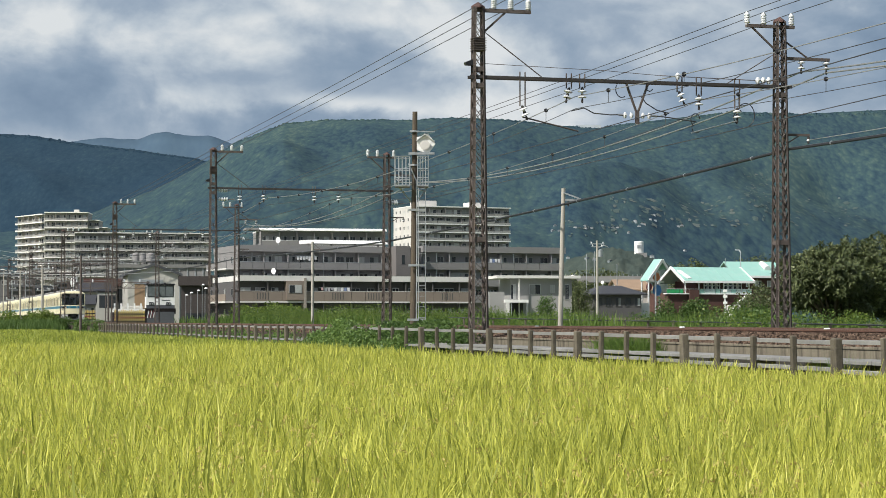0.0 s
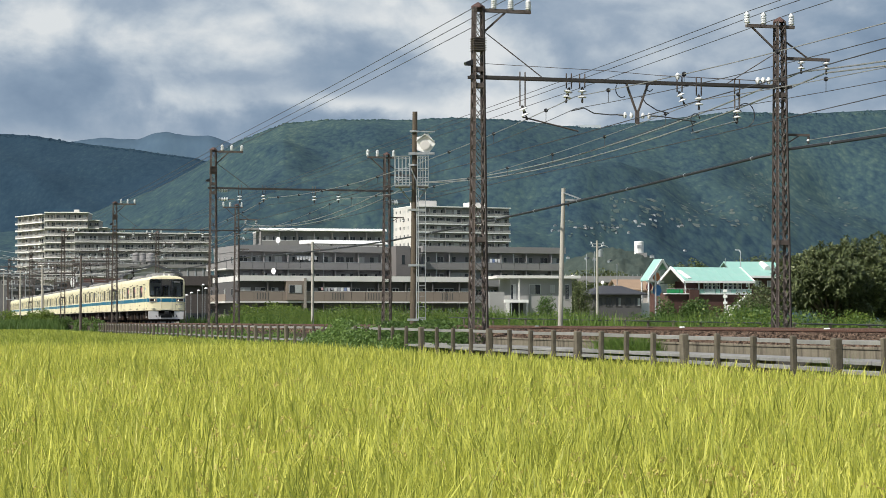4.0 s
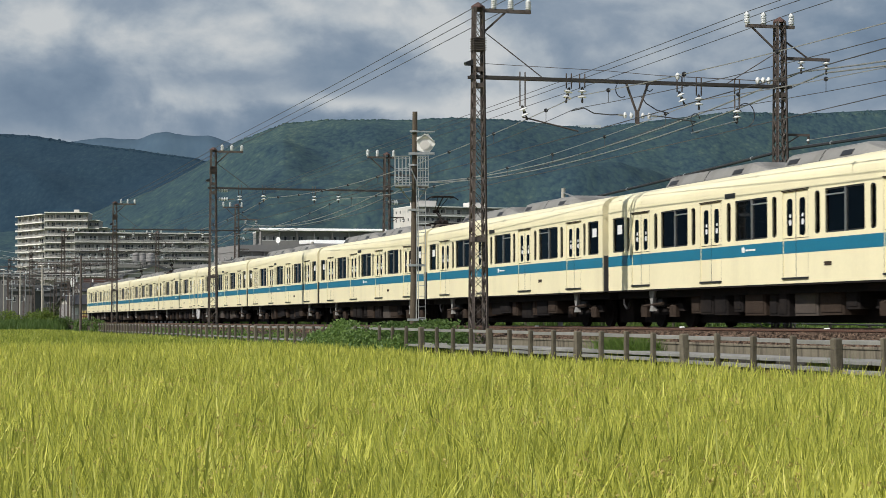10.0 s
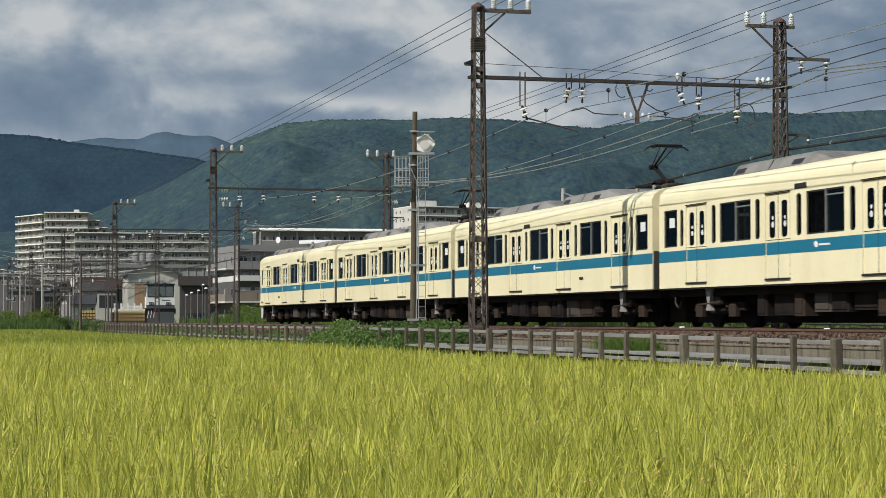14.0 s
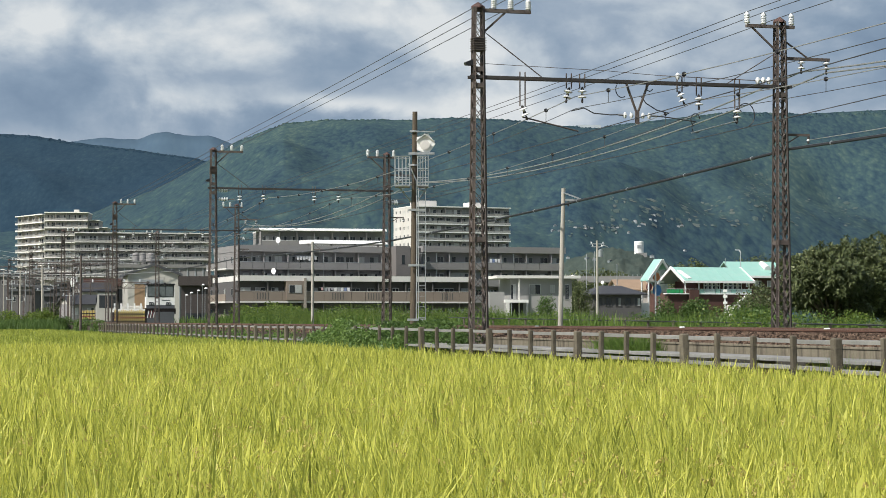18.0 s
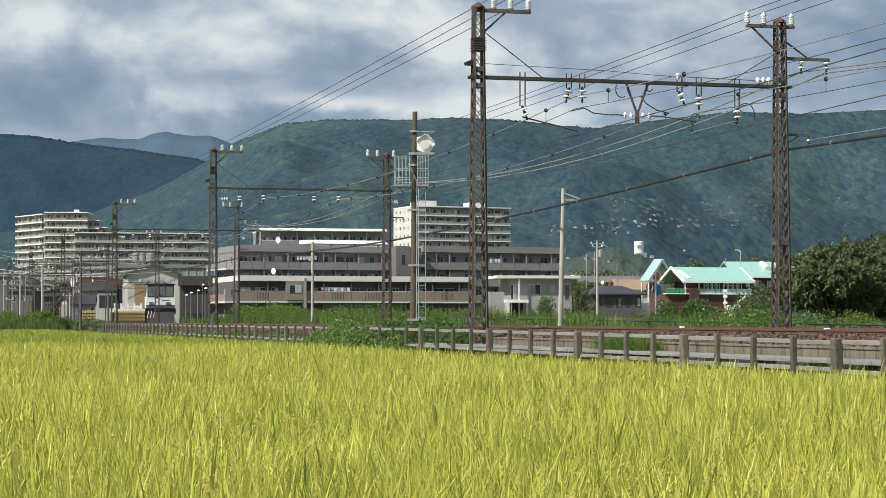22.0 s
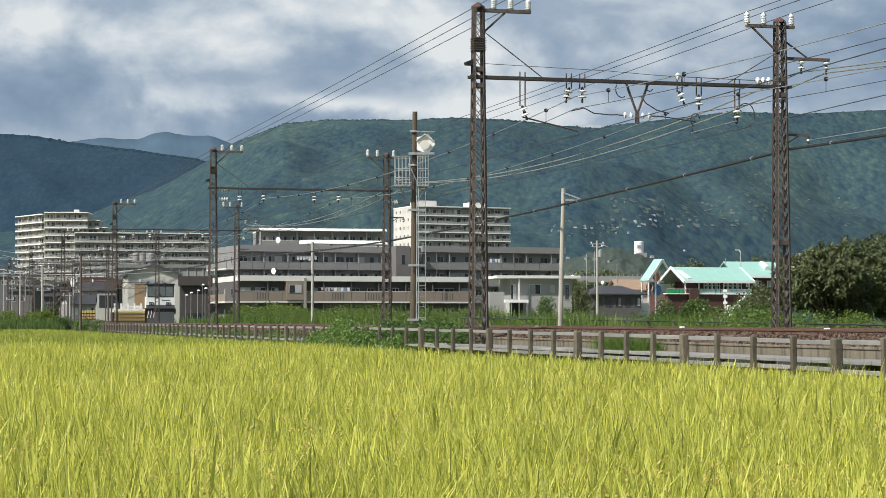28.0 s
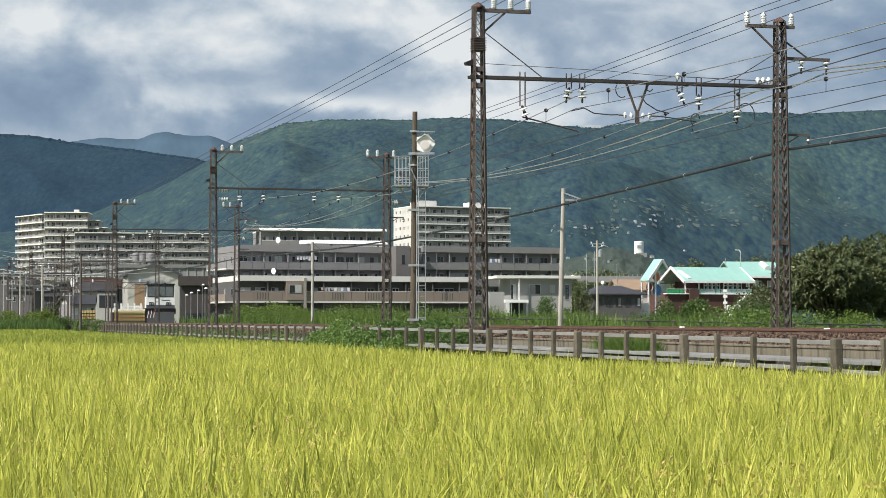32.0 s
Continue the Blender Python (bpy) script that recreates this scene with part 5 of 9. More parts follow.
    part("screen_lettering", Geo().box(0.62, 0.72, y - 0.16, y - 0.155, 3.2, 3.3).box(0.75, 0.85, y - 0.16, y - 0.155, 3.2, 3.3).box(0.88, 0.95, y - 0.16, y - 0.155, 3.2, 3.28).box(0.98, 1.06, y - 0.155, y - 0.15, 3.2, 3.3), AC_GREY, front, "small pale characters shown as bars")
    part("front_emblem", Geo().box(0.78, 0.84, y - 0.17, y - 0.16, 1.42, 1.5).box(0.87, 1.22, y - 0.14, y - 0.13, 1.44, 1.47), AC_GREY, front, "small grey emblem bars")
    part("door_sill", Geo().box(-0.46, 0.46, y - 0.26, y - 0.15, 1.0, 1.035), BLACK, front)


car_cab = build_car("cab", "ivory commuter train cab car with a blue stripe and dark windscreen", cab=True, stickers=True)
car_cab2 = build_car("cab", "ivory commuter train cab car with a blue stripe and dark windscreen", cab=True)
car_mid = build_car("mid", "ivory commuter train middle car with a blue stripe")
car_pan = build_car("pan", "ivory commuter train car with a blue stripe and raised pantograph", panto=True)
cars = [(car_cab, 0, False), (car_pan, 1, False), (car_mid, 2, False), (None, 3, car_pan), (None, 4, car_mid), (None, 5, car_cab2),
        (car_cab2, 6, False), (None, 7, car_pan), (None, 8, car_pan), (None, 9, car_cab2)]
train = []
for ob, i, src in cars:
    ob = ob or copy_thing(src, pose(FAR_T, 0, 0))
    train.append((ob, i, i in (5, 9)))


def front_at(t):
    """Where the train's nose is along the track."""
    return 0.00739 * t ** 3 - 0.36049 * t ** 2 - 20.5432 * t + 252.907 - 5.18


# ---- hills and clouds in the distance ----


def profile(points):
    """A smooth height profile through (u, z) points."""
    us, zs = [p[0] for p in points], [p[1] for p in points]
    return lambda u: float(np.interp(u, us, zs))


SURFACE = {}


def hill(name, label, mat, ridge, d_foot, d_top, u0, u1, nu, nv, rough, seed, hollow=0.0):
    """A wooded hillside that climbs from its foot to a ridge, cut by gullies; hollow draws its far end back, an
    invented dip in place of cloud shade.
    """
    def height(b, t):
        t = max(0.0, t)
        gully = noise.fractal(Vector((b * 12 + t * 0.7 + seed, t * 2.4, seed)), 1.0, 2.0, 3)
        # invented dip: turns the right end from the sun to darken it
        turn = min(1.0, max(0.0, (b - 0.05) / 0.19)) if hollow else 0.0
        z = ridge(b) * d_top * (t ** (0.85 + hollow * turn * turn * (3 - 2 * turn)) + 0.12 * gully * math.sin(math.pi * t))
        return max(0.0, z + rough * noise.fractal(Vector((b * 260, t * 26, seed)), 0.8, 2.1, 3) * (0.3 + 0.7 * min(1, t * 3)))
    SURFACE[label] = lambda b, d: LAND_Z + height(b, (d - d_foot) / (d_top - d_foot))
    g = Geo()
    grid = []
    for j in range(nv + 1):
        d = d_foot + (d_top - d_foot) * j / nv
        grid.append([tuple(ahead((u0 + (u1 - u0) * i / nu) * d, d, LAND_Z + height(u0 + (u1 - u0) * i / nu, j / nv))) for i in range(nu + 1)])
    for j in range(nv):
        for i in range(nu):
            g.quad(grid[j][i], grid[j][i + 1], grid[j + 1][i + 1], grid[j + 1][i])
    for i in range(nu):
        a, b2 = Vector(grid[nv][i]), Vector(grid[nv][i + 1])
        away = ahead(0, 250)
        g.quad(tuple(a), tuple(b2), (b2.x + away.x, b2.y + away.y, LAND_Z), (a.x + away.x, a.y + away.y, LAND_Z))
    return tagged(part(name, g, mat, smooth=True), label, "hill", kind="structure")


def forest_material(name, dark, mid, light, field, scale, open_share=0.62):
    """Woodland from afar: stands of different trees, paler broadleaf clumps and crowns with painted dark gaps, a few
    open slopes.
    """
    m = bpy.data.materials.new(name)
    nt = nodes_of(m)
    out, bsdf = nt.nodes.new("ShaderNodeOutputMaterial"), nt.nodes.new("ShaderNodeBsdfPrincipled")
    nt.links.new(bsdf.outputs[0], out.inputs[0])
    tc = nt.nodes.new("ShaderNodeTexCoord")
    turn = add(nt, "ShaderNodeMapping", Rotation=(0, 0, TURN))
    nt.links.new(tc.outputs["Object"], turn.inputs["Vector"])
    flat = add(nt, "ShaderNodeMapping", Scale=(1.0, 0.24, 0.5))
    nt.links.new(turn.outputs[0], flat.inputs["Vector"])
    stands = noise_node(nt, flat.outputs[0], 0.0034 * scale, 3.0, 0.5, 0.8)
    clumps = noise_node(nt, flat.outputs[0], 0.016 * scale, 5.0, 0.6, 0.3)
    crowns = noise_node(nt, flat.outputs[0], 0.085 * scale, 4.0, 0.65)

    def blend(a, b, f):
        n = nt.nodes.new("ShaderNodeMix")
        n.data_type = "FLOAT"
        n.inputs[0].default_value = f
        nt.links.new(a, n.inputs[2])
        nt.links.new(b, n.inputs[3])
        return n.outputs[0]
    tone = blend(blend(stands.outputs["Fac"], clumps.outputs["Fac"], 0.45), crowns.outputs["Fac"], 0.42)
    tops = add(nt, "ShaderNodeTexVoronoi", Scale=0.16 * scale, Randomness=1.0)
    wob = nt.nodes.new("ShaderNodeVectorMath")
    wob.operation = "MULTIPLY_ADD"
    nt.links.new(crowns.outputs["Color"], wob.inputs[0])
    wob.inputs[1].default_value = (14.0, 14.0, 14.0)
    nt.links.new(flat.outputs[0], wob.inputs[2])
    nt.links.new(wob.outputs[0], tops.inputs["Vector"])
    # shade between crowns goes into the tone: pale tops, dark gaps
    dome = nt.nodes.new("ShaderNodeMath")
    dome.operation = "MULTIPLY_ADD"
    nt.links.new(tops.outputs["Distance"], dome.inputs[0])
    dome.inputs[1].default_value = -0.2
    dome.inputs[2].default_value = 0.09
    both = nt.nodes.new("ShaderNodeMath")
    nt.links.new(tone, both.inputs[0])
    nt.links.new(dome.outputs[0], both.inputs[1])
    tone = both.outputs[0]
    col = ramp(nt, [(0.34, dark), (0.45, mid), (0.56, light), (open_share, field)], tone)
    nt.links.new(col.outputs[0], bsdf.inputs["Base Color"])
    bsdf.inputs["Roughness"].default_value = 0.95
    bsdf.inputs["Specular IOR Level"].default_value = 0.05
    bp = add(nt, "ShaderNodeBump", Strength=0.12, Distance=-2.0)
    nt.links.new(tops.outputs["Distance"], bp.inputs["Height"])
    nt.links.new(bp.outputs[0], bsdf.inputs["Normal"])
    return m


# blue haze is mixed into these colours, cloud shade into WOODS_DARK
WOODS = forest_material("hazy_mixed_woodland", (0.019, 0.040, 0.062), (0.032, 0.060, 0.075), (0.047, 0.082, 0.083), (0.072, 0.106, 0.094), 1.0)
WOODS_DARK = forest_material("cloud_shaded_hazy_woodland", (0.018, 0.039, 0.063), (0.022, 0.0455, 0.070), (0.0265, 0.052, 0.075), (0.033, 0.0615, 0.079), 1.2)
WOODS_FAR = forest_material("far_haze_blue_woodland", (0.066, 0.106, 0.152), (0.07, 0.112, 0.158), (0.074, 0.117, 0.162), (0.078, 0.12, 0.165), 0.6)
RIDGE_MAIN = profile([(-0.47, 0.02), (-0.191, 0.047), (-0.163, 0.058), (-0.141, 0.066), (-0.116, 0.08), (-0.102, 0.089),
                      (-0.079, 0.098), (-0.057, 0.1), (-0.012, 0.1), (0.004, 0.101), (0.032, 0.1),
                      (0.06, 0.097), (0.077, 0.096), (0.091, 0.098), (0.116, 0.101), (0.144, 0.104),
                      (0.178, 0.103), (0.219, 0.105), (0.34, 0.1), (0.619, 0.06)])
# left of -0.554 the ridge is unseen, added to darken train window reflections
RIDGE_LEFT = profile([(-1.336, 0.085), (-0.917, 0.1), (-0.554, 0.09), (-0.303, 0.096), (-0.219, 0.093), (-0.202, 0.092), (-0.185, 0.089), (-0.152, 0.085),
                      (-0.124, 0.081), (-0.099, 0.075), (-0.051, 0.04)])
RIDGE_FAR = profile([(-0.303, 0.08), (-0.191, 0.088), (-0.178, 0.09), (-0.169, 0.091), (-0.152, 0.09), (-0.144, 0.093),
                     (-0.137, 0.094), (-0.127, 0.092), (-0.115, 0.092), (-0.107, 0.089), (-0.023, 0.06)])
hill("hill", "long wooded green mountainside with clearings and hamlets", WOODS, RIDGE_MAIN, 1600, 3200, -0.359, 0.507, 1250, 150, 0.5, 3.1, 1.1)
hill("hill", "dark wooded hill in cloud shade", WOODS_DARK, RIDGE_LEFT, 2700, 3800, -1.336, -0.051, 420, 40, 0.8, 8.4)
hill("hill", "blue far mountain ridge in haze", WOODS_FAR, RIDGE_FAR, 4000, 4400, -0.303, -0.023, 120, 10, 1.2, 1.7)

# foothill colours hold the bluish grey of distance haze
TERRACE = forest_material("hazy_terraced_slope", (0.045, 0.062, 0.056), (0.058, 0.076, 0.065), (0.072, 0.088, 0.073), (0.095, 0.105, 0.086), 1.4)
RIDGE_FOOT = profile([(0.018, 0.0), (0.049, 0.021), (0.062, 0.031), (0.074, 0.035), (0.085, 0.037), (0.098, 0.034), (0.109, 0.03), (0.12, 0.023), (0.144, 0.0)])
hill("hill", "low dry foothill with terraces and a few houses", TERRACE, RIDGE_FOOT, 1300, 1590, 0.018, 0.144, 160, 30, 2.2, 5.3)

# The woods themselves: rounded crowns over the slopes, thin where there are clearings.


def woods(key, mat, n, u0, u1, d0, d1, size, clear, tall=1.0):
    """Rounded crowns of two rings and a top, standing on a hillside."""
    surf = SURFACE[key]
    ring = [(math.cos(k * 1.2566), math.sin(k * 1.2566)) for k in range(5)]
    base = np.array([(a, b, -0.6) for a, b in ring] + [(0.72 * a - 0.1 * b, 0.72 * b + 0.1 * a, 0.55) for a, b in ring] + [(0, 0, 0.95)])
    rw, at = random.Random(77), []
    while len(at) < n:
        b, d = u0 + (u1 - u0) * rw.random(), math.sqrt(d0 ** 2 + (d1 ** 2 - d0 ** 2) * rw.random())
        if noise.noise(Vector((b * 22, d * 0.006, 3.7))) + 0.5 * noise.noise(Vector((b * 75, d * 0.02, 9.1))) < clear:
            at.append(ahead(b * d, d, surf(b, d) - 0.5))
    at = np.array(at)
    r = size * (0.45 + 0.75 * rng.random((n, 1, 1)) ** 1.4)
    turn = rng.random(n) * 1.57
    c, s = np.cos(turn)[:, None], np.sin(turn)[:, None]
    v = base[None] * (1 + 0.35 * (rng.random((n, 11, 1)) - 0.5))
    v = np.stack([v[..., 0] * c - v[..., 1] * s, v[..., 0] * s + v[..., 1] * c, v[..., 2] * tall * (0.5 + 0.4 * rng.random((n, 1)))], -1) * r + at[:, None]
    tri = np.array([f for i in range(5) for j in [(i + 1) % 5] for f in ((i, j, 5 + j), (i, 5 + j, 5 + i), (5 + i, 5 + j, 10))])
    faces = (tri[None] + 11 * np.arange(n)[:, None, None]).reshape(-1, 3)
    return tagged(part("woods", array_mesh("woods", v.reshape(-1, 3), faces, mat, True), mat), "dense mixed woodland covering the mountainside", "woods", kind="stuff")


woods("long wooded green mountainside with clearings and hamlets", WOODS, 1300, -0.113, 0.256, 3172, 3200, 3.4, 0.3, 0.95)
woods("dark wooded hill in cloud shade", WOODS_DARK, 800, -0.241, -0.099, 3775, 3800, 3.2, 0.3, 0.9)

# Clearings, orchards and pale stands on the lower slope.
# distance haze is mixed into both ground colours
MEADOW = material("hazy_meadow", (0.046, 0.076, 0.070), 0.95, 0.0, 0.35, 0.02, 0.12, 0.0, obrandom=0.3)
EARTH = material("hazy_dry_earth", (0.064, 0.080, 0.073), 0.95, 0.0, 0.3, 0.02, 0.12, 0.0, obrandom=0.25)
main_slope = SURFACE["long wooded green mountainside with clearings and hamlets"]
rw = random.Random(31)


def slope_place(a, q, surf):
    """Bearing and distance at which the mark (a, q) meets a slope."""
    b = (a - 784) / 3580
    return next(((b, d) for d in range(1610, 3190, 8) if surf(b, d) > level(q, d)), None)


clearings = []
for a0, a1, q0, q1, wide, n in ((1080, 1300, 350, 402, 8, 80), (1318, 1372, 308, 345, 3.5, 40), (1300, 1400, 340, 400, 7, 30), (1000, 1100, 390, 420, 6, 30), (1390, 1540, 350, 400, 7, 24)):
    for k in range(n):
        hit = slope_place(rw.uniform(a0, a1), rw.uniform(q0, q1), main_slope)
        if not hit:
            continue
        b, d = hit
        rb, rd, g = wide * rw.uniform(0.2, 1) / 3580, rw.uniform(3, 10), Geo()
        rim = []
        for j in range(9):
            w, f = 6.283 * j / 9, rw.uniform(0.55, 1.1)
            bb, dd = b + rb * f * math.cos(w), d + rd * f * math.sin(w)
            rim.append(tuple(ahead(bb * dd, dd, main_slope(bb, dd) + 0.5)))
        mid = tuple(ahead(b * d, d, main_slope(b, d) + 0.9))
        for j in range(0, 9, 2):
            g.quad(mid, rim[j], rim[(j + 1) % 9], rim[(j + 2) % 9] if j < 8 else mid)
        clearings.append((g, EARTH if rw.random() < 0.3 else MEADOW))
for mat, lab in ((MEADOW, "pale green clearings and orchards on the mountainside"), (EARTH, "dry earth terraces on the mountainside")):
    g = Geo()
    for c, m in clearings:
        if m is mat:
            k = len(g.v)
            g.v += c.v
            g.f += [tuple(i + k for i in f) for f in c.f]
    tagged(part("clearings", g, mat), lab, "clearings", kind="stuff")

at = ahead(213.835, 3190, LAND_Z)
rb = thing("hilltop_building", "low white building on the mountain ridge", "building", pose(at.x, at.y, at.z, 0, 0, -15.12))
part("wall", Geo().box(0, 35.639, -4, 8, 0, 310.623), material("pale_far_walls", (0.45, 0.5, 0.52), 0.8, 0.0, 0.1, 0.1, 1.0, 0.0), rb)

# Cloud bank behind the hills; it drifts slowly.
g = Geo()
R = 4850.0
for i in range(60):
    for j in range(14):
        a0, a1 = TURN + radians(-32 + i * 64 / 60), TURN + radians(-32 + (i + 1) * 64 / 60)
        e0, e1 = radians(-1 + j * 28 / 14), radians(-1 + (j + 1) * 28 / 14)
        q = [(R * math.cos(e) * math.sin(a), R * math.cos(e) * math.cos(a), R * math.sin(e)) for a, e in ((a0, e0), (a1, e0), (a1, e1), (a0, e1))]
        g.quad(*q)
HEAPS = [((a - 784) / 3580, (568 - q) / 3580, w / 3580, h / 3580, gain) for a, q, w, h, gain in (
    (85, 45, 75, 38, 0.08), (600, 199, 190, 20, 0.26), (360, 172, 130, 24, 0.12), (880, 186, 60, 22, 0.09), (150, 205, 200, 50, -0.12), (620, 115, 160, 36, -0.08),
    (760, 130, 140, 34, -0.09), (540, 25, 190, 26, 0.05), (1190, 55, 160, 60, 0.10), (950, 80, 140, 60, 0.08), (700, 5, 60, 18, -0.05), (490, 10, 36, 14, -0.09),
    (60, 75, 150, 40, 0.03), (340, 60, 120, 30, 0.05), (1480, 60, 160, 60, -0.02), (1500, 150, 170, 70, -0.21), (200, 150, 230, 50, -0.04), (560, 120, 220, 110, 0.03), (1190, 132, 170, 40, 0.13), (700, 60, 120, 40, -0.03))]
CLOUD = bpy.data.materials.new("lit_cloud_layer")
nt = nodes_of(CLOUD)
out, em, tc = nt.nodes.new("ShaderNodeOutputMaterial"), add(nt, "ShaderNodeEmission", Strength=1.0), nt.nodes.new("ShaderNodeTexCoord")
mp = add(nt, "ShaderNodeMapping", Scale=(1 / R, 1 / R, 1 / R))
nt.links.new(tc.outputs["Object"], mp.inputs["Vector"])
nt.links.new(cloud_colour(nt, mp.outputs[0], HEAPS).outputs[0], em.inputs[0])
nt.links.new(em.outputs[0], out.inputs[0])
cloud_bank = tagged(part("backdrop_clouds", g, CLOUD, smooth=True), "grey and white layered clouds behind the hills", "clouds", kind="structure")


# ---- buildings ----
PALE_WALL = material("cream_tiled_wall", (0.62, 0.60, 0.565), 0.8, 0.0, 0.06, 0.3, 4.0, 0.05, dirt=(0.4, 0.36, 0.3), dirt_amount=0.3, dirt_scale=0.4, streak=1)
GREY_WALL = material("grey_tiled_wall", (0.238, 0.233, 0.229), 0.8, 0.0, 0.08, 0.3, 4.0, 0.05, dirt=(0.2, 0.18, 0.17), dirt_amount=0.3, dirt_scale=0.4, streak=1)
DARK_WALL = material("dark_grey_wall", (0.096, 0.093, 0.092), 0.8, 0.0, 0.1, 0.3, 4.0, 0.05)
TAN_WALL = material("tan_plaster_wall", (0.30, 0.27, 0.235), 0.8, 0.0, 0.1, 0.3, 4.0, 0.05)
MID_WALL = material("mid_grey_wall", (0.27, 0.262, 0.262), 0.8, 0.0, 0.1, 0.3, 4.0, 0.05)
BROWN_PANEL = material("brown_balcony_panel", (0.245, 0.20, 0.165), 0.6, 0.0, 0.08, 0.5, 6.0, 0.05)
WHITE_WALL = material("white_rendered_wall", (0.66, 0.65, 0.62), 0.8, 0.0, 0.05, 0.4, 6.0, 0.05, dirt=(0.5, 0.47, 0.42), dirt_amount=0.3, dirt_scale=0.6, streak=1)
WIN_GLASS = material("dark_window_glass", (0.035, 0.04, 0.045), 0.12, 0.0, 0.3, 0.3, 2.0, 0.0, obrandom=0.5)
FRAME_GREY = material("grey_window_frames", (0.42, 0.42, 0.41), 0.5, 0.0, 0.1, 1.0, 6.0, 0.0)
CURTAIN = material("curtained_window", (0.38, 0.39, 0.38), 0.5, 0.0, 0.2, 0.5, 4.0, 0.0, obrandom=0.4)


BALCONY_GREY = material("grey_balcony_railing", (0.33, 0.325, 0.31), 0.6, 0.1, 0.1, 0.5, 6.0, 0.0)
# tower fronts darker than end walls: side and balcony-recess shade in the colour
TOWER_FRONT = material("shaded_grey_front", (0.225, 0.22, 0.218), 0.8, 0.0, 0.1, 0.3, 4.0, 0.05, dirt=(0.22, 0.21, 0.2), dirt_amount=0.3, dirt_scale=0.4, streak=1)
TOWER_CREAM = material("shaded_cream_front", (0.31, 0.295, 0.265), 0.8, 0.0, 0.1, 0.3, 4.0, 0.05, dirt=(0.34, 0.31, 0.26), dirt_amount=0.3, dirt_scale=0.4, streak=1)
CREAM_BAND = material("cream_balcony_band", (0.82, 0.80, 0.74), 0.75, 0.0, 0.05, 0.4, 6.0, 0.03)


def house(name, label, category, u, d, turn=0.0, z=None):
    """An empty at ground level, its x axis across the view, y away."""
    at = ahead(u, d, LAND_Z if z is None else z)
    return thing(name, label, category, pose(at.x, at.y, at.z, 0, 0, -15.12 + turn))


PANE_W = {}


def window(parent, x, y, z, w, h, frame_mat=None, split=2, rr=random, facing="y"):
    """A framed window on a wall that faces -y (or -x)."""
    key = (round(w, 2), round(h, 2), split, facing)
    if key not in PANE_W:
        f = Geo()
        t = 0.06
        hs = []
        step = w / split
        for k in range(split):
            hs.append((-w / 2 + k * step + t / 2 + (t / 2 if k == 0 else 0), -w / 2 + (k + 1) * step - t / 2 - (t / 2 if k == split - 1 else 0), t, h - t))
        for off in (0, -0.08):
            pl = (lambda a, b: (a, off, b)) if facing == "y" else (lambda a, b: (off, a, b))
            f.sheet([-w / 2, w / 2], [0, h], hs, pl)
        panes = []
        for halves in ((0, 0), (1, 1), (0, 1), (1, 0)):
            # drawn curtains may cover the whole window or one sash of it
            g = Geo()
            for k, (a, b) in enumerate(((-w / 2 + 0.02, 0.0), (0.0, w / 2 - 0.02))):
                g.quad(*([(a, -0.03, 0.02), (b, -0.03, 0.02), (b, -0.03, h - 0.02), (a, -0.03, h - 0.02)] if facing == "y" else
                         [(-0.03, b, 0.02), (-0.03, a, 0.02), (-0.03, a, h - 0.02), (-0.03, b, h - 0.02)]))
            me = g.mesh("pane")
            me.materials.append(WIN_GLASS)
            me.materials.append(CURTAIN)
            for k, poly in enumerate(me.polygons):
                poly.material_index = halves[k]
            panes.append(me)
        PANE_W[key] = (f.mesh("window"), panes)
    fm, panes = PANE_W[key]
    ob = part("window", fm, frame_mat or WHITE, parent, m=pose(x, y, z))
    part("pane", panes[rr.choice((0, 0, 1, 2, 3, 3))], WIN_GLASS, ob)
    return ob


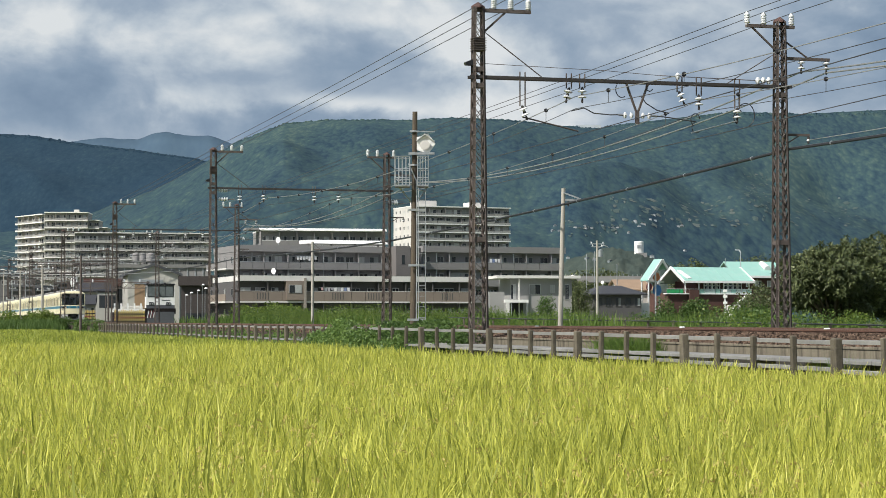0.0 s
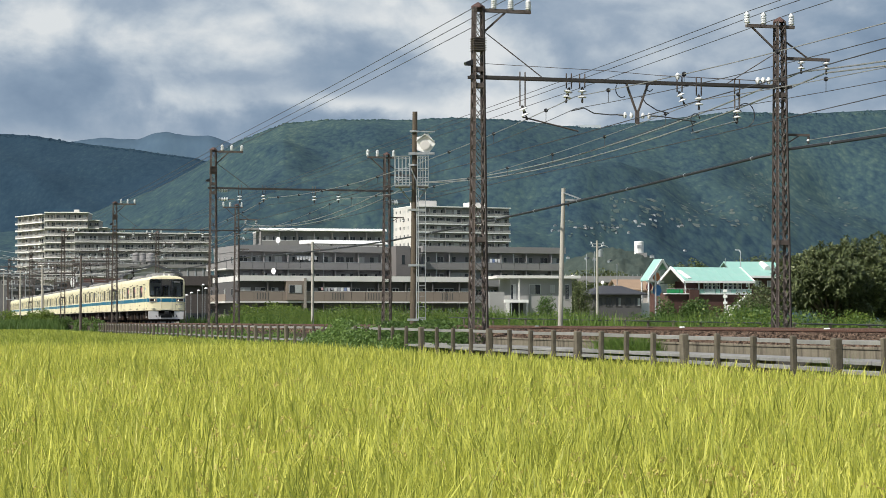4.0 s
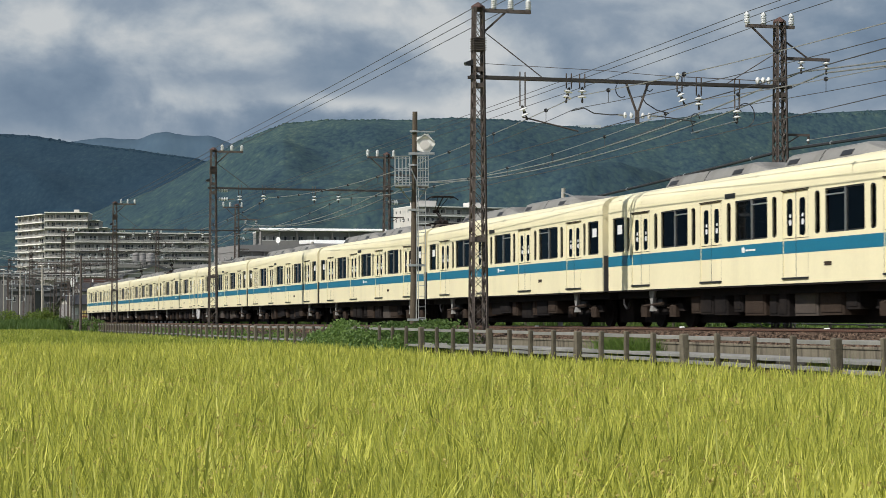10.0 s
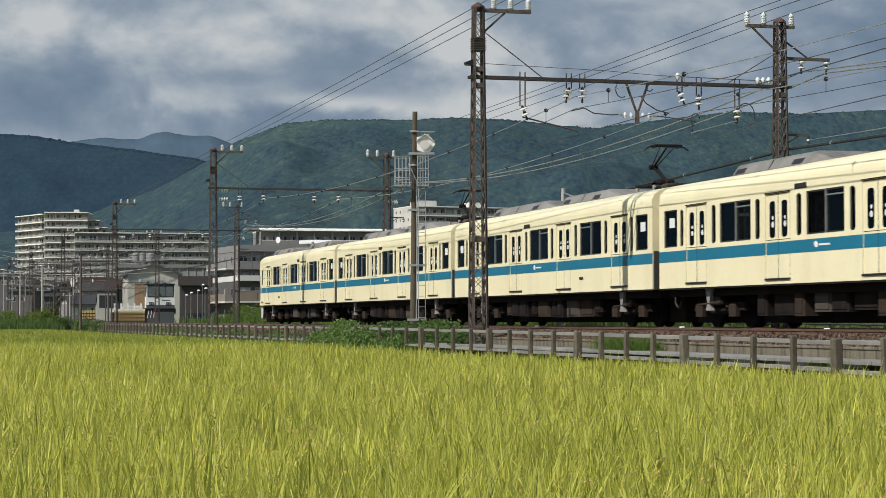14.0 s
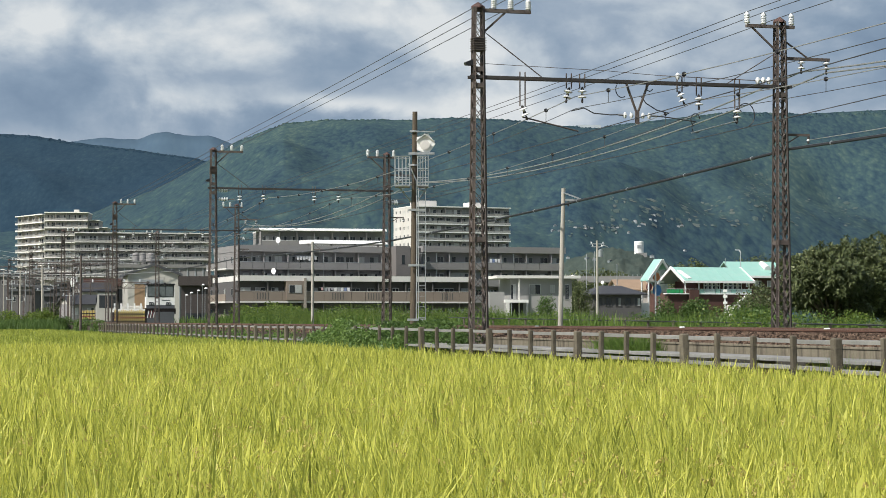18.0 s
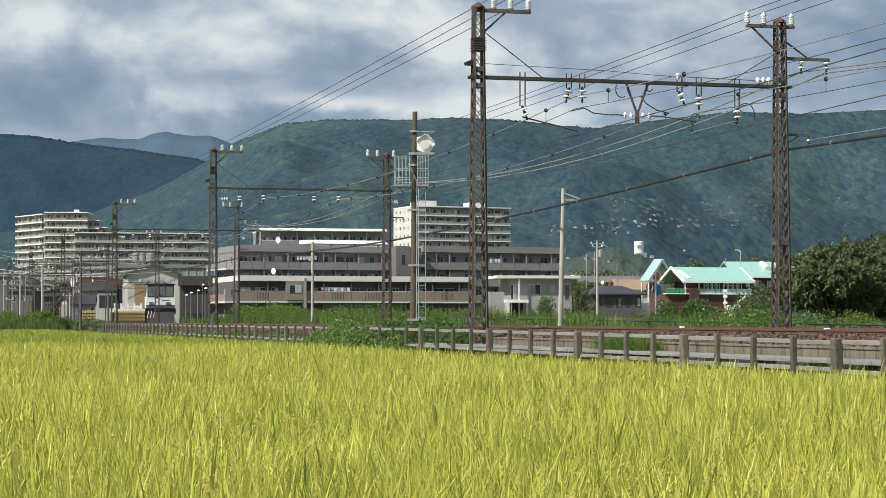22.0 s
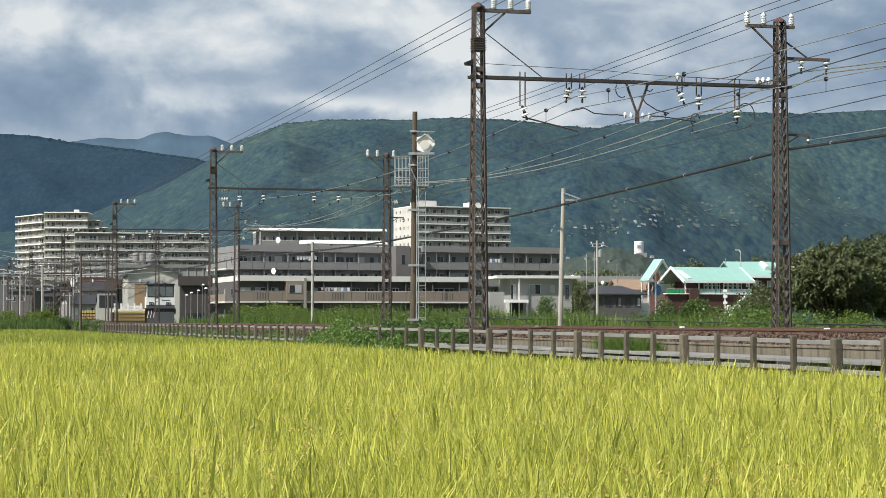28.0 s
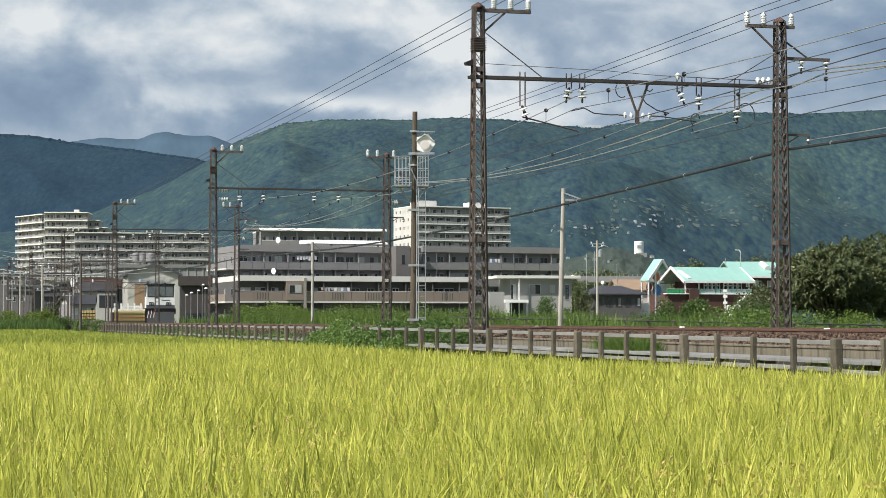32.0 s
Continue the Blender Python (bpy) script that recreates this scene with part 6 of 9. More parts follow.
def flats(name, label, u0, u1, d, z_top, floors, pitch, bays, deep, wall, band, rail_mat, turn=0.0, band_h=0.45, rail_h=1.0, out_by=1.5,
          end_windows=0, seed=1, z0=None, category="apartment building", roof_boxes=(), front=None, roof_h=0.35, side=False, slab=0.22, thin=False, eave=False, pipes=False):
    """A block of flats with continuous balconies along the front."""
    rr = random.Random(seed)
    w = u1 - u0
    b = house(name, label, category, u0, d, turn, z_top - floors * pitch if z0 is None else z0)
    base = b.matrix_basis.translation.z
    H = z_top - base
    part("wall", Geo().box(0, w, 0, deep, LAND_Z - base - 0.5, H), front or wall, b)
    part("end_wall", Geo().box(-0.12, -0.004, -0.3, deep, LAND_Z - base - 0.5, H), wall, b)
    part("roof", Geo().box(-0.2, w + 0.2, -out_by, deep + 0.2, H + 0.35 - roof_h, H + 0.35), band, b, "flat roof with a pale edge")
    step = w / bays
    for k in range(floors):
        z = H + 0.35 - roof_h - (k + 1) * pitch
        if side:
            part("side_balcony", Geo().box(-1.7, -0.13, 1.0, deep - 1, z - 0.12, z + 0.1), WHITE_WALL, b, "sunlit end balcony slab")
            part("side_rail", Geo().box(-1.7, -1.6, 1.0, deep - 1, z + 0.1, z + 1.15), rail_mat, b)
        part("balcony_slab", Geo().box(0, w, -out_by, -0.01, z + 0.1 - slab, z + 0.1), band, b)
        if thin:
            for i in range(bays):
                part("balcony_rail", Geo().box(i * step + 0.08, (i + 1) * step - 0.08, -out_by + 0.02, -out_by + 0.06, z + 0.18, z + 0.02 + rail_h * rr.choice((0.6, 0.75, 0.9))), rail_mat, b)
        else:
            for i in range(bays):
                part("balcony_rail", Geo().box(i * step + 0.03, (i + 1) * step - 0.03, -out_by, -out_by + 0.12, z + 0.1, z + 0.1 + rail_h), rail_mat, b)
        part("handrail", Geo().box(0, w, -out_by - 0.02, -out_by + 0.14, z + 0.1 + rail_h, z + 0.16 + rail_h), band if rail_mat is not band and not thin else GALV, b)
        for i in range(bays):
            x = (i + 0.5) * step + rr.uniform(-0.15, 0.15) * step
            window(b, x, -0.005, z + 0.12, min(2.4, step * rr.choice((0.5, 0.62, 0.72))), min(2.0, pitch - 0.75), FRAME_GREY, 2, rr)
            if pipes and i % 3 == 1:
                part("downpipe", Geo().box(i * step - 0.05, i * step + 0.05, -out_by + 0.2, -out_by + 0.3, z + 0.1, z + pitch - 0.14), GALV, b)
            if i % 2 == 0 and i:
                part("partition", Geo().box(i * step - 0.06, i * step + 0.06, -out_by + 0.13, -0.01, z + 0.1, z + pitch - 0.14), front or wall, b)
        for i in range(end_windows):
            y = (i + 0.7) * deep / (end_windows + 0.4)
            window(b, -0.13, y, z + 0.9, 0.95, 1.15, STEEL_FRAME, 1, rr, "x")
    if eave:
        # slope is made up so that the white roof edge catches the sun
        part("eave_sheet", Geo().extrude([(-out_by - 0.25, H + 0.1), (-out_by + 0.75, H + 0.62), (-out_by + 0.75, H + 0.36), (-out_by - 0.2, H + 0.02)], -0.5, w + 0.5, "yz"), WHITE, b, "white roof edge with an added slope")
    for (x0, x1, y0, y1, h) in roof_boxes:
        part("roof_house", Geo().box(x0, x1, y0, y1, H + 0.35, H + 0.35 + h), wall, b)
    return b


# Long grey block behind the track: two upper wings, one lower wing in front.
T_MAIN = 20.0
flats("apartment_building", "grey four-storey apartment building with long balconies", -33.458, -7.123, 330, 12.18, 3, 2.8, 13, 16, GREY_WALL, GREY_WALL, GREY_WALL, T_MAIN, seed=3, end_windows=3, front=MID_WALL, roof_h=1.05, side=True, z0=LAND_Z, pipes=True)
flats("apartment_building", "grey three-storey apartment wing with recessed balconies", -3.725, 22.032, 342, 12.439, 3, 2.8, 11, 14, GREY_WALL, GREY_WALL, GREY_WALL, T_MAIN, seed=4, front=MID_WALL, roof_h=1.05, z0=LAND_Z, pipes=True)
flats("apartment_building", "lower apartment wing with brown panelled balconies and a white eave", -30.011, 5.667, 296, 6.442, 2, 3.05, 17, 24, DARK_WALL, WHITE_WALL, BROWN_PANEL, 17.0, seed=5, rail_h=1.45, end_windows=4, side=True, roof_h=0.8, z0=LAND_Z)
bay = house("balcony_bay", "tan rendered bay with a large window between balcony stretches", "bay", -30.011, 296, 17.0)
X = lambda p: ((p - 784) / 3580 * 296 + 30.011) / math.cos(radians(17)) * 1.02
ZB = lambda q: level(q, 296) - LAND_Z
part("wall", Geo().box(X(499), X(529), -1.75, 0.2, ZB(531), ZB(497)), BROWN_PANEL, bay)
part("column", Geo().box(X(529), X(533), -1.8, 0.2, 0, ZB(492)), TAN_WALL, bay, "tan rendered column")
part("window", Geo().box(X(503), X(525), -1.79, -1.752, ZB(519), ZB(504)), FRAME_GREY, bay)
for k in range(2):
    part("pane", Geo().box(X(504 + k * 11), X(513 + k * 11.3), -1.82, -1.795, ZB(518), ZB(505)), CURTAIN if k else WIN_GLASS, bay)
for p0 in (450, 578, 640, 770):
    for k in range(5):
        part("panel_slot", Geo().box(X(p0 + k * 4.5), X(p0 + k * 4.5 + 1.2), -1.53, -1.503, ZB(530), ZB(518)), DARK_WALL, bay)
# the tower stands in shade, which is put into this dark grey
STAIR_WALL = material("shaded_plaster_wall", (0.15, 0.14, 0.135), 0.85, 0.0, 0.1, 0.3, 4.0, 0.05)
st = house("stair_tower", "plastered stair tower in shade between apartment wings", "stair tower", -8.165, 336, T_MAIN)
part("wall", Geo().box(0, 2.481, -1.2, 12, -0.5, 13.717), STAIR_WALL, st)
part("slit_window", Geo().box(1.0, 1.5, -1.24, -1.19, 10.714, 12.216), WIN_GLASS, st)
part("dark_recess", Geo().box(2.481 + 0.01, 4.775, 0, 12, -0.5, 13.53), DARK_WALL, st)
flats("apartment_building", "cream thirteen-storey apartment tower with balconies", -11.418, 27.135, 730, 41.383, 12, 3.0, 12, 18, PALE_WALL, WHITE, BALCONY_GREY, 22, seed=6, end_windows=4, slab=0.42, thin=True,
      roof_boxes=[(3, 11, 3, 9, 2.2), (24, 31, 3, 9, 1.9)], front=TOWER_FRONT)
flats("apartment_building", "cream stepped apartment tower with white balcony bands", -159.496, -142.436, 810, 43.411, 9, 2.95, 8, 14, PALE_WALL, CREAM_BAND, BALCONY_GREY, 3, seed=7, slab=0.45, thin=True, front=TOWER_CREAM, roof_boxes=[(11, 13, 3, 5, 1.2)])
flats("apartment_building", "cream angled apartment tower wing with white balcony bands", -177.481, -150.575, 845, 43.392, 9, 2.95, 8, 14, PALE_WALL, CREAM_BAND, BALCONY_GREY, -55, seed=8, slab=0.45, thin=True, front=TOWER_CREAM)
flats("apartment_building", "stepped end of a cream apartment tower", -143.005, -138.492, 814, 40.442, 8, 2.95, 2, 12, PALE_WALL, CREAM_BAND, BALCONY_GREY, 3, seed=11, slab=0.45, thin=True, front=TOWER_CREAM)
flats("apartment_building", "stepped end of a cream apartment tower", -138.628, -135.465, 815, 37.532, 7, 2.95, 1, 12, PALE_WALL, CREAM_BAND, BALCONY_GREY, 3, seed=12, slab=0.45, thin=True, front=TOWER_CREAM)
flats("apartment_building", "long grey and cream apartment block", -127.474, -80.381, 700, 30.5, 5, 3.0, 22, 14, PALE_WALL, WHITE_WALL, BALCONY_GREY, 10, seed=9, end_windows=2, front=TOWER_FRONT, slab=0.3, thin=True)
flats("apartment_building", "grey apartment block with a white roof edge", -38.672, -12.317, 430, 19.28, 4, 3.2, 14, 14, GREY_WALL, WHITE, GREY_WALL, 12, seed=10, roof_boxes=[(-3, 2, 2, 8, 0.4)], eave=True)


# ---- sheds, houses and yard ----
SHED_WALL = material("off_white_metal_siding", (0.50, 0.49, 0.445), 0.6, 0.1, 0.08, 0.5, 5.0, 0.05, dirt=(0.35, 0.3, 0.25), dirt_amount=0.35, dirt_scale=0.7, streak=1)
SLATE = material("dark_grey_roof_sheet", (0.07, 0.075, 0.08), 0.6, 0.1, 0.2, 0.6, 6.0, 0.1)
TAN_DOOR = material("tan_shutter", (0.33, 0.22, 0.13), 0.7, 0.0, 0.12, 1.0, 8.0, 0.05)
TEAL = material("pale_teal_sheet_roof", (0.31, 0.545, 0.475), 0.5, 0.1, 0.08, 0.4, 6.0, 0.05, dirt=(0.38, 0.53, 0.47), dirt_amount=0.5, dirt_scale=0.8)
BRICK_RED = material("red_brown_brick_cladding", (0.085, 0.042, 0.034), 0.85, 0.0, 0.25, 1.5, 12.0, 0.2)
TILE_BLACK = material("charcoal_roof_tiles", (0.045, 0.045, 0.05), 0.55, 0.0, 0.2, 1.0, 8.0, 0.2)
TILE_TAN = material("tan_roof_tiles", (0.30, 0.21, 0.14), 0.7, 0.0, 0.15, 1.0, 8.0, 0.2)
ORANGE = material("orange_paint", (0.50, 0.17, 0.05), 0.5, 0.0, 0.1, 1.0, 10.0, 0.02)
YELLOW = material("yellow_paint", (0.55, 0.42, 0.12), 0.5, 0.0, 0.1, 1.0, 10.0, 0.02)
SKY_BLUE = material("blue_panel_paint", (0.06, 0.19, 0.42), 0.5, 0.0, 0.1, 1.0, 10.0, 0.02)
GREEN_PAINT = material("bright_green_panel", (0.03, 0.36, 0.12), 0.5, 0.0, 0.1, 1.0, 10.0, 0.02)
PALE_GLASS = material("frosted_balustrade", (0.45, 0.56, 0.54), 0.3, 0.0, 0.1, 1.0, 10.0, 0.0)
# white render darkened to grey: the front's shade is in the colour
HOUSE_FRONT = material("shade_darkened_render", (0.31, 0.308, 0.30), 0.8, 0.0, 0.08, 0.4, 6.0, 0.05)
NAVY = material("slate_vehicle_paint", (0.085, 0.09, 0.10), 0.45, 0.0, 0.1, 1.0, 10.0, 0.02)


def gable_roof(parent, x0, x1, y0, y1, z_eave, z_ridge, mat, along="x", over=0.4, thick=0.16, name="roof", ribs=0):
    """Two roof slopes with thickness; the ridge runs along x or y."""
    out = None
    if along == "x":
        m = (y0 + y1) / 2
        for ya in (y0 - over, y1 + over):
            g = Geo()
            k = (ya - m) / ((y0 if ya < m else y1) - m)
            ze = z_ridge - (z_ridge - z_eave) * k
            a, b = x0 - over, x1 + over
            g.extrude([(ya, ze), (m, z_ridge), (m, z_ridge + thick), (ya, ze + thick)], a, b, "yz")
            ob = part(name, g, mat, parent)
            out = out or ob
            for i in range(ribs):
                x = a + (b - a) * (i + 0.5) / ribs
                part("seam", Geo().strut((x, ya, ze + thick + 0.02), (x, m, z_ridge + thick + 0.02), 0.03), mat, ob)
    else:
        m = (x0 + x1) / 2
        for xa in (x0 - over, x1 + over):
            g = Geo()
            k = (xa - m) / ((x0 if xa < m else x1) - m)
            ze = z_ridge - (z_ridge - z_eave) * k
            g.extrude([(xa, ze), (m, z_ridge), (m, z_ridge + thick), (xa, ze + thick)], y0 - over, y1 + over, "xz")
            ob = part(name, g, mat, parent)
            out = out or ob
    return out


# Workshop shed with a gabled front.
d = 310.0
sh = house("workshop_shed", "off-white metal workshop shed with a grey gabled roof and tan shutter", "shed", -48.314, d, 12)
w = 7.838
ze, zr = 8.342, 9.727
part("front_wall", Geo().extrude([(0, 0), (w, 0), (w, ze), (w / 2, zr), (0, ze)], 0, 0.2), SHED_WALL, sh)
part("side_wall", Geo().box(0, 0.2, 0.2, 15, 0, ze), SHED_WALL, sh)
part("side_wall", Geo().box(w - 0.2, w, 0.2, 15, 0, ze), SHED_WALL, sh)
gable_roof(sh, 0, w, 0, 15, ze, zr, SLATE, "y", 0.5, 0.4)
part("door_header", Geo().box(0.866, 5.368, -0.12, -0.01, 6.956, 7.649), GALV, sh)
part("shutter", Geo().box(1.039, 5.195, -0.06, -0.01, 0, 6.956), TAN_DOOR, sh, "tan roller shutter")
for i in range(9):
    part("siding_rib", Geo().box(i * w / 9 + 0.3, i * w / 9 + 0.36, -0.03, -0.005, 7.699, ze - 0.1), SHED_WALL, sh)
part("outlet", Geo().box(-0.35, -0.01, 3, 4, ze - 1.6, ze - 1.1), WHITE, sh)

# Dark sheds and platform roofs beside it.
SHED_BROWN = material("brown_fascia_and_shade", (0.05, 0.042, 0.04), 0.8, 0.0, 0.25, 0.5, 6.0, 0.1)
for (p0, p1, dd, yt, deep, mat, lab) in ((318, 372, 262, 489, 10, SHED_BROWN, "low dark brown shed"), (150, 212, 335, 493, 12, BRICK_RED, "long dark red canopy roof")):
    b = house("shed", lab, "shed", 0, dd, 6)
    b.matrix_basis.translation = ahead(across(p0, dd), dd, LAND_Z)
    w = (p1 - p0) / 3580 * dd
    h = level(yt, dd) - LAND_Z
    # dark wall stands for the dim space under the canopy roof
    part("wall", Geo().box(0.2, w - 0.2, 0.4, deep, 0, h - 0.9), SHED_BROWN, b)
    part("roof", Geo().box(-0.2, w + 0.2, -0.2, deep, h - 1.2, h), mat, b)
    for i in range(4):
        part("window", Geo().box(0.8 + i * w / 4.4, 0.8 + i * w / 4.4 + 1.1, 0.34, 0.4, 1.2, 2.3), WIN_GLASS, b)
# Two small pitched houses behind the barriers.
for p0, p1, dd, qe, qr, wm, lab in ((146, 196, 330, 515, 500, SHED_WALL, "pale plastered house with a dark pitched roof"), (126, 172, 312, 538, 523, MID_WALL, "low dark house with a sloping slate roof")):
    b = house("small_house", lab, "house", across(p0, dd), dd, 25)
    w = (p1 - p0) / 3580 * dd / 0.9
    ze, zr = level(qe, dd) + 1.15, level(qr, dd) + 1.15
    part("wall", Geo().box(0, w, 0, 7, 0, ze), wm, b)
    part("gable_wall", Geo().extrude([(0, ze), (7, ze), (3.5, zr)], 0, 0.2, "yz"), SHED_WALL, b)
    gable_roof(b, 0, w, 0, 7, ze, zr, TILE_BLACK, "x", 0.5)
    for i in range(2):
        window(b, 1.2 + i * 1.9, -0.004, ze - 1.7, 1.1, 1.1, STEEL_FRAME, 2, random)
# Long grey parapet building with vents behind the shed.
b = house("depot_building", "long grey depot building with a pale roof edge and railings", "depot building", -67.921, 420, 6)
w = 19.463
part("wall", Geo().box(0, w, 0, 14, 0, 12.36), GREY_WALL, b)
part("roof_edge", Geo().box(-0.3, w + 0.3, -0.4, 14.4, 12.36, 13.064), RAIL_CONC, b)
for i in range(12):
    part("panel_rib", Geo().box(i * w / 12, i * w / 12 + 0.25, -0.15, 0, 0.5, 12.243), GALV, b)
for px, r in ((3.7, 0.75), (5.1, 0.8), (6.7, 0.98)):
    part("roof_vent", Geo().lathe((px + 0.2, 5, 13.064), [(r * 0.6, 0), (r * 0.6, 0.6), (r, 0.75), (r, 2.3), (r * 0.9, 2.45), (r * 0.2, 2.6)], 14), MID_WALL, b, "grey metal roof ventilator", smooth=False)

# Station sheds and low town roofs at the far end of the line.
rt = random.Random(31)
TOWN_GREY = material("sooty_grey_wall", (0.10, 0.10, 0.103), 0.85, 0.0, 0.15, 0.4, 5.0, 0.05, dirt=(0.06, 0.058, 0.056), dirt_amount=0.5, dirt_scale=0.5)
for i, (a0, a1, q, dd, mat) in enumerate(((14, 60, 512, 470, DARK_WALL), (20, 75, 505, 520, TOWN_GREY), (60, 118, 508, 480, DARK_WALL), (100, 150, 500, 540, TOWN_GREY), (-28, 60, 487, 600, TOWN_GREY), (108, 140, 518, 330, DARK_WALL), (2, 24, 484, 640, TOWN_GREY), (78, 112, 520, 360, SLATE))):
    b = house("town_building", "low grey station building with a flat dark roof", "building", across(a0, dd), dd, rt.uniform(-8, 14))
    w, h = (a1 - a0) / 3580 * dd, level(q, dd) - LAND_Z
    part("wall", Geo().box(0, w, 0, 8, 0, h - 0.5), mat, b)
    part("roof", Geo().box(-0.4, w + 0.4, -0.6, 8.4, h - 0.5, h), SLATE, b)
    for k in range(int(w / 2.4)):
        window(b, 1.3 + k * 2.4, -0.004, max(0.4, h - 2.9), 1.4, 1.3, STEEL_FRAME, 2, rt)

# Rail maintenance vehicle on the siding.
d = 222.0
mv = house("maintenance_vehicle", "white and slate grey rail maintenance vehicle with a boxy cab", "rail vehicle", -32.553, d, 12, z=-0.5)
w = 3.1
zb = 0.5 + 0.165
part("cab_body", Geo().extrude([(0, zb + 1.426), (w, zb + 1.426), (w, zb + 2.418), (w - 0.05, zb + 3.968), (0.12, zb + 3.968), (0, zb + 2.418)], 0, 2.6), WHITE, mv, "white painted cab")
part("cab_roof", Geo().box(-0.04, w + 0.04, -0.12, 2.7, zb + 3.93, zb + 4.1, 0.05), BLACK, mv, "dark cab roof")
for i in range(5):
    part("roof_lamp", Geo().box(0.35 + i * 0.52, 0.6 + i * 0.52, -0.1, 0.08, zb + 4.1, zb + 4.2, 0.02), BLACK if i % 2 else STEEL_FRAME, mv)
VEHICLE_GLASS = material("grey_vehicle_glass", (0.13, 0.15, 0.15), 0.12, 0.0, 0.25, 1.0, 4.0, 0.0)
part("screen_surround", Geo().box(0.12, w - 0.1, -0.02, -0.004, zb + 2.6, zb + 3.9), BLACK, mv)
for i, (x0, x1) in enumerate(((0.22, 1.0), (1.08, 2.02), (2.1, w - 0.2))):
    part("windscreen", Geo().box(x0, x1, -0.04, -0.022, zb + 2.68, zb + 3.8), VEHICLE_GLASS, mv, "grey windscreen pane")
part("wiper", Geo().strut((1.6, -0.06, zb + 2.7), (1.25, -0.06, zb + 3.4), 0.04), BLACK, mv)
part("side_window", Geo().extrude([(0.35, zb + 2.6), (1.5, zb + 2.6), (1.5, zb + 3.8), (0.45, zb + 3.8)], -0.03, 0.05, "yz"), VEHICLE_GLASS, mv)
part("front_lettering", Geo().box(1.7, 2.6, -0.02, -0.004, zb + 2.22, zb + 2.32), NAVY, mv)
part("nose_band", Geo().box(0, w, -0.06, -0.005, zb + 1.302, zb + 1.736), NAVY, mv, "slate grey lower band")
for x in (0.3, 2.15):
    lb = part("lamp_cluster", Geo().box(x, x + 0.5, -0.08, -0.01, zb + 1.674, zb + 2.046, 0.02), BLACK, mv)
    for q in (0.12, 0.36):
        part("lamp", Geo().lathe((x + q, -0.1, zb + 1.86), [(0.08, 0), (0.08, 0.02)], 10, "y"), STEEL_FRAME, lb)
part("chassis", Geo().box(-0.1, w + 0.1, -0.3, 9, zb + 0.744, zb + 1.364), UNDER, mv)
part("deck_frame", Geo().box(-3.5, -0.1, 0.5, 7.8, 0.35, zb + 0.93), UNDER, mv)
part("undercarriage", Geo().box(0.15, w - 0.15, 0.1, 8.5, 0.12, zb + 0.744), UNDER, mv)
part("buffer_beam", Geo().box(0.05, w - 0.05, -0.32, -0.1, 0.3, zb + 0.992), NAVY, mv)
part("deck", Geo().box(-3.5, -0.05, 0.4, 8, zb + 0.992, zb + 1.302), WHITE, mv, "white flat deck")
for i in range(5):
    part("deck_post", Geo().box(-3.5 + i * 0.72, -3.32 + i * 0.72, 0.4, 0.6, zb + 1.24, zb + 1.922), WHITE, mv)
part("deck_crane", Geo().box(-2.6, -0.3, 1.2, 2.6, zb + 1.24, zb + 1.674, 0.1), SHED_WALL, mv)
for i in range(5):
    part("warning_stripe", Geo().strut((0.1 + i * 0.16, -0.34, zb + 0.31), (0.28 + i * 0.16, -0.34, zb + 1.116), 0.07, 0.02), SEAT_RED if i % 2 else WHITE, mv)
for x in (0.4, 2.1):
    part("wheel", Geo().lathe((x, 1.0, 0.42), [(0.42, -0.07), (0.42, 0.07)], 16, "x"), UNDER, mv)
mv2 = house("maintenance_vehicle", "pale grey motor trolley with a dark window", "rail vehicle", -46.57, 272, 12, z=-0.5)
part("cab_body", Geo().extrude([(0, 0.6), (2.9, 0.6), (2.9, 2.8), (2.7, 4.475), (0.3, 4.475), (0, 2.8)], 0, 3), SHED_WALL, mv2, "off-white painted cab")
part("cab_roof", Geo().box(0.1, 2.9, -0.1, 3.1, 4.475, 4.703), BLACK, mv2)
for x in (0.35, 1.5):
    part("window", Geo().box(x, x + 1.05, -0.03, -0.004, 2.4, 4.1), WIN_GLASS, mv2)
part("side_window", Geo().box(-0.02, 0.1, 0.4, 2.4, 2.6, 3.9), WIN_GLASS, mv2)
part("chassis", Geo().box(-0.1, 2.5, -0.2, 5, 0.25, 0.6), UNDER, mv2)

CREAM_PAINT = material("faded_cream_paint", (0.52, 0.42, 0.2), 0.6, 0.0, 0.12, 1.0, 8.0, 0.02)
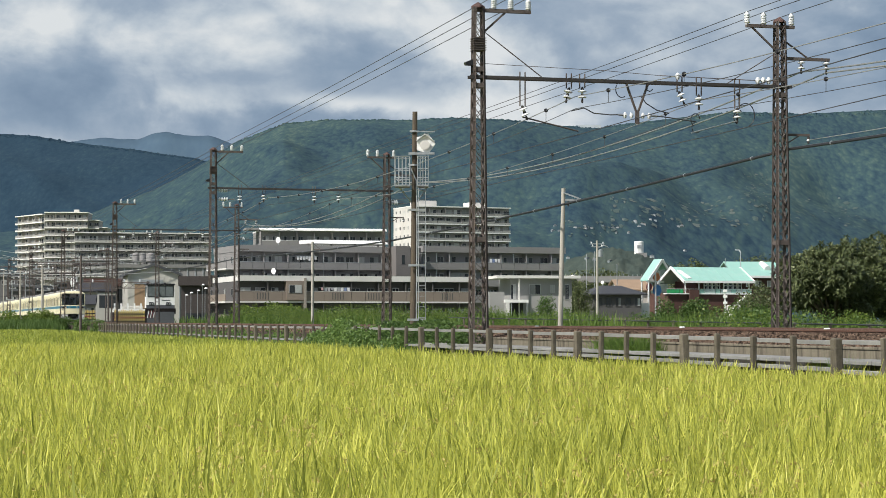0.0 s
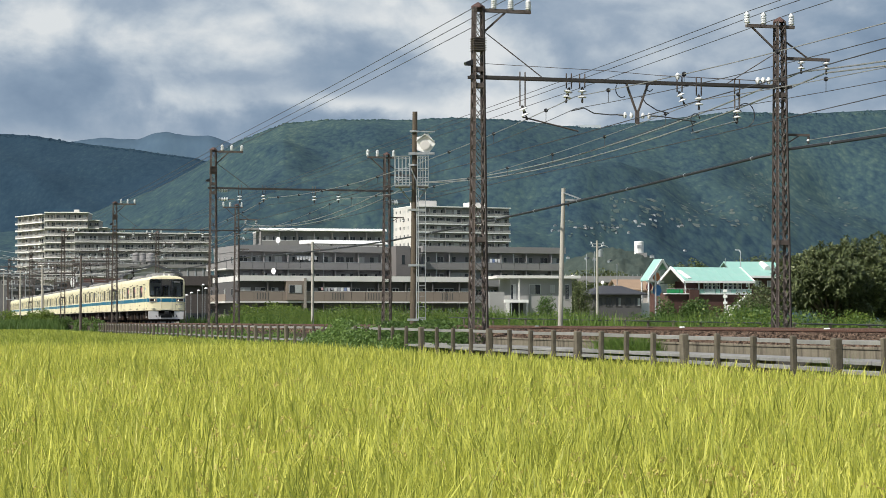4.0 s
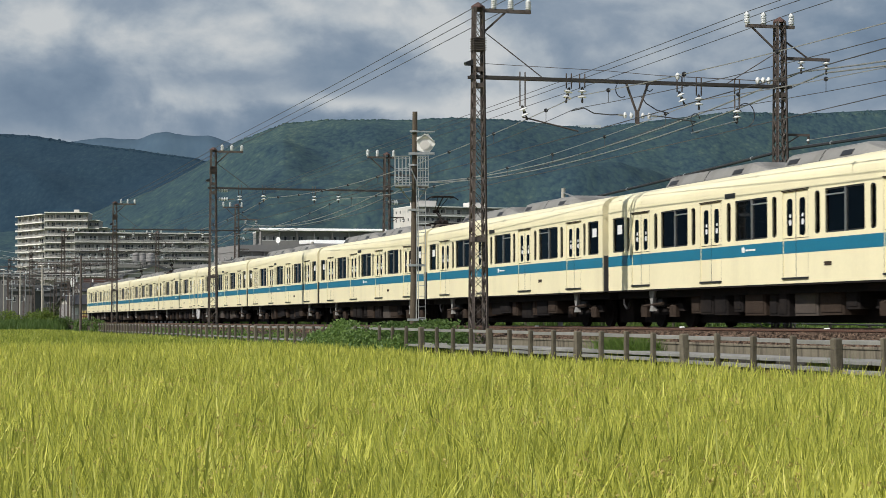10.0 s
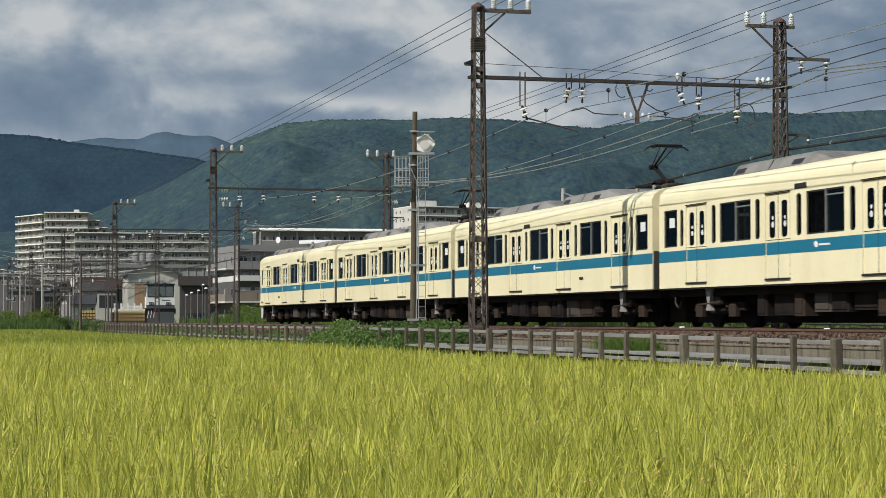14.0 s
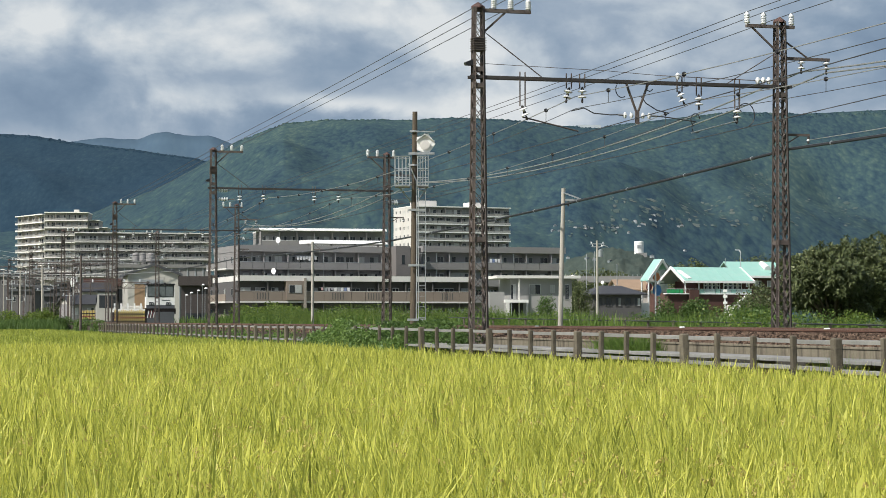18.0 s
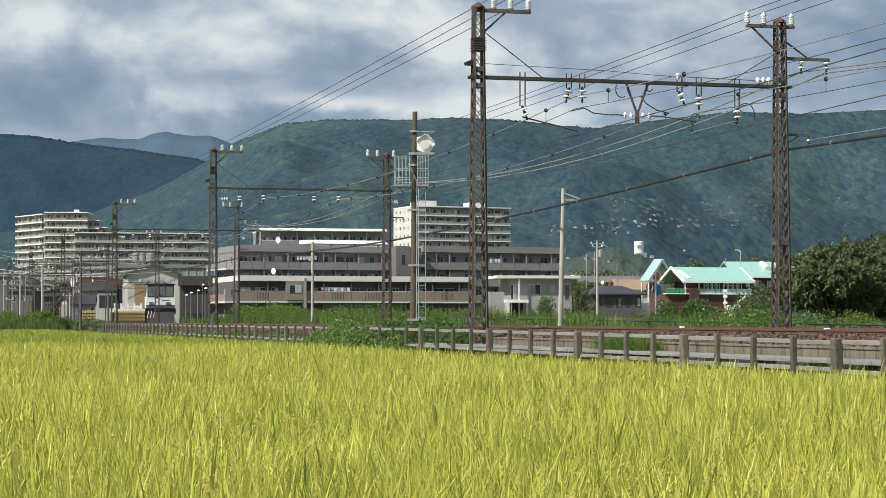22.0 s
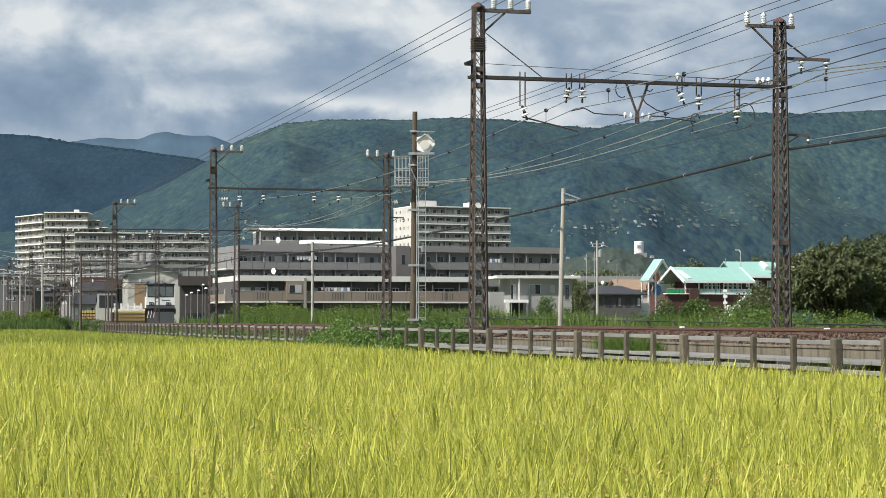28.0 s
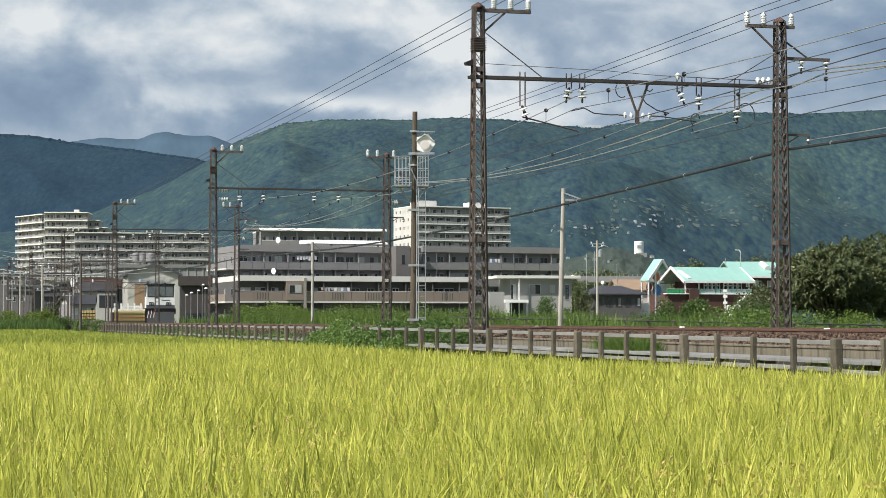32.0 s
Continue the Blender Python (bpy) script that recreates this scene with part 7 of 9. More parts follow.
# Striped barriers beside the siding.
for p0, p1, dd, yb in ((143, 202, 285, 567), (203, 257, 217, 571)):
    bar = house("safety_barrier", "yellow, cream and black striped low safety barriers in a row", "barrier", across(p0, dd), dd, 3)
    w = (p1 - p0) / 3580 * dd
    z0, z1 = level(yb, dd) + 1.15, level(550, dd) + 1.15
    n = int(w / 0.21)
    slat = [Geo().box(0, 0.14, 0, 0.06, z0, z1 + up).mesh("slat") for up in (0, 0.05, 0.12)]
    for me, mm in zip(slat, (YELLOW, CREAM_PAINT, YELLOW)):
        me.materials.append(mm)
    for i in range(n):
        part("slat", slat[2 if i % 4 == 0 else i % 2], YELLOW, bar, m=pose(i * w / n, 0, 0))
    for i in range(4):
        part("foot", Geo().box(i * w / 3.1, i * w / 3.1 + 0.1, 0.07, 0.5, 0, z0 + 0.3), BLACK, bar)
    for f in (0.12, 0.42, 0.72):
        z = z0 + (z1 - z0) * f
        part("rail", Geo().box(-0.1, w + 0.1, -0.05, -0.01, z - 0.07, z + 0.05), BLACK if f != 0.42 else SEAT_RED, bar)
    part("back_board", Geo().box(0, w, 0.07, 0.1, z0, z1 - 0.1), UNDER_BROWN, bar)

# White flat-roofed house beside the tracks.
b = house("white_house", "white flat-roofed house with wide eaves and large windows", "house", 7.96, 285, 9)
w = 10.913
zt = 7.297
part("wall", Geo().box(1.592, w - 0.5, 0, 9, 0, zt), HOUSE_FRONT, b)
part("roof", Geo().box(-0.6, w + 0.5, -1.2, 8, zt, zt + 0.4), WHITE_WALL, b, "white flat roof slab with deep eaves")
part("post", Geo().box(2.547, 2.706, -1.0, -0.85, 0, zt), WHITE_WALL, b)
for p, q, y0, y1 in ((20, 29, 530, 503), (54, 74, 521, 503), (92, 100, 518, 504), (118, 126, 530, 503)):
    x0, x1 = p / 3580 * 285, q / 3580 * 285
    window(b, (x0 + x1) / 2, -0.004, level(y0, 285) + 1.15, x1 - x0, (y0 - y1) / 3580 * 285, STEEL_FRAME, 2, random)
part("porch_wall", Geo().box(-1.75, 0.4, -1.6, 1.2, 0, 5.387), HOUSE_FRONT, b, "bright white porch block")
# flat black panel paints the darkness of the garage opening on the wall
part("garage_shade_panel", Geo().box(0.9, 3.4, -0.03, -0.005, 0, 3.795), BLACK, b)
part("carport_roof", Geo().box(0.3, 3.6, -2.8, -0.1, 3.875, 4.273), WHITE, b)
part("carport_side", Geo().box(0.42, 0.9, -2.8, -2.65, 0, 3.875), WHITE_WALL, b)
for p in (14, 42):
    part("carport_post", Geo().box(p / 3580 * 285, p / 3580 * 285 + 0.12, -2.75, -2.63, 0, 3.875), GALV, b)

rc = house("rooftop_canopy", "long white canopy slab over an apartment roof", "canopy", -23.2, 345, 20)
# front edge given a made-up slope to brighten it in the sun
part("slab", Geo().extrude([(-2.5, 14.45), (-1.3, 15.1), (5, 15.2), (5, 14.6)], 0, 13.8, "yz"), WHITE, rc, "white canopy slab with a sloping edge")
for i in range(4):
    part("post", Geo().box(0.2 + i * 4.2, 0.5 + i * 4.2, 0.5, 0.8, 0, 14.5), GREY_WALL, rc)

# Washing on the balconies.
LAUNDRY = [material("washing_" + nm, c, 0.9, 0.0, 0.1, 2.0, 12.0, 0.1) for nm, c in (("white", (0.7, 0.7, 0.7)), ("blue", (0.2, 0.26, 0.42)), ("grey", (0.36, 0.36, 0.38)), ("rose", (0.45, 0.3, 0.3)))]
for u, d, turn, x0, n, q, hh in ((-30.011, 296, 17, 12.2, 9, 516, 0.55), (-33.458, 330, 20, 9.6, 7, 462, 0.8), (-3.725, 342, 20, 12.0, 4, 466, 0.7)):
    ld = house("washing_line", "washing hung to dry along a balcony", "laundry", u, d, turn)
    z = level(q, d + 4) + 1.15 + hh
    part("pole", Geo().tube((x0 - 0.3, -1.2, z), (x0 + n * 0.5 + 0.2, -1.2, z), 0.025, 6), GALV, ld)
    for i in range(n):
        hc = hh * random.uniform(0.7, 1.15)
        part("cloth", Geo().extrude([(x0 + i * 0.5, z), (x0 + i * 0.5 + 0.4, z), (x0 + i * 0.5 + 0.37, z - hc), (x0 + i * 0.5 + 0.03, z - hc * 0.94)], -1.23, -1.17), LAUNDRY[random.choice((0, 0, 1, 2, 3))], ld)

# Dark tiled house and tan-roofed house.
b = house("dark_house", "dark house with a charcoal hipped tile roof", "house", 20.412, 280, 10)
w = 7.679
ze, zr = 5.081, 6.254
part("wall", Geo().box(0.4, w - 0.4, 0, 7, 0, ze), DARK_WALL, b)
g = Geo()
pts = [(-0.3, -0.7), (w + 0.3, -0.7), (w + 0.3, 7.7), (-0.3, 7.7)]
r0, r1 = (w * 0.3, 3.5, zr), (w * 0.68, 3.5, zr)
A, B, C, D = [(x, y, ze) for x, y in pts]
for f4 in ((A, B, r1, r0), (C, D, r0, r1), (B, C, r1, r1), (D, A, r0, r0)):
    g.quad(*f4)
g.box(-0.3, w + 0.3, -0.7, 7.7, ze - 0.15, ze)
part("roof", g, TILE_BLACK, b, "charcoal hipped tile roof")
for i in range(5):
    window(b, 1.2 + i * w / 5.6, -0.004, ze - 1.75, 0.9, 1.2, DARK_WALL, 2, random)
part("fence_wall", Geo().box(0.5, w, -3, -2.85, 0, 1.75), BROWN_PANEL, b)
b = house("tan_house", "cream house with a tan tiled roof", "house", 26.749, 305, 12)
w = 4.808
part("wall", Geo().box(0, w, 0, 6, 0, 6.269), PALE_WALL, b)
gable_roof(b, 0, w, 0, 6, 6.099, 7.462, TILE_TAN, "x", 0.5)
part("gable_wall", Geo().extrude([(0, 6.184), (6, 6.184), (3, 7.291)], 0.02, 0.2, "yz"), WHITE_WALL, b)

# Elevated road wall in the distance.
b = house("viaduct", "grey viaduct parapet behind the houses", "viaduct", 29.193, 520, 0)
part("parapet", Geo().box(0, 27.595, 0, 8, 11.214, 12.811), GREY_WALL, b)
for i in range(5):
    part("pier", Geo().box(2 + i * 5.8, 3.4 + i * 5.8, 2, 5, 0, 11.214), GREY_WALL, b)
for i in range(24):
    part("parapet_post", Geo().box(i * 1.15, i * 1.15 + 0.14, 0, 0.14, 12.811, 13.247), GALV, b)

# School-like building with teal roofs.
d = 300.0
b = house("nursery_building", "two-storey brick building with pale teal metal roofs and white trim", "building", 35.779, d, 17)
w = 10.937
L = lambda p: (p - 1211) / 3580 * 300 * 1.09
H = lambda q: level(q, 300) + 1.15
part("lower_wall", Geo().box(-2.6, w - 0.4, 0.2, 9, 0, H(519)), BRICK_RED, b, "red-brown brick lower storey")
part("upper_wall", Geo().box(2.4, w - 0.4, 1.1, 9, H(519), H(496)), BRICK_RED, b)
part("gable_wall", Geo().extrude([(0.6, H(497)), (8.4, H(497)), (4.5, H(476))], 2.4, 2.6, "yz"), TAN_WALL, b)
part("terrace", Geo().box(-2.9, w, -0.2, 1.1, H(521), H(519)), WHITE, b)
gable_roof(b, 0.3, w - 0.2, 0, 9, H(498), H(474), TEAL, "x", 0.45, 0.22, ribs=9)
for x in (-0.2, w + 0.3):
    g = Geo()
    for s in (0, 9):
        g.strut((x, s + (-0.5 if s == 0 else 0.5), H(499.5)), (x, 4.5, H(472.5)), 0.16, 0.42)
    part("barge_board", g, WHITE, b, "white barge boards")
part("fascia", Geo().box(-0.1, w + 0.2, -0.62, -0.5, H(501), H(497)), WHITE, b)
for p0, p1, n in ((1250, 1272, 3), (1273, 1280, 1), (1285, 1319, 4)):
    for i in range(n):
        x0, x1 = L(p0) + (L(p1) - L(p0)) * i / n, L(p0) + (L(p1) - L(p0)) * (i + 1) / n
        wn = part("window", Geo().box(x0 + 0.04, x1 - 0.04, 1.0, 1.09, H(519) + 0.1, H(499)), WHITE, b, "white-framed window")
        for q0, q1 in ((515, 506), (504.8, 501)):
            part("pane", Geo().box(x0 + 0.17, x1 - 0.17, 0.985, 0.999, H(q0), H(q1)), WIN_GLASS, wn)
for i in range(10):
    x = L(1237) + i * (w - L(1237)) / 10
    part("balustrade", Geo().box(x + 0.05, x + (w - L(1237)) / 10 - 0.05, -0.16, -0.1, H(520), H(512)), TEAL if i % 3 == 0 else PALE_GLASS, b)
for i in range(4):
    part("green_panel", Geo().box(-2.85 + i * 0.68, -2.25 + i * 0.68, -0.16, -0.1, H(521), H(512)), GREEN_PAINT, b, "bright green terrace panel")
part("brick_pier", Geo().box(L(1219), L(1236), -0.3, 0.19, 0, H(513)), BRICK_RED, b)
part("handrail", Geo().box(-2.9, w, -0.2, -0.08, H(512), H(511.2)), WHITE, b)
for x in (0.1, L(1236), L(1280), w - 0.5):
    part("column", Geo().box(x, x + 0.16, -0.05, 0.11, H(519), H(498)), WHITE, b)
part("skylight", Geo().strut((L(1222), 0.3, H(495) + 0.2), (L(1217), 3.2, H(480) + 0.15), 0.7, 0.16), WHITE, b, "white roof skylight strip")
part("stair", Geo().strut((L(1300), -0.6, H(540)), (L(1318), -0.5, H(524)), 0.3, 0.3), WHITE, b)
part("store_box", Geo().box(L(1278), L(1330), -4, -1.5, 0, H(540)), WHITE_WALL, b)
part("roof_antenna", Geo().strut((w * 0.8, 4.5, H(474)), (w * 0.8, 4.5, H(455)), 0.07), GALV, b)
b2 = house("nursery_wing", "brick wing with a pale teal metal roof", "building", 46.363, 318, 14)
w2 = 7.547
H2 = lambda q: level(q, 318) + 1.15
part("wall", Geo().box(0.4, w2 - 0.4, 0.2, 9, 0, H2(488)), BRICK_RED, b2)
gable_roof(b2, 0, w2, 0, 9, H2(489), H2(464), TEAL, "x", 0.6, 0.22)
part("fascia", Geo().box(-0.4, w2 + 0.4, -0.85, -0.68, H2(492), H2(488)), WHITE, b2)
part("dormer", Geo().tube((w2 * 0.75, 1.5, H2(475)), (w2 * 0.75, 4, H2(466)), 0.5, 12), WHITE, b2)
for i in range(3):
    window(b2, 1.5 + i * 2.0, 0.19, H2(508), 1.0, 1.0, WHITE, 2, random)
# Entrance gate tower with a steep teal gable.
gt = house("entrance_gate", "steep teal-roofed entrance gate with white posts and coloured discs", "gate", 31.427, 290, 35)
H3 = lambda q: level(q, 290) + 1.15
for x1, q, lab in ((-2.6, 498, "long teal roof slope"), (1.0, 477, "short teal roof slope")):
    part("roof", Geo().extrude([(x1, H3(q)), (0, H3(461)), (0, H3(461) + 0.2), (x1, H3(q) + 0.2)], 0, 1.8), TEAL, gt, lab)
    part("barge_board", Geo().strut((x1, -0.08, H3(q) + 0.05), (0, -0.08, H3(461) + 0.05), 0.14, 0.36), WHITE, gt)
for x, q, y in ((-2.5, 497, 0.1), (-1.2, 478, 0.1), (-2.5, 497, 1.6), (0.85, 480, 1.6)):
    part("post", Geo().box(x, x + 0.17, y, y + 0.17, 0, H3(q)), WHITE, gt)
for x, q, r, m2, lab in ((-0.62, 490, 0.62, ORANGE, "orange disc"), (-2.0, 508, 0.55, SEAT_RED, "wine red disc"), (-0.5, 514, 0.8, SKY_BLUE, "blue disc")):
    part("disc", Geo().lathe((x, 0.5, H3(q)), [(r, 0), (r, 0.1)], 22, "y"), m2, gt, lab)
part("disc_bar", Geo().box(-2.5, 0.9, 0.62, 0.72, H3(500), H3(498)), WHITE, gt)
part("gate_fence", Geo().box(-4.6, -2.6, 0, 0.12, 0.9, H3(537)), WHITE_WALL, gt)
part("gate_base", Geo().box(-4.6, -1.0, -0.1, 0.22, 0, 0.95), YELLOW, gt, "yellow gate base")

# Water tank and hamlets on the hillside.
at = ahead(153.616, 1585, 0)
tk = thing("water_tank", "white cylindrical water tank on the hillside", "water tank", pose(at.x, at.y, 53.357, 0, 0, -15.12))
part("tank", Geo().lathe((0, 0, 0), [(3.7, -4), (3.7, 8.6), (3.4, 9.1), (0.3, 9.4)], 20), WHITE, tk, "white tank shell", smooth=False)
part("base", Geo().box(-1, 6, -4, 0, -5, 0.0), GREY_WALL, tk)
part("stripe", Geo().box(-1.6, 1.9, -3.85, -3.72, 3.5, 6.3), GALV, tk)

# wall colours tinted towards the haze of distance
HOUSE_MATS = [material("hazy_house_wall_" + nm, c, 0.8, 0.0, 0.08, 0.3, 2.0, 0.0) for nm, c in (("grey", (0.17, 0.20, 0.21)), ("pale", (0.25, 0.28, 0.29)), ("white", (0.37, 0.39, 0.40)))]
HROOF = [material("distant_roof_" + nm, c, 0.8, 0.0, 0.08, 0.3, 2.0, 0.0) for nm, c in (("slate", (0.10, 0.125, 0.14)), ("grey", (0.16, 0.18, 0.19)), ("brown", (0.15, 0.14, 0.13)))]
rr = random.Random(12)
hm = [Geo().box(-1.5, 1.5, -1.2, 1.2, -4, 0.9).mesh("wall") for _ in HOUSE_MATS]
hr = [Geo().extrude([(-1.55, 0.9), (1.55, 0.9), (0, 1.7)], -1.25, 1.25).mesh("roof") for _ in HROOF]
for a, b in zip(hm, HOUSE_MATS):
    a.materials.append(b)
for a, b in zip(hr, HROOF):
    a.materials.append(b)
HAMLET = [(0.066, 0.0445, 0.012, 7), (0.083, 0.0455, 0.010, 5), (0.112, 0.049, 0.016, 8), (0.099, 0.047, 0.006, 3),
          (0.111, 0.032, 0.010, 2), (0.077, 0.029, 0.020, 4), (-0.202, 0.027, 0.02, 8)]
foot_slope = SURFACE["low dry foothill with terraces and a few houses"]


def slope_of(b, d):
    return max(foot_slope(b, d), LAND_Z) if d < 1590 else main_slope(b, d)


for b0, e0, wide, n in HAMLET:
    for _ in range(n):
        b, e = b0 + rr.uniform(-wide, wide), e0 + rr.uniform(-0.003, 0.003)
        d = 1310.0
        while d < 3100 and (slope_of(b, d) - 0.165) / d < e:
            d += 8
        at = ahead(b * d, d, slope_of(b, d) + 0.3)
        k = rr.randrange(3)
        hs = thing("hillside_house", "small pale house with a pitched roof on the hillside", "house", pose(at.x, at.y, at.z, 0, 0, rr.uniform(-50, 50)), "houses on the hillside")
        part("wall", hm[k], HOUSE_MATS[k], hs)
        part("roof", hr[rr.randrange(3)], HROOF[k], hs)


# ---- poles, signals and yard masts ----


# Wooden pole with a guarded platform and a loudspeaker horn.
py = 55.692
S = 62.315
wp = thing("wooden_pole", "tall weathered wooden pole with caged platform, ladder and white horn box", "pole", pose(14.2, py, 0, 0, 0, -15.12))
ZV = lambda q: 0.165 + (568 - q) / S
XV = lambda p: (p - 732) / S
part("shaft", Geo().tube((-0.03, 0, -1.3), (0.02, 0, ZV(197)), 0.112, 12, 0.072), WOOD_POLE, wp, "grey-brown wooden shaft")
for q in (232, 292, 372, 470):
    part("band", Geo().lathe((0, 0, ZV(q)), [(0.13, -0.02), (0.13, 0.02)], 12), GALV, wp)
part("upper_bracket", Geo().box(XV(726), XV(768), -0.13, -0.09, ZV(234), ZV(232)), GALV, wp)
part("cross_arm", Geo().box(XV(722), XV(768), -0.16, -0.08, ZV(274), ZV(270)), GALV, wp)
g = Geo()
hx = XV(751)
g.lathe((hx, 0.15, ZV(254)), [(0.05, 0.3), (0.18, 0.28), (0.3, -0.05), (0.3, -0.2)], 5, "y")
hb = part("horn_box", g, WHITE, wp, "white five-sided horn box")
part("horn_mouth", Geo().lathe((hx, -0.1, ZV(257)), [(0.13, 0.05), (0.14, -0.03), (0.1, -0.035)], 16, "y"), PALE_WALL, hb, "cream round loudspeaker mouth")
part("horn_roof", Geo().strut((hx - 0.25, -0.03, ZV(249)), (hx, -0.03, ZV(237)), 0.22, 0.015).strut((hx, -0.03, ZV(237)), (hx + 0.27, -0.03, ZV(250)), 0.22, 0.015), WHITE, hb)
# cages each side of the shaft
for p0, p1 in ((698, 724), (738, 757)):
    x0, x1 = XV(p0), XV(p1)
    cg = part("cage_floor", Geo().box(x0, x1, -0.35, 0.35, ZV(331), ZV(328)), GALV, wp, "galvanised platform grating")
    for x in (x0, x0 * 0.75 + x1 * 0.25, (x0 + x1) / 2, x0 * 0.25 + x1 * 0.75, x1):
        for y in (-0.35, 0.35):
            part("cage_bar", Geo().tube((x, y, ZV(330)), (x, y, ZV(277)), 0.012, 6), GALV, cg)
    for q in (278, 300, 316):
        for y in (-0.35, 0.35):
            part("cage_rail", Geo().tube((x0, y, ZV(q)), (x1, y, ZV(q)), 0.014, 6), GALV, cg)
        for x in (x0, x1):
            part("cage_rail", Geo().tube((x, -0.35, ZV(q)), (x, 0.35, ZV(q)), 0.014, 6), GALV, cg)
for x, xx in ((XV(704), -0.02), (XV(756), 0.02)):
    part("strut", Geo().tube((x, 0, ZV(330)), (xx, 0, ZV(362)), 0.018, 6), GALV, wp)
part("conduit", Geo().line([(XV(722), -0.16, ZV(290)), (XV(736), -0.18, ZV(320)), (XV(737), -0.18, ZV(400)), (XV(736), -0.17, ZV(566))], 0.02), GALV, wp)
ld = part("ladder_stile", Geo().tube((XV(740), -0.25, ZV(566)), (XV(740), -0.25, ZV(330)), 0.010, 6), GALV, wp, "galvanised ladder")
part("ladder_stile", Geo().tube((XV(752), -0.25, ZV(566)), (XV(752), -0.25, ZV(330)), 0.010, 6), GALV, wp)
for i in range(13):
    z = ZV(562) + i * 0.3
    part("rung", Geo().tube((XV(740), -0.25, z), (XV(752), -0.25, z), 0.008, 6), GALV, ld)
for q in (372, 470):
    part("ladder_arm", Geo().box(XV(722), XV(753), -0.24, -0.19, ZV(q + 2), ZV(q - 2)), GALV, wp)
part("foot_bar", Geo().box(XV(720), XV(752), -0.3, -0.22, ZV(568), ZV(564)), GALV, wp)


def round_pole(label, x, y, top, r0, r1, mat, lean=(0, 0), arm=None, name="utility_pole", base=LAND_Z):
    p = thing(name, label, "pole", pose(x, y, 0, 0, 0, -15.12), "poles along the railway")
    part("shaft", Geo().tube((0, 0, base), (lean[0], lean[1], top), r0, 12, r1), mat, p)
    return p


p = round_pole("leaning pale concrete pole with a bracket for the cable", 23.9, 71.79, 5.118, 0.105, 0.075, CONC_POLE, (0.16, 0))
zt = 4.95
part("arm", Geo().box(0.1, 0.86, -0.04, 0.04, zt - 0.31, zt - 0.23), GALV, p)
part("arm_brace", Geo().strut((0.15, -0.1, zt), (0.8, -0.1, zt - 0.24), 0.05), GALV, p)
insulator(p, (0.34, 0, zt - 0.36), 1, 0.06, 0.08, up=False)
p = round_pole("slim pale concrete pole with a small arm", 24.5, 121.192, 4.995, 0.1, 0.08, CONC_POLE)
zt = 4.892
part("arm", Geo().box(0, 0.75, -0.03, 0.03, zt - 0.4, zt - 0.35), RUST, p)
part("arm_brace", Geo().strut((0.05, 0, zt), (0.45, 0, zt - 0.36), 0.03), RUST, p)


def far_pole(px_u, d, z_top, r=0.12, mat=CONC_POLE, arms=(), label="concrete utility pole with short cross-arms", transformer=False):
    at = ahead(px_u, d)
    p = thing("utility_pole", label, "pole", pose(at.x, at.y, 0, 0, 0, -15.12), "poles in the town")
    part("shaft", Geo().tube((0, 0, LAND_Z), (0, 0, z_top), r, 8, r * 0.75), mat, p)
    for z, w in arms:
        part("cross_arm", Geo().box(-w, w, -0.05, 0.05, z - 0.05, z + 0.05), GALV, p)
        for s in (-0.8, 0.8):
            part("insulator", Geo().lathe((w * s, 0, z + 0.05), [(0.05, 0), (0.09, 0.1), (0.05, 0.22)], 6), PORCELAIN, p)
    if transformer:
        part("transformer", Geo().lathe((0.4, 0, z_top - 2.0), [(0.3, 0), (0.3, 0.8), (0.1, 0.9)], 10), GALV, p)
    return p


p = far_pole(19.062, 250, 10.091, 0.17, arms=((9.672, 0.9), (9.323, 0.7)), transformer=True)
part("lamp_arm", Geo().line([(0, 0, 9.114), (0.8, 0, 9.533), (1.4, 0, 9.253)], 0.05), GALV, p)
for a, q in ((1052, 445), (1092, 468), (1038, 450), (1086, 520)):
    far_pole(across(a, 300), 300, level(q, 300), 0.08, GALV, label="thin grey pole between houses")
p = far_pole(27.875, 200, 3.302, 0.09, WHITE, label="white post with small boxes")
for q in (515, 525, 536):
    part("box", Geo().box(-0.2, 0.2, -0.2, -0.05, level(q, 200) - 0.12, level(q, 200) + 0.12), WHITE, p)
p = far_pole(45.63, 310, 10.655, 0.08, GALV, label="curved street lamp behind the roofs")
part("lamp_arm", Geo().line([(0, 0, 10.655), (-0.2, 0, 11.001), (-0.8, 0, 11.045)], 0.06), WHITE, p)

# The yard at the far end: slender poles, lattice masts, gantries.
for a, q0, dd, w in ((143, 452, 164, 0.11), (75, 470, 208, 0.13), (36, 478, 244, 0.12), (192, 440, 250, 0.11), (96, 500, 330, 0.11), (22, 505, 460, 0.13), (52, 500, 410, 0.12), (108, 492, 340, 0.1), (160, 470, 330, 0.11), (168, 462, 350, 0.1), (124, 486, 380, 0.12)):
    far_pole(across(a, dd), dd, level(q0, dd), w, CONC_POLE if a in (36, 75, 22, 52) else WOOD_POLE if w > 0.11 else RUST, arms=((level(q0 + 6, dd), 0.8),) if a != 143 else (), label="slender weathered pole in the station yard")


rp = random.Random(63)
for i in range(26):
    a, dd = rp.uniform(-4, 205), rp.uniform(250, 430)
    q0 = rp.uniform(478, 526)
    far_pole(across(a, dd), dd, level(q0, dd), rp.uniform(0.06, 0.1), rp.choice((RUST, GALV, CONC_POLE, RUST)), arms=((level(q0 + 4, dd), rp.uniform(0.5, 1.0)),) if i % 2 else (), label="slender weathered pole in the station yard")


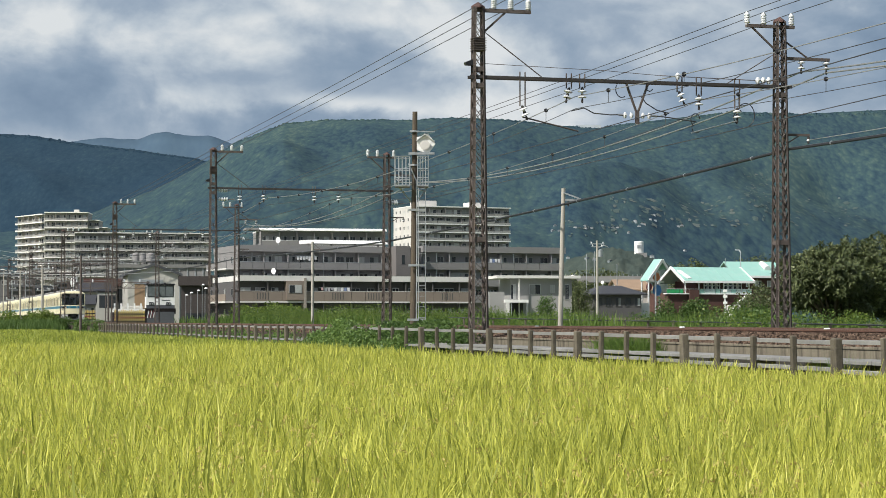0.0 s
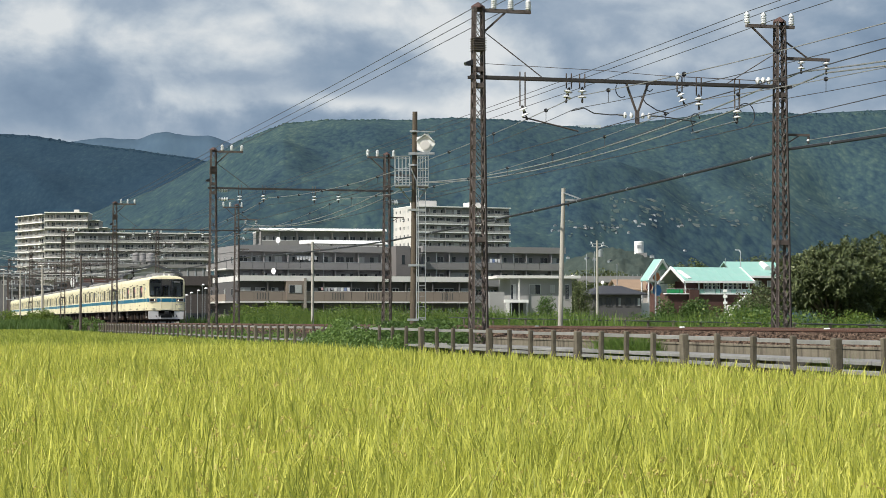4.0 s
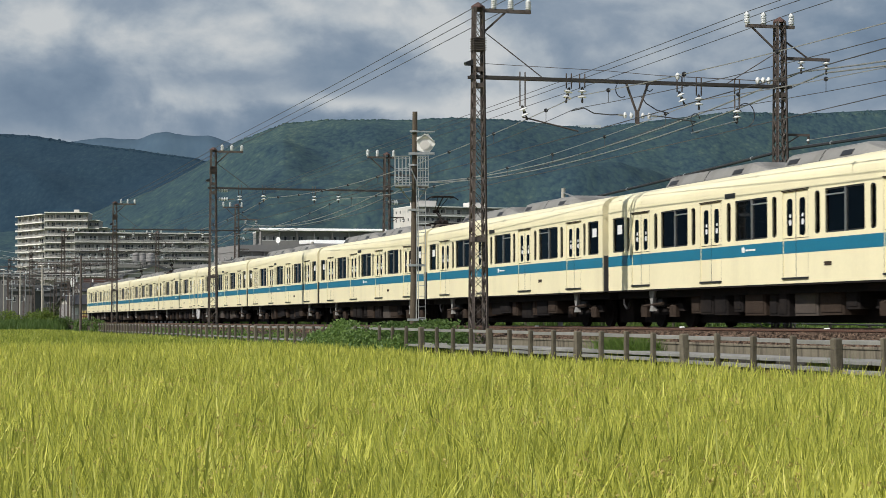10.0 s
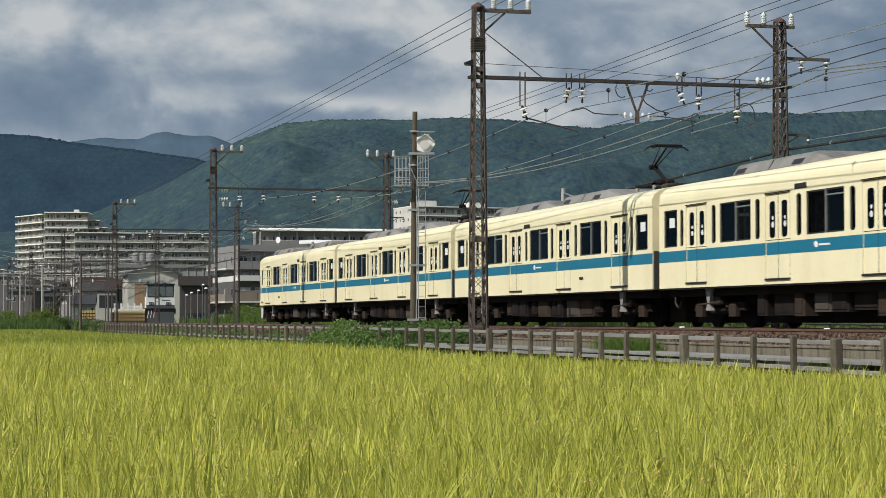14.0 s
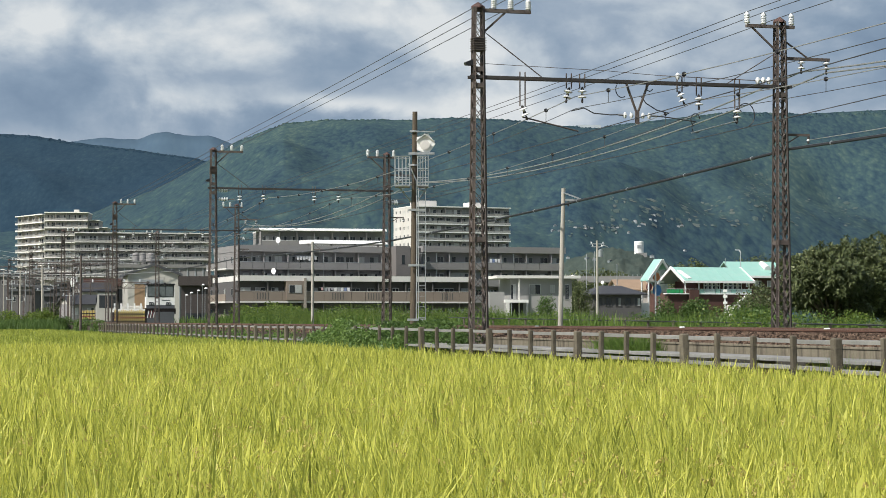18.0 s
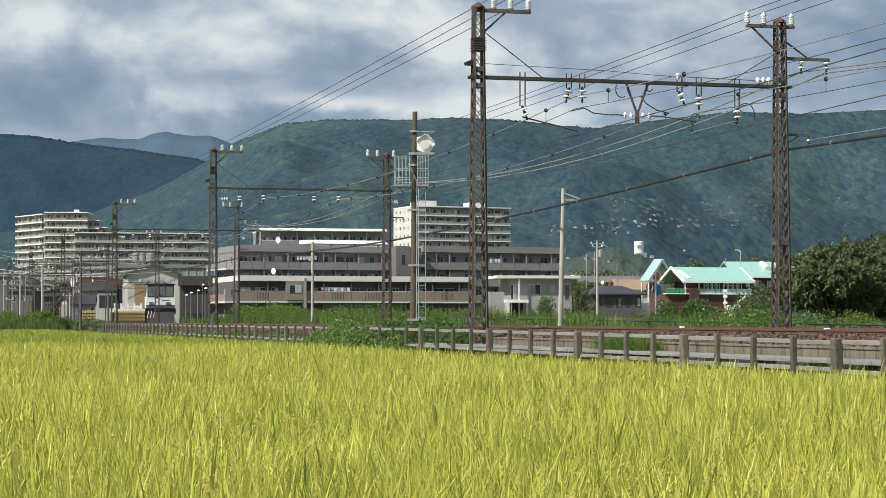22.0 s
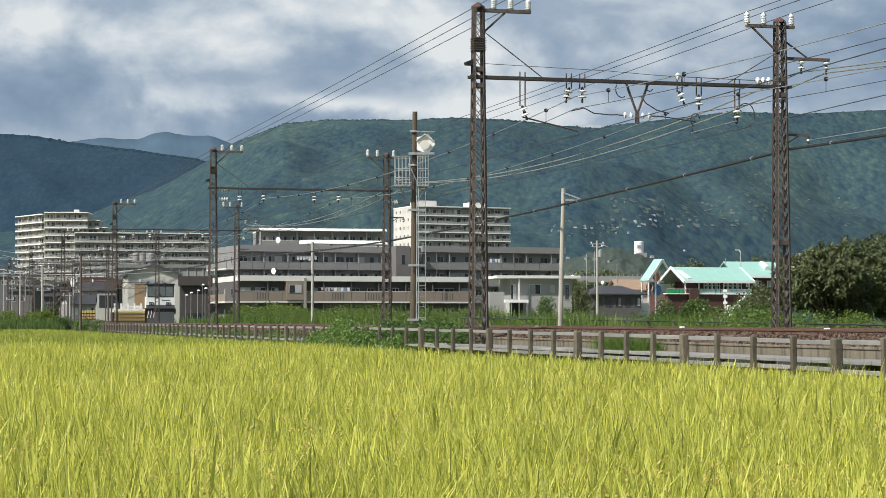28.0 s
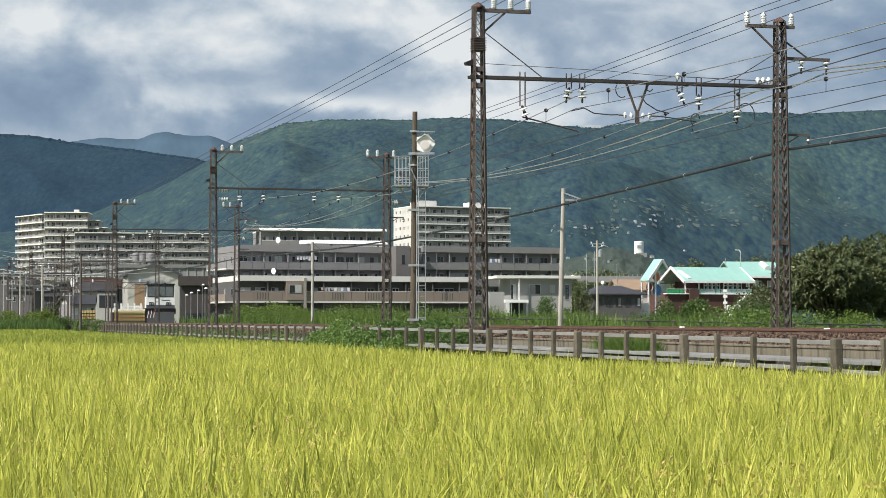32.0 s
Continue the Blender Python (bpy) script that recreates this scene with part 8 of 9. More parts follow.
def yard_mast(u, d, top, wide=0.42):
    g = Geo()
    k = 12
    h = top + 1.1
    for i in (-1, 1):
        for j in (-1, 1):
            g.strut((i * wide / 2, j * wide / 2, -1.1), (i * wide / 3, j * wide / 3, top), 0.055)
    for n in range(k):
        a, b = n / k, (n + 1) / k
        wa, wb = wide / 2 * (1 - a / 3), wide / 2 * (1 - b / 3)
        for j in (-1, 1):
            g.strut((-wa, j * wa, -1.1 + h * a), (wb, j * wb, -1.1 + h * b), 0.035)
            g.strut((wa, j * wa, -1.1 + h * a), (-wb, j * wb, -1.1 + h * b), 0.035)
    return g


for n, (a, b, q, dd) in enumerate(((-20, 98, 468, 330), (44, 128, 480, 390), (122, 262, 497, 300), (14, 120, 492, 450), (60, 150, 462, 420), (135, 205, 455, 320))):
    ua, ub = across(a, dd), across(b, dd)
    zt = level(q, dd)
    at = ahead(ua, dd)
    gy = thing("yard_gantry", "rusty lattice gantry over the station yard", "gantry", pose(at.x, at.y, 0, 0, 0, -15.12), "yard gantries")
    part("mast", yard_mast(0, dd, zt), RUST, gy)["kind"] = "stuff"
    m2 = part("mast", yard_mast(0, dd, zt), RUST, gy, m=pose(ub - ua, 0, 0))
    m2["kind"] = "stuff"
    g = Geo()
    for z in (zt - 0.3, zt - 1.1):
        g.box(-0.6, ub - ua + 0.6, -0.06, 0.06, z - 0.06, z + 0.06)
    L2 = ub - ua
    k = max(6, int(L2 / 0.9))
    for i in range(k):
        g.strut((L2 * i / k, 0, zt - 0.3), (L2 * (i + 1) / k, 0, zt - 1.1), 0.05)
        g.strut((L2 * i / k, 0, zt - 1.1), (L2 * (i + 1) / k, 0, zt - 0.3), 0.05)
    part("truss_beam", g, RUST, gy)["kind"] = "stuff"
    for i in range(5):
        x = L2 * (i + 0.5) / 5
        insulator(gy, (x, 0, zt - 0.2), 3, 0.13, 0.13)
        part("hanger", Geo().strut((x, 0, zt - 1.1), (x, 0, zt - 1.9), 0.06), RUST, gy)

# White oval signal sign by the line.
at = ahead(-54.883, 300)
sg = thing("signal_sign", "white oval lineside signal board on a post", "signal", pose(at.x, at.y, 0, 0, 0, -15.12))
part("post", Geo().tube((0, 0, LAND_Z), (0, 0, 6.63), 0.1, 8), GALV, sg)
part("board", Geo().lathe((0, -0.12, 0), [(0.3, 0), (0.36, 0.02), (0.36, 0.06), (0.3, 0.08)], 16, "y"), WHITE, sg, "white oval board", m=Matrix.Translation((0, 0, 5.876)) @ Matrix.Diagonal((1, 1, 2.1, 1)))
# Row of street lamps by the depot.
for a, q in ((329, 523), (338, 519), (350, 515), (358, 505), (363, 511)):
    p = far_pole(across(a, 230), 230, level(q, 230), 0.035, GALV, label="small yard lamp with a white shade")
    part("shade", Geo().lathe((0.1, 0, level(q, 230)), [(0.2, 0), (0.13, 0.1), (0.04, 0.15)], 10), WHITE, p)
# Discs on the flats: satellite dishes.
for a, q, dd, r, foot in ((492, 425, 335, 0.78, 435), (484, 480, 301, 0.68, 489), (1013, 490, 289, 0.45, 494), (1066, 500, 284, 0.4, 508)):
    at = ahead(across(a, dd), dd, level(q, dd))
    ds = thing("satellite_dish", "white satellite dish on a mast", "dish", pose(at.x, at.y, at.z, 0, 0, -15.12 - 38))
    part("dish", Geo().lathe((0, 0, 0), [(r * 0.3, 0.12), (r * 0.62, 0.05), (r * 0.66, 0)], 16, "y"), WHITE, ds)
    part("mast", Geo().tube((0, 0.15, level(foot, dd) - at.z - 0.5), (0, 0.15, 0), 0.05, 6), GALV, ds)

# Slack wires across the station yard.
ry = random.Random(9)
for i in range(14):
    da, db = ry.uniform(290, 340), ry.uniform(290, 420)
    qa = ry.uniform(440, 505)
    a = ahead(across(ry.uniform(-40, 60), db), db, level(qa + ry.uniform(-6, 6), db))
    b = ahead(across(ry.uniform(150, 372), da), da, level(qa, da))
    tagged(part("yard_wire", Geo().line(sag(a, b, ry.uniform(0.3, 1.2), 10), 0.035), WIRE_PALE if i % 3 else WIRE), "slack overhead wire across the station yard", "wire", "overhead wires")


# ---- plants ----
LEAF_DARK = leaf_material("glossy_dark_leaves", (0.02, 0.037, 0.014), (0.15, 0.178, 0.072), 0.2, (0.50, 0.52, 0.31), 0.8)
LEAF_MID = leaf_material("fresh_green_leaves", (0.035, 0.08, 0.018), (0.12, 0.195, 0.05), 0.35, (0.22, 0.30, 0.10), 0.6)
LEAF_LIME = leaf_material("yellow_green_leaves", (0.07, 0.125, 0.02), (0.21, 0.28, 0.055), 0.4, (0.34, 0.38, 0.12), 0.5)
LEAF_IVY = leaf_material("ivy_leaves", (0.06, 0.12, 0.03), (0.195, 0.295, 0.08), 0.36, (0.28, 0.38, 0.13), 0.6)
REED = leaf_material("tall_grass_blades", (0.055, 0.108, 0.02), (0.165, 0.255, 0.05), 0.42, (0.38, 0.39, 0.15), 0.3)
BARK = material("rough_bark", (0.07, 0.055, 0.04), 0.95, 0.0, 0.35, 3.0, 20.0, 0.5)


def leaves(centres, size, stretch=1.6, up=0.35, gen=rng):
    """One folded leaf (two quads) at each centre, turned at random."""
    n = len(centres)
    d = gen.normal(0, 1, (n, 3))
    d[:, 2] = d[:, 2] * 0.6 + up
    d /= np.linalg.norm(d, axis=1)[:, None]
    r = gen.normal(0, 1, (n, 3))
    s = np.cross(d, r)
    s /= np.linalg.norm(s, axis=1)[:, None]
    nn = np.cross(d, s)
    L = (size * (0.6 + 0.8 * gen.random(n)))[:, None]
    Wd = L / stretch / 2
    a, b = centres - d * L * 0.5, centres + d * L * 0.5 - nn * L * 0.12
    m = centres + nn * L * 0.08
    v = np.stack([a, m - s * Wd, b, m + s * Wd], 1)
    q = np.arange(4 * n).reshape(n, 4)
    return v.reshape(-1, 3), q


def blob(n, c, r, gen=rng, hollow=0.55):
    """Points through an uneven lump, thicker near its skin."""
    d = gen.normal(0, 1, (n, 3))
    d /= np.linalg.norm(d, axis=1)[:, None]
    k = (hollow + (1 - hollow) * gen.random(n) ** 0.6) * (1 + 0.16 * np.sin(5 * d[:, 0] + 3 * d[:, 1]) * np.cos(4 * d[:, 2]))
    return np.asarray(c) + d * k[:, None] * np.asarray(r)


def shrub(label, at, size, n, leaf, mat, lumps=6, name="shrub", trunk=0.0, seed=0, limbs=5, stretch=1.6, rot=0.0, category="", group=""):
    """A trunk with limbs and a crown of several leafy lumps. at: the foot; size: half width, half depth, height."""
    gen = np.random.default_rng(100 + seed)
    th = thing(name, label, category or ("tree" if trunk else "shrub"), pose(at[0], at[1], at[2], 0, 0, -15.12), group)
    w, dp, h = size
    z0 = trunk * h
    pts, g = [], Geo()
    g.tube((0, 0, -0.3), (0, 0, max(0.25, z0 * 0.9)), 0.022 * h + 0.02, 8, 0.015 * h + 0.012)
    for i in range(lumps):
        a = 6.283 * i / lumps + gen.random() * 0.8
        k = 0.0 if i == 0 else 0.45 + 0.25 * gen.random()
        c = np.array([w * k * math.cos(a), dp * k * math.sin(a), z0 + (h - z0) * (0.62 if i == 0 else 0.25 + 0.42 * gen.random())])
        r = np.array([w, dp, (h - z0)]) * (0.42 + 0.14 * gen.random()) * np.array([1, 1, 0.72])
        pts.append(blob(n // lumps, c, r, gen))
        if i < limbs:
            g.tube((0, 0, max(0.2, z0 * 0.7)), tuple(c), 0.012 * h + 0.01, 6, 0.004 * h + 0.004)
    pts = np.concatenate(pts)
    pts = pts[pts[:, 2] > 0.02]
    v, q = leaves(pts, np.full(len(pts), leaf), stretch, 0.3, gen)
    part("trunk", g, BARK, th)
    part("crown", array_mesh("crown", v, q, mat), mat, th)
    return th


def grass(name, label, x, y, z, h, width, mat, lean=0.25, category="grass"):
    n = len(x)
    v, q = blades(np.stack([x, y, z], -1), h, width, lean * h * rng.random(n), 0.3 * h * rng.random(n), rng.random(n) * 6.28)
    ob = part(name, array_mesh(name, v.reshape(-1, 3), q.reshape(-1, 4), mat), mat)
    return tagged(ob, label, category, kind="stuff")


# Loquat tree beyond the tracks: rosettes of long leaves at the twig ends.
def loquat(u, d, w, h, n, seed, label):
    gen = np.random.default_rng(seed)
    at = ahead(u, d, LAND_Z)
    th = thing("loquat_tree", label, "tree", pose(at.x, at.y, at.z, 0, 0, -15.12))
    g = Geo()
    g.tube((0, 0, -0.3), (0.1, 0, 1.3), 0.17, 10, 0.13)
    cs = []
    for i in range(15):
        a = 6.283 * i / 15 + gen.random() * 0.5
        k = 0.35 + 0.5 * gen.random()
        c = np.array([w * k * math.cos(a), w * 0.75 * k * math.sin(a), h * (0.42 + 0.4 * gen.random() * (1.1 - 0.5 * k))])
        cs.append(c)
        mid = tuple(np.array([0.1, 0, 1.3]) * 0.4 + c * 0.5)
        g.tube((0.1, 0, 0.9 + 0.4 * gen.random()), mid, 0.075, 7, 0.05)
        g.tube(mid, tuple(c), 0.05, 6, 0.02)
    cs.append(np.array([0, 0, h * 0.8]))
    part("trunk", g, BARK, th, "dark branching trunk")
    tips = np.concatenate([blob(n // 16, c, (w * 0.36, w * 0.34, h * 0.17), gen, 0.7) for c in cs])
    # rosettes: eight leaves fan out from each tip, away from the crown's heart
    heart = np.array([0, 0, h * 0.45])
    out = tips - heart
    out /= np.linalg.norm(out, axis=1)[:, None]
    out[:, 2] = out[:, 2] * 0.7 + 0.35
    v, m = [], len(tips)
    for k in range(9):
        r = gen.normal(0, 1, (m, 3))
        d3 = out * 0.55 + r / np.linalg.norm(r, axis=1)[:, None]
        d3 /= np.linalg.norm(d3, axis=1)[:, None]
        s = np.cross(d3, out)
        s /= np.linalg.norm(s, axis=1)[:, None] + 1e-6
        L = (0.17 + 0.10 * gen.random(m))[:, None]
        a, b = tips + d3 * 0.02, tips + d3 * L - np.array([0, 0, 0.05]) * gen.random((m, 1))
        mm = tips + d3 * L * 0.55 + np.array([0, 0, 0.02])
        v.append(np.stack([a, mm - s * L * 0.15, b, mm + s * L * 0.15], 1))
    v = np.concatenate(v).reshape(-1, 3)
    part("crown", array_mesh("crown", v, np.arange(len(v)).reshape(-1, 4), LEAF_DARK), LEAF_DARK, th, "dense long glossy leaves in rosettes")


loquat(15.284, 80, 2.35, 4.447, 2900, 21, "broad loquat tree with dark glossy leaves beside the line")
loquat(16.877, 83, 2.2, 4.842, 2900, 23, "rounded loquat tree with dark glossy leaves beside the line")
loquat(18.394, 84, 2.7, 5.072, 2900, 22, "tall loquat tree with dark glossy leaves beside the line")

# Shrubs and small trees beyond the tracks.
SHRUBS = [
    (1150, 95, 1.3, 549, LEAF_MID, 700, 0.11, 0), (1185, 92, 1.1, 545, LEAF_MID, 600, 0.11, 0), (1225, 90, 0.9, 552, LEAF_LIME, 500, 0.1, 0), (1320, 86, 1.15, 535, LEAF_MID, 900, 0.12, 0),
    (1352, 84, 1.0, 540, LEAF_MID, 800, 0.12, 0), (1345, 100, 1.2, 500, LEAF_DARK, 900, 0.13, 0.2), (1420, 76, 0.9, 550, LEAF_MID, 600, 0.1, 0), (1505, 74, 0.95, 547, LEAF_LIME, 900, 0.11, 0),
    (1455, 75, 0.8, 560, LEAF_MID, 400, 0.1, 0), (1270, 92, 0.8, 556, LEAF_MID, 400, 0.1, 0), (1550, 78, 0.8, 562, LEAF_DARK, 400, 0.1, 0),
    (965, 262, 1.7, 519, LEAF_MID, 700, 0.26, 0), (1032, 262, 1.45, 500, LEAF_DARK, 800, 0.26, 0.15), (1000, 255, 1.2, 540, LEAF_MID, 400, 0.24, 0),
    (1240, 285, 3.0, 522, LEAF_MID, 900, 0.3, 0), (1215, 285, 1.6, 530, LEAF_MID, 500, 0.3, 0), (1180, 280, 1.5, 527, LEAF_MID, 500, 0.3, 0), (1325, 270, 2.2, 520, LEAF_MID, 700, 0.3, 0),
    (1350, 262, 2.4, 505, LEAF_DARK, 700, 0.3, 0), (1230, 345, 4.2, 457, LEAF_DARK, 1200, 0.45, 0.2), (1340, 350, 4.5, 448, LEAF_DARK, 1200, 0.45, 0.2), (1385, 350, 4.0, 452, LEAF_DARK, 900, 0.45, 0.2),
    (1440, 360, 4.0, 470, LEAF_DARK, 900, 0.45, 0.2), (440, 190, 1.9, 537, LEAF_LIME, 900, 0.2, 0), (480, 188, 2.1, 533, LEAF_LIME, 1000, 0.2, 0), (520, 186, 1.8, 536, LEAF_LIME, 900, 0.2, 0),
    (600, 175, 1.8, 546, LEAF_MID, 700, 0.2, 0), (640, 168, 1.7, 544, LEAF_LIME, 700, 0.2, 0), (700, 150, 1.3, 545, LEAF_MID, 700, 0.17, 0), (715, 120, 0.9, 540, LEAF_DARK, 500, 0.14, 0),
    (560, 180, 1.8, 549, LEAF_MID, 600, 0.2, 0), (815, 110, 0.8, 548, LEAF_DARK, 400, 0.13, 0), (400, 200, 1.6, 560, LEAF_MID, 400, 0.2, 0), (1010, 480, 6.0, 482, LEAF_DARK, 700, 0.7, 0.2),
    (1085, 560, 7.0, 478, LEAF_DARK, 700, 0.8, 0.2), (1040, 600, 8.0, 474, LEAF_DARK, 700, 0.9, 0.2), (100, 330, 2.5, 530, LEAF_DARK, 500, 0.4, 0), (85, 188, 1.5, 546, LEAF_LIME, 800, 0.18, 0),
    (20, 186, 1.6, 548, LEAF_LIME, 800, 0.18, 0), (55, 187, 1.5, 551, LEAF_LIME, 700, 0.18, 0), (115, 180, 1.1, 558, LEAF_MID, 600, 0.16, 0), (150, 165, 0.9, 560, LEAF_IVY, 600, 0.15, 0), (175, 150, 0.7, 562, LEAF_IVY, 500, 0.14, 0),
]
for i, (a, d, hw, q, mat, n, leaf, trunk) in enumerate(SHRUBS):
    at = ahead(across(a, d), d, LAND_Z)
    top = level(q, d) - LAND_Z
    nm = {LEAF_DARK: "dark green", LEAF_MID: "fresh green", LEAF_LIME: "yellow-green", LEAF_IVY: "bright green"}[mat]
    shrub(nm + (" leafy tree behind the buildings" if trunk else " leafy shrub on rough ground"), at, (hw, hw * 0.8, top), n * (7 if d > 340 else 3), leaf * 0.85, mat, 9 if d > 340 else 7, "tree" if trunk else "shrub", trunk, i, group="plants beside the line")

# Tall grass strip on the far side, thinning along the line.
n = 30000
u = rng.random(n)
y = 30 + 150 * u ** 1.7
x = 24.1 + (3.5 + y * 0.06) * rng.random(n)
z = np.where(x < 26, -0.62 + (x - 23.8) / 2.2 * (LAND_Z + 0.62), LAND_Z) - 0.05
h = (0.65 + 0.6 * rng.random(n)) * (0.85 + 0.35 * np.sin(y * 0.21) * np.sin(y * 0.083 + 1)) + np.clip((x - 25) * 0.11, 0, 0.55) + y * 0.0035
h *= np.where((y > 66) | ((y > 59.2) & (y < 61.5)), 1.0, 0.42)
grass("tall_grass", "tall fresh green grass along the far side of the tracks", x, y, z, h, 0.016 + 0.00035 * y, REED)
n = 62000
y = 30 + 120 * rng.random(n) ** 1.6
x = 24.3 + (2.2 + y * 0.03) * rng.random(n)
z0 = np.where(x < 26, -0.62 + (x - 23.8) / 2.2 * (LAND_Z + 0.62), LAND_Z)
tall = (1.0 + 0.45 * np.sin(y * 0.35 + x) + 0.3 * np.sin(y * 0.13 + 2)) * np.clip(np.sin(y * 0.47) + 0.75, 0.15, 1) + 0.15
v, q = leaves(np.stack([x, y, z0 + tall * rng.random(n) ** 0.6], -1), 0.055 + 0.0006 * y, 1.6, 0.35)
for k, mat in enumerate((LEAF_MID, LEAF_LIME)):
    m = v.reshape(-1, 4, 3)[k::2].reshape(-1, 3)
    tagged(part("weeds", array_mesh("weeds", m, np.arange(len(m)).reshape(-1, 4), mat), mat), "leafy weeds and creepers along the far side of the tracks", "weeds", kind="stuff")
n = 85000
y = 97 + 66 * rng.random(n)
x = 26.4 + (1.2 + y * 0.018) * rng.random(n)
tall = 1.2 + y * 0.0055 + 0.28 * np.sin(y * 0.55 + x) + 0.22 * np.sin(y * 0.21 + 1)
v, q = leaves(np.stack([x, y, LAND_Z + tall * rng.random(n) ** 0.55], -1), 0.026 + 0.00048 * y, 3.2, 0.6)
for k, mat in enumerate((LEAF_LIME, LEAF_LIME, LEAF_MID)):
    m = v.reshape(-1, 4, 3)[k::3].reshape(-1, 3)
    tagged(part("weeds", array_mesh("weeds", m, np.arange(len(m)).reshape(-1, 4), mat), mat), "rank green thicket between the tracks and the flats", "weeds", kind="stuff")
# Low pipe rail on short posts, half hidden in the weeds.
low = thing("low_pipe_rail", "low dark pipe rail on short posts among weeds beside the track", "railing", kind="structure")
y = 43.0
while y < 92:
    z, zn = 0.03 + (y - 46.7) * 0.0062, 0.03 + (y + 2.4 - 46.7) * 0.0062
    part("post", Geo().box(25.56, 25.64, y - 0.04, y + 0.04, -0.7, z + 0.04, 0.01), POST_CONC, low)
    part("pipe", Geo().tube((25.53, y, z), (25.53, y + 2.4, zn), 0.02, 8), RUBBER, low)
    y += 2.4
# Weeds at the far left end of the field.
n = 9000
x, y = 1 + 12.5 * rng.random(n), 171.5 + 14 * rng.random(n)
WEED = leaf_material("rank_weed_blades", (0.04, 0.085, 0.018), (0.125, 0.20, 0.05), 0.4, (0.24, 0.29, 0.12), 0.3)
grass("tall_grass", "rank green weeds at the far end of the rice field", x, y, np.full(n, FIELD_Z), 0.9 + 0.5 * rng.random(n) + 0.05 * (y - 171), np.full(n, 0.07), WEED)
n = 2500
x, y = 13.2 + 1.3 * rng.random(n), 20 + 130 * rng.random(n) ** 1.4
keep = (np.sin(y * 0.8) + np.sin(y * 0.31 + 2) > 0.35) | (y > 62)
x, y = x[keep], y[keep]
n = len(x)
grass("verge_grass", "tufts of grass between fence and retaining wall", x, y, np.full(n, FIELD_Z + 0.2), 0.35 + 0.5 * rng.random(n), 0.012 + 0.0003 * y, REED)
n = 4500
y = 37.648 + (40.247 - 37.648) * rng.random(n)
grass("verge_grass", "bright grass tuft before the retaining wall", 14.25 + 0.4 * rng.random(n), y, np.full(n, FIELD_Z + 0.2), 0.75 + 0.4 * rng.random(n), np.full(n, 0.02), REED)
n = 500
y = 27.311 + 1.2 * rng.random(n)
grass("verge_grass", "pale grass tuft beside the fence", 13.6 + 0.5 * rng.random(n), y, np.full(n, FIELD_Z + 0.2), 0.5 + 0.4 * rng.random(n), np.full(n, 0.012), REED)
n = 1800
y = 20 + 60 * rng.random(n)
grass("ballast_weeds", "thin weeds in the track stones", 15.6 + 0.25 * rng.random(n), y, np.full(n, -0.22), 0.04 + 0.1 * rng.random(n) * (np.sin(y * 0.9) > 0.2), np.full(n, 0.01), REED)

n = 2600
y = 37.648 + (40.247 - 37.648) * rng.random(n)
v, q = leaves(np.stack([14.0 + 0.6 * rng.random(n), y, FIELD_Z + 0.25 + (0.55 + 0.2 * np.sin(y * 2.1)) * rng.random(n)], -1), np.full(n, 0.09), 2.2, 0.5)
tagged(part("weeds", array_mesh("weeds", v, q, LEAF_LIME), LEAF_LIME), "bright weeds before the retaining wall", "weeds", kind="stuff")
n = 14000
y = 65 + 50 * rng.random(n)
z = FIELD_Z + 0.15 + (0.86 + 0.16 * np.sin(y * 0.7) + 0.12 * np.sin(y * 1.9)) * rng.random(n) ** 0.6
v, q = leaves(np.stack([13.7 + rng.normal(0, 0.3, n), y, z], -1), np.full(n, 0.11), 1.8, 0.45)
tagged(part("weeds", array_mesh("weeds", v, q, LEAF_IVY), LEAF_IVY), "green weeds behind the fence posts", "weeds", kind="stuff")
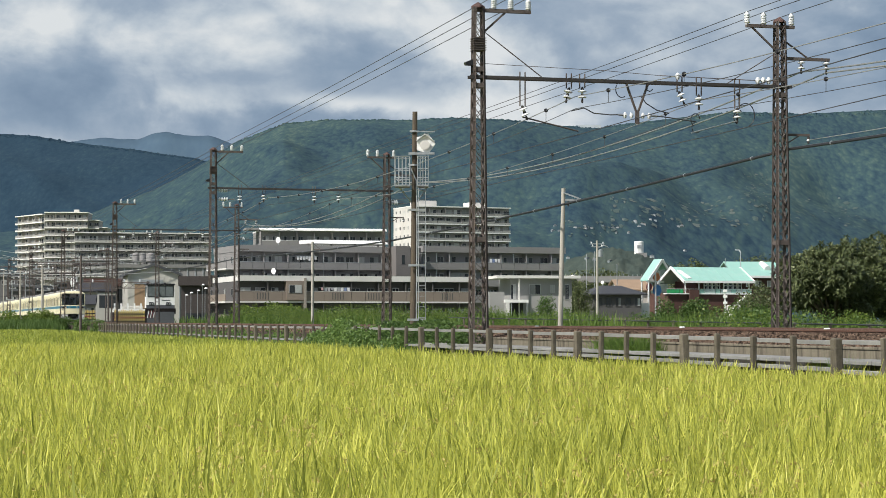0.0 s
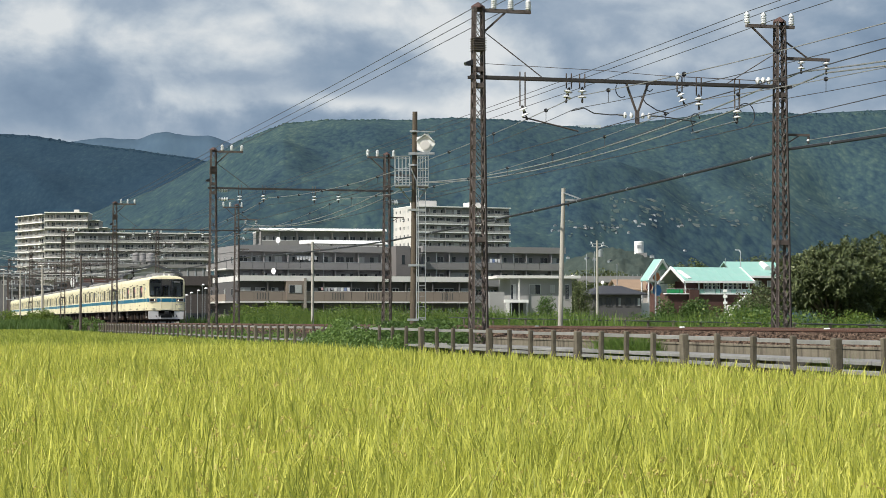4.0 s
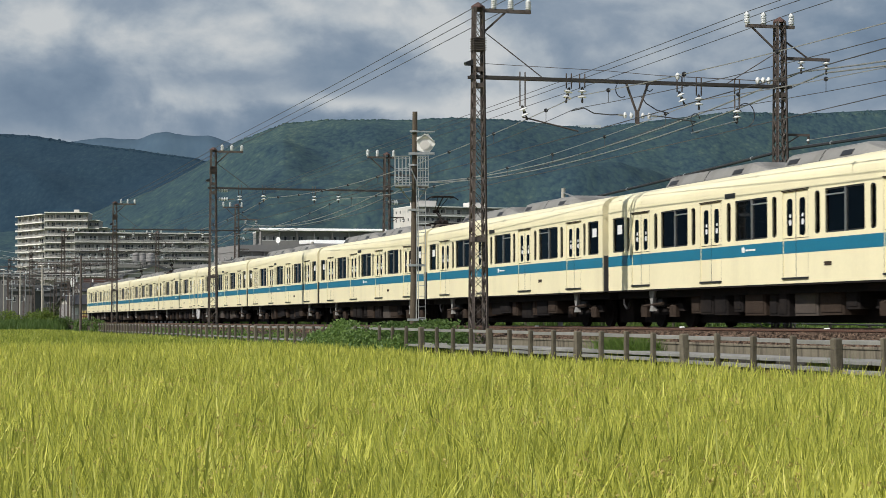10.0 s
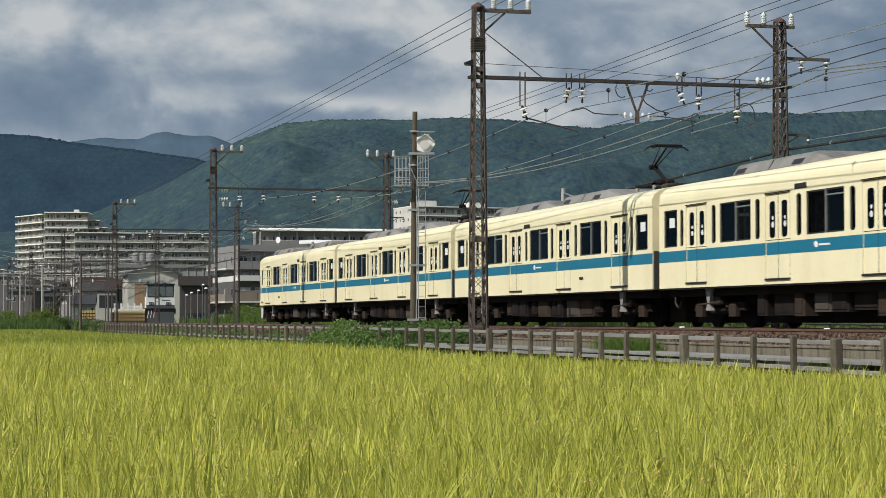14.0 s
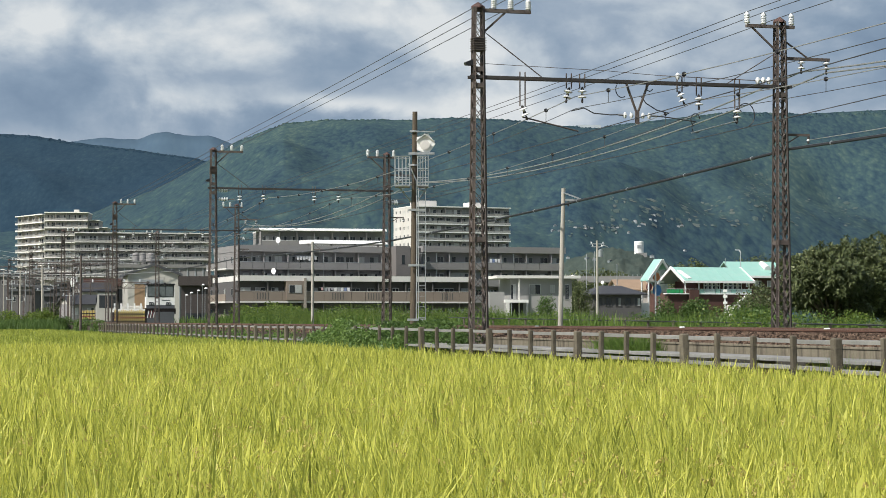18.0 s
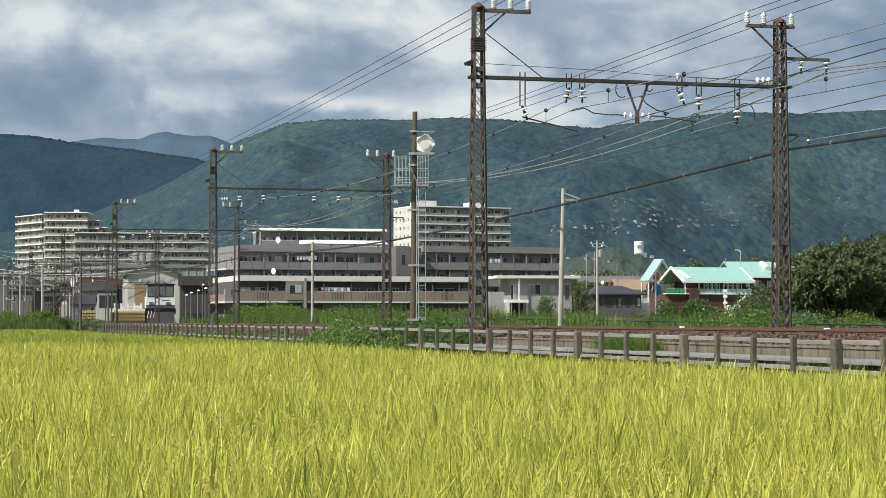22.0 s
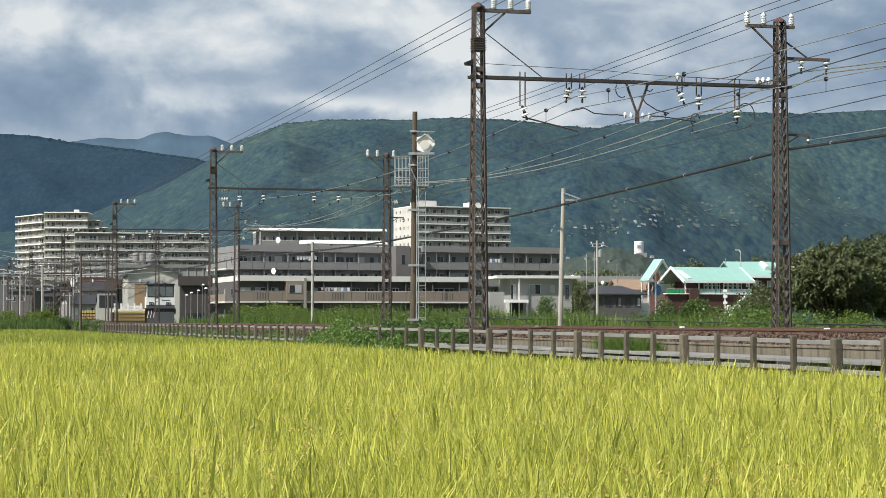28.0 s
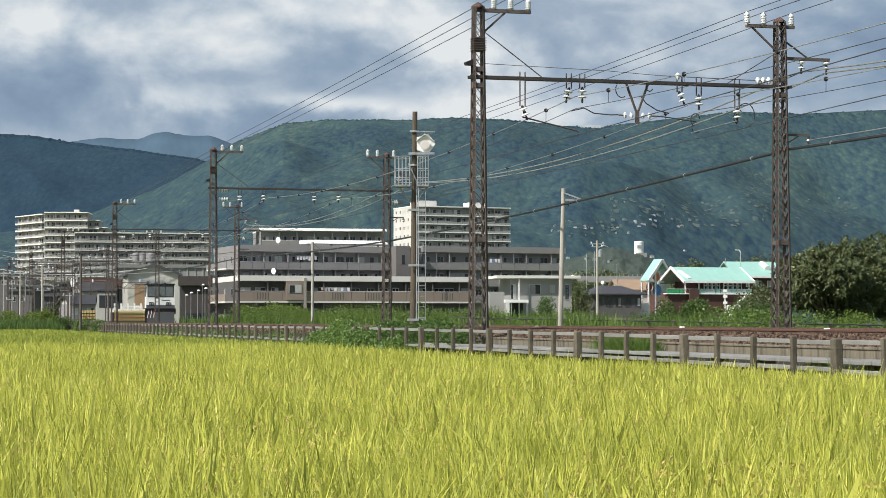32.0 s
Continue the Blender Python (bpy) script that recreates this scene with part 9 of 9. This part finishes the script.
# Ivy and kudzu smothering a stretch of the fence.
n = 48000
y0, y1 = 50.455, 64.77
t = rng.random(n)
y = y0 + (y1 - y0) * t
crest = -0.2 + 0.22 * np.sin(y * 0.45) + 0.12 * np.sin(y * 1.7 + 1) - 0.25 * np.clip((t - 0.75) * 4, 0, 1) - 0.35 * np.clip((0.12 - t) * 8, 0, 1)
zz = rng.random(n) ** 0.7
x = 12.5 + 0.55 * zz + rng.normal(0, 0.16, n)
z = (FIELD_Z + 0.35) + (crest - FIELD_Z - 0.35) * zz + rng.normal(0, 0.06, n)
v, q = leaves(np.stack([x, y, z], -1), np.full(n, 0.072), 1.25, 0.2)
tagged(part("ivy", array_mesh("ivy", v, q, LEAF_IVY), LEAF_IVY), "thick green creeper smothering part of the fence", "creeper", kind="stuff")
n = 9000
y = 49.994 + (65.798 - 49.994) * rng.random(n)
z = -0.75 + (0.75 + 0.1 * np.sin(y * 1.1) + 0.16 * np.sin(y * 0.37)) * rng.random(n) ** 0.6
v, q = leaves(np.stack([14.2 + rng.normal(0, 0.25, n), y, z], -1), np.full(n, 0.085), 1.5, 0.3)
tagged(part("weeds", array_mesh("weeds", v, q, LEAF_MID), LEAF_MID), "leafy weeds round the pole foot", "weeds", kind="stuff")
n = 4000
y = 112 + 55 * rng.random(n)
z = FIELD_Z + (0.75 + 0.15 * np.sin(y * 0.5)) * rng.random(n) ** 0.6
v, q = leaves(np.stack([13.0 + rng.normal(0, 0.35, n) + 0.4, y, z], -1), np.full(n, 0.16), 1.5, 0.3)
tagged(part("weeds", array_mesh("weeds", v, q, LEAF_MID), LEAF_MID), "leafy weeds along the far fence", "weeds", kind="stuff")



def motions():
    times = [0.5 * k for k in range(0, 37)] + [19.0, 20.0, 22.0, 26.0, 32.0]
    for ob, i, turned in train:
        rows = []
        for t in times:
            y = front_at(min(t, 20.0)) - max(0.0, t - 20.0) * 26.6 + 0.16 + CAR_L / 2 + i * 20.0
            rows.append((t, pose(FAR_T, y, 0, 0, 0, 180 if turned else 0)))
        walk(ob, rows)
    walk(cloud_bank, [(0.0, pose(0, 0, 0)), (16.0, pose(0, 0, 0, 0, 0, 0.2)), (32.0, pose(0, 0, 0, 0, 0, 0.4))])
    # The rice stirs in a light wind.
    for k, ob in enumerate(rice_groups):
        rows = []
        for j in range(0, 81):
            t = 0.4 * j
            a = 0.016 * math.sin(1.9 * t + 0.8 * k) + 0.012 * math.sin(3.1 * t + 2.1 * k)
            b = 0.012 * math.sin(1.5 * t + 1.7 * k + 1.0)
            rows.append((t, pose(a, b, -0.004 * abs(a) / 0.02)))
        walk(ob, rows)


motions()
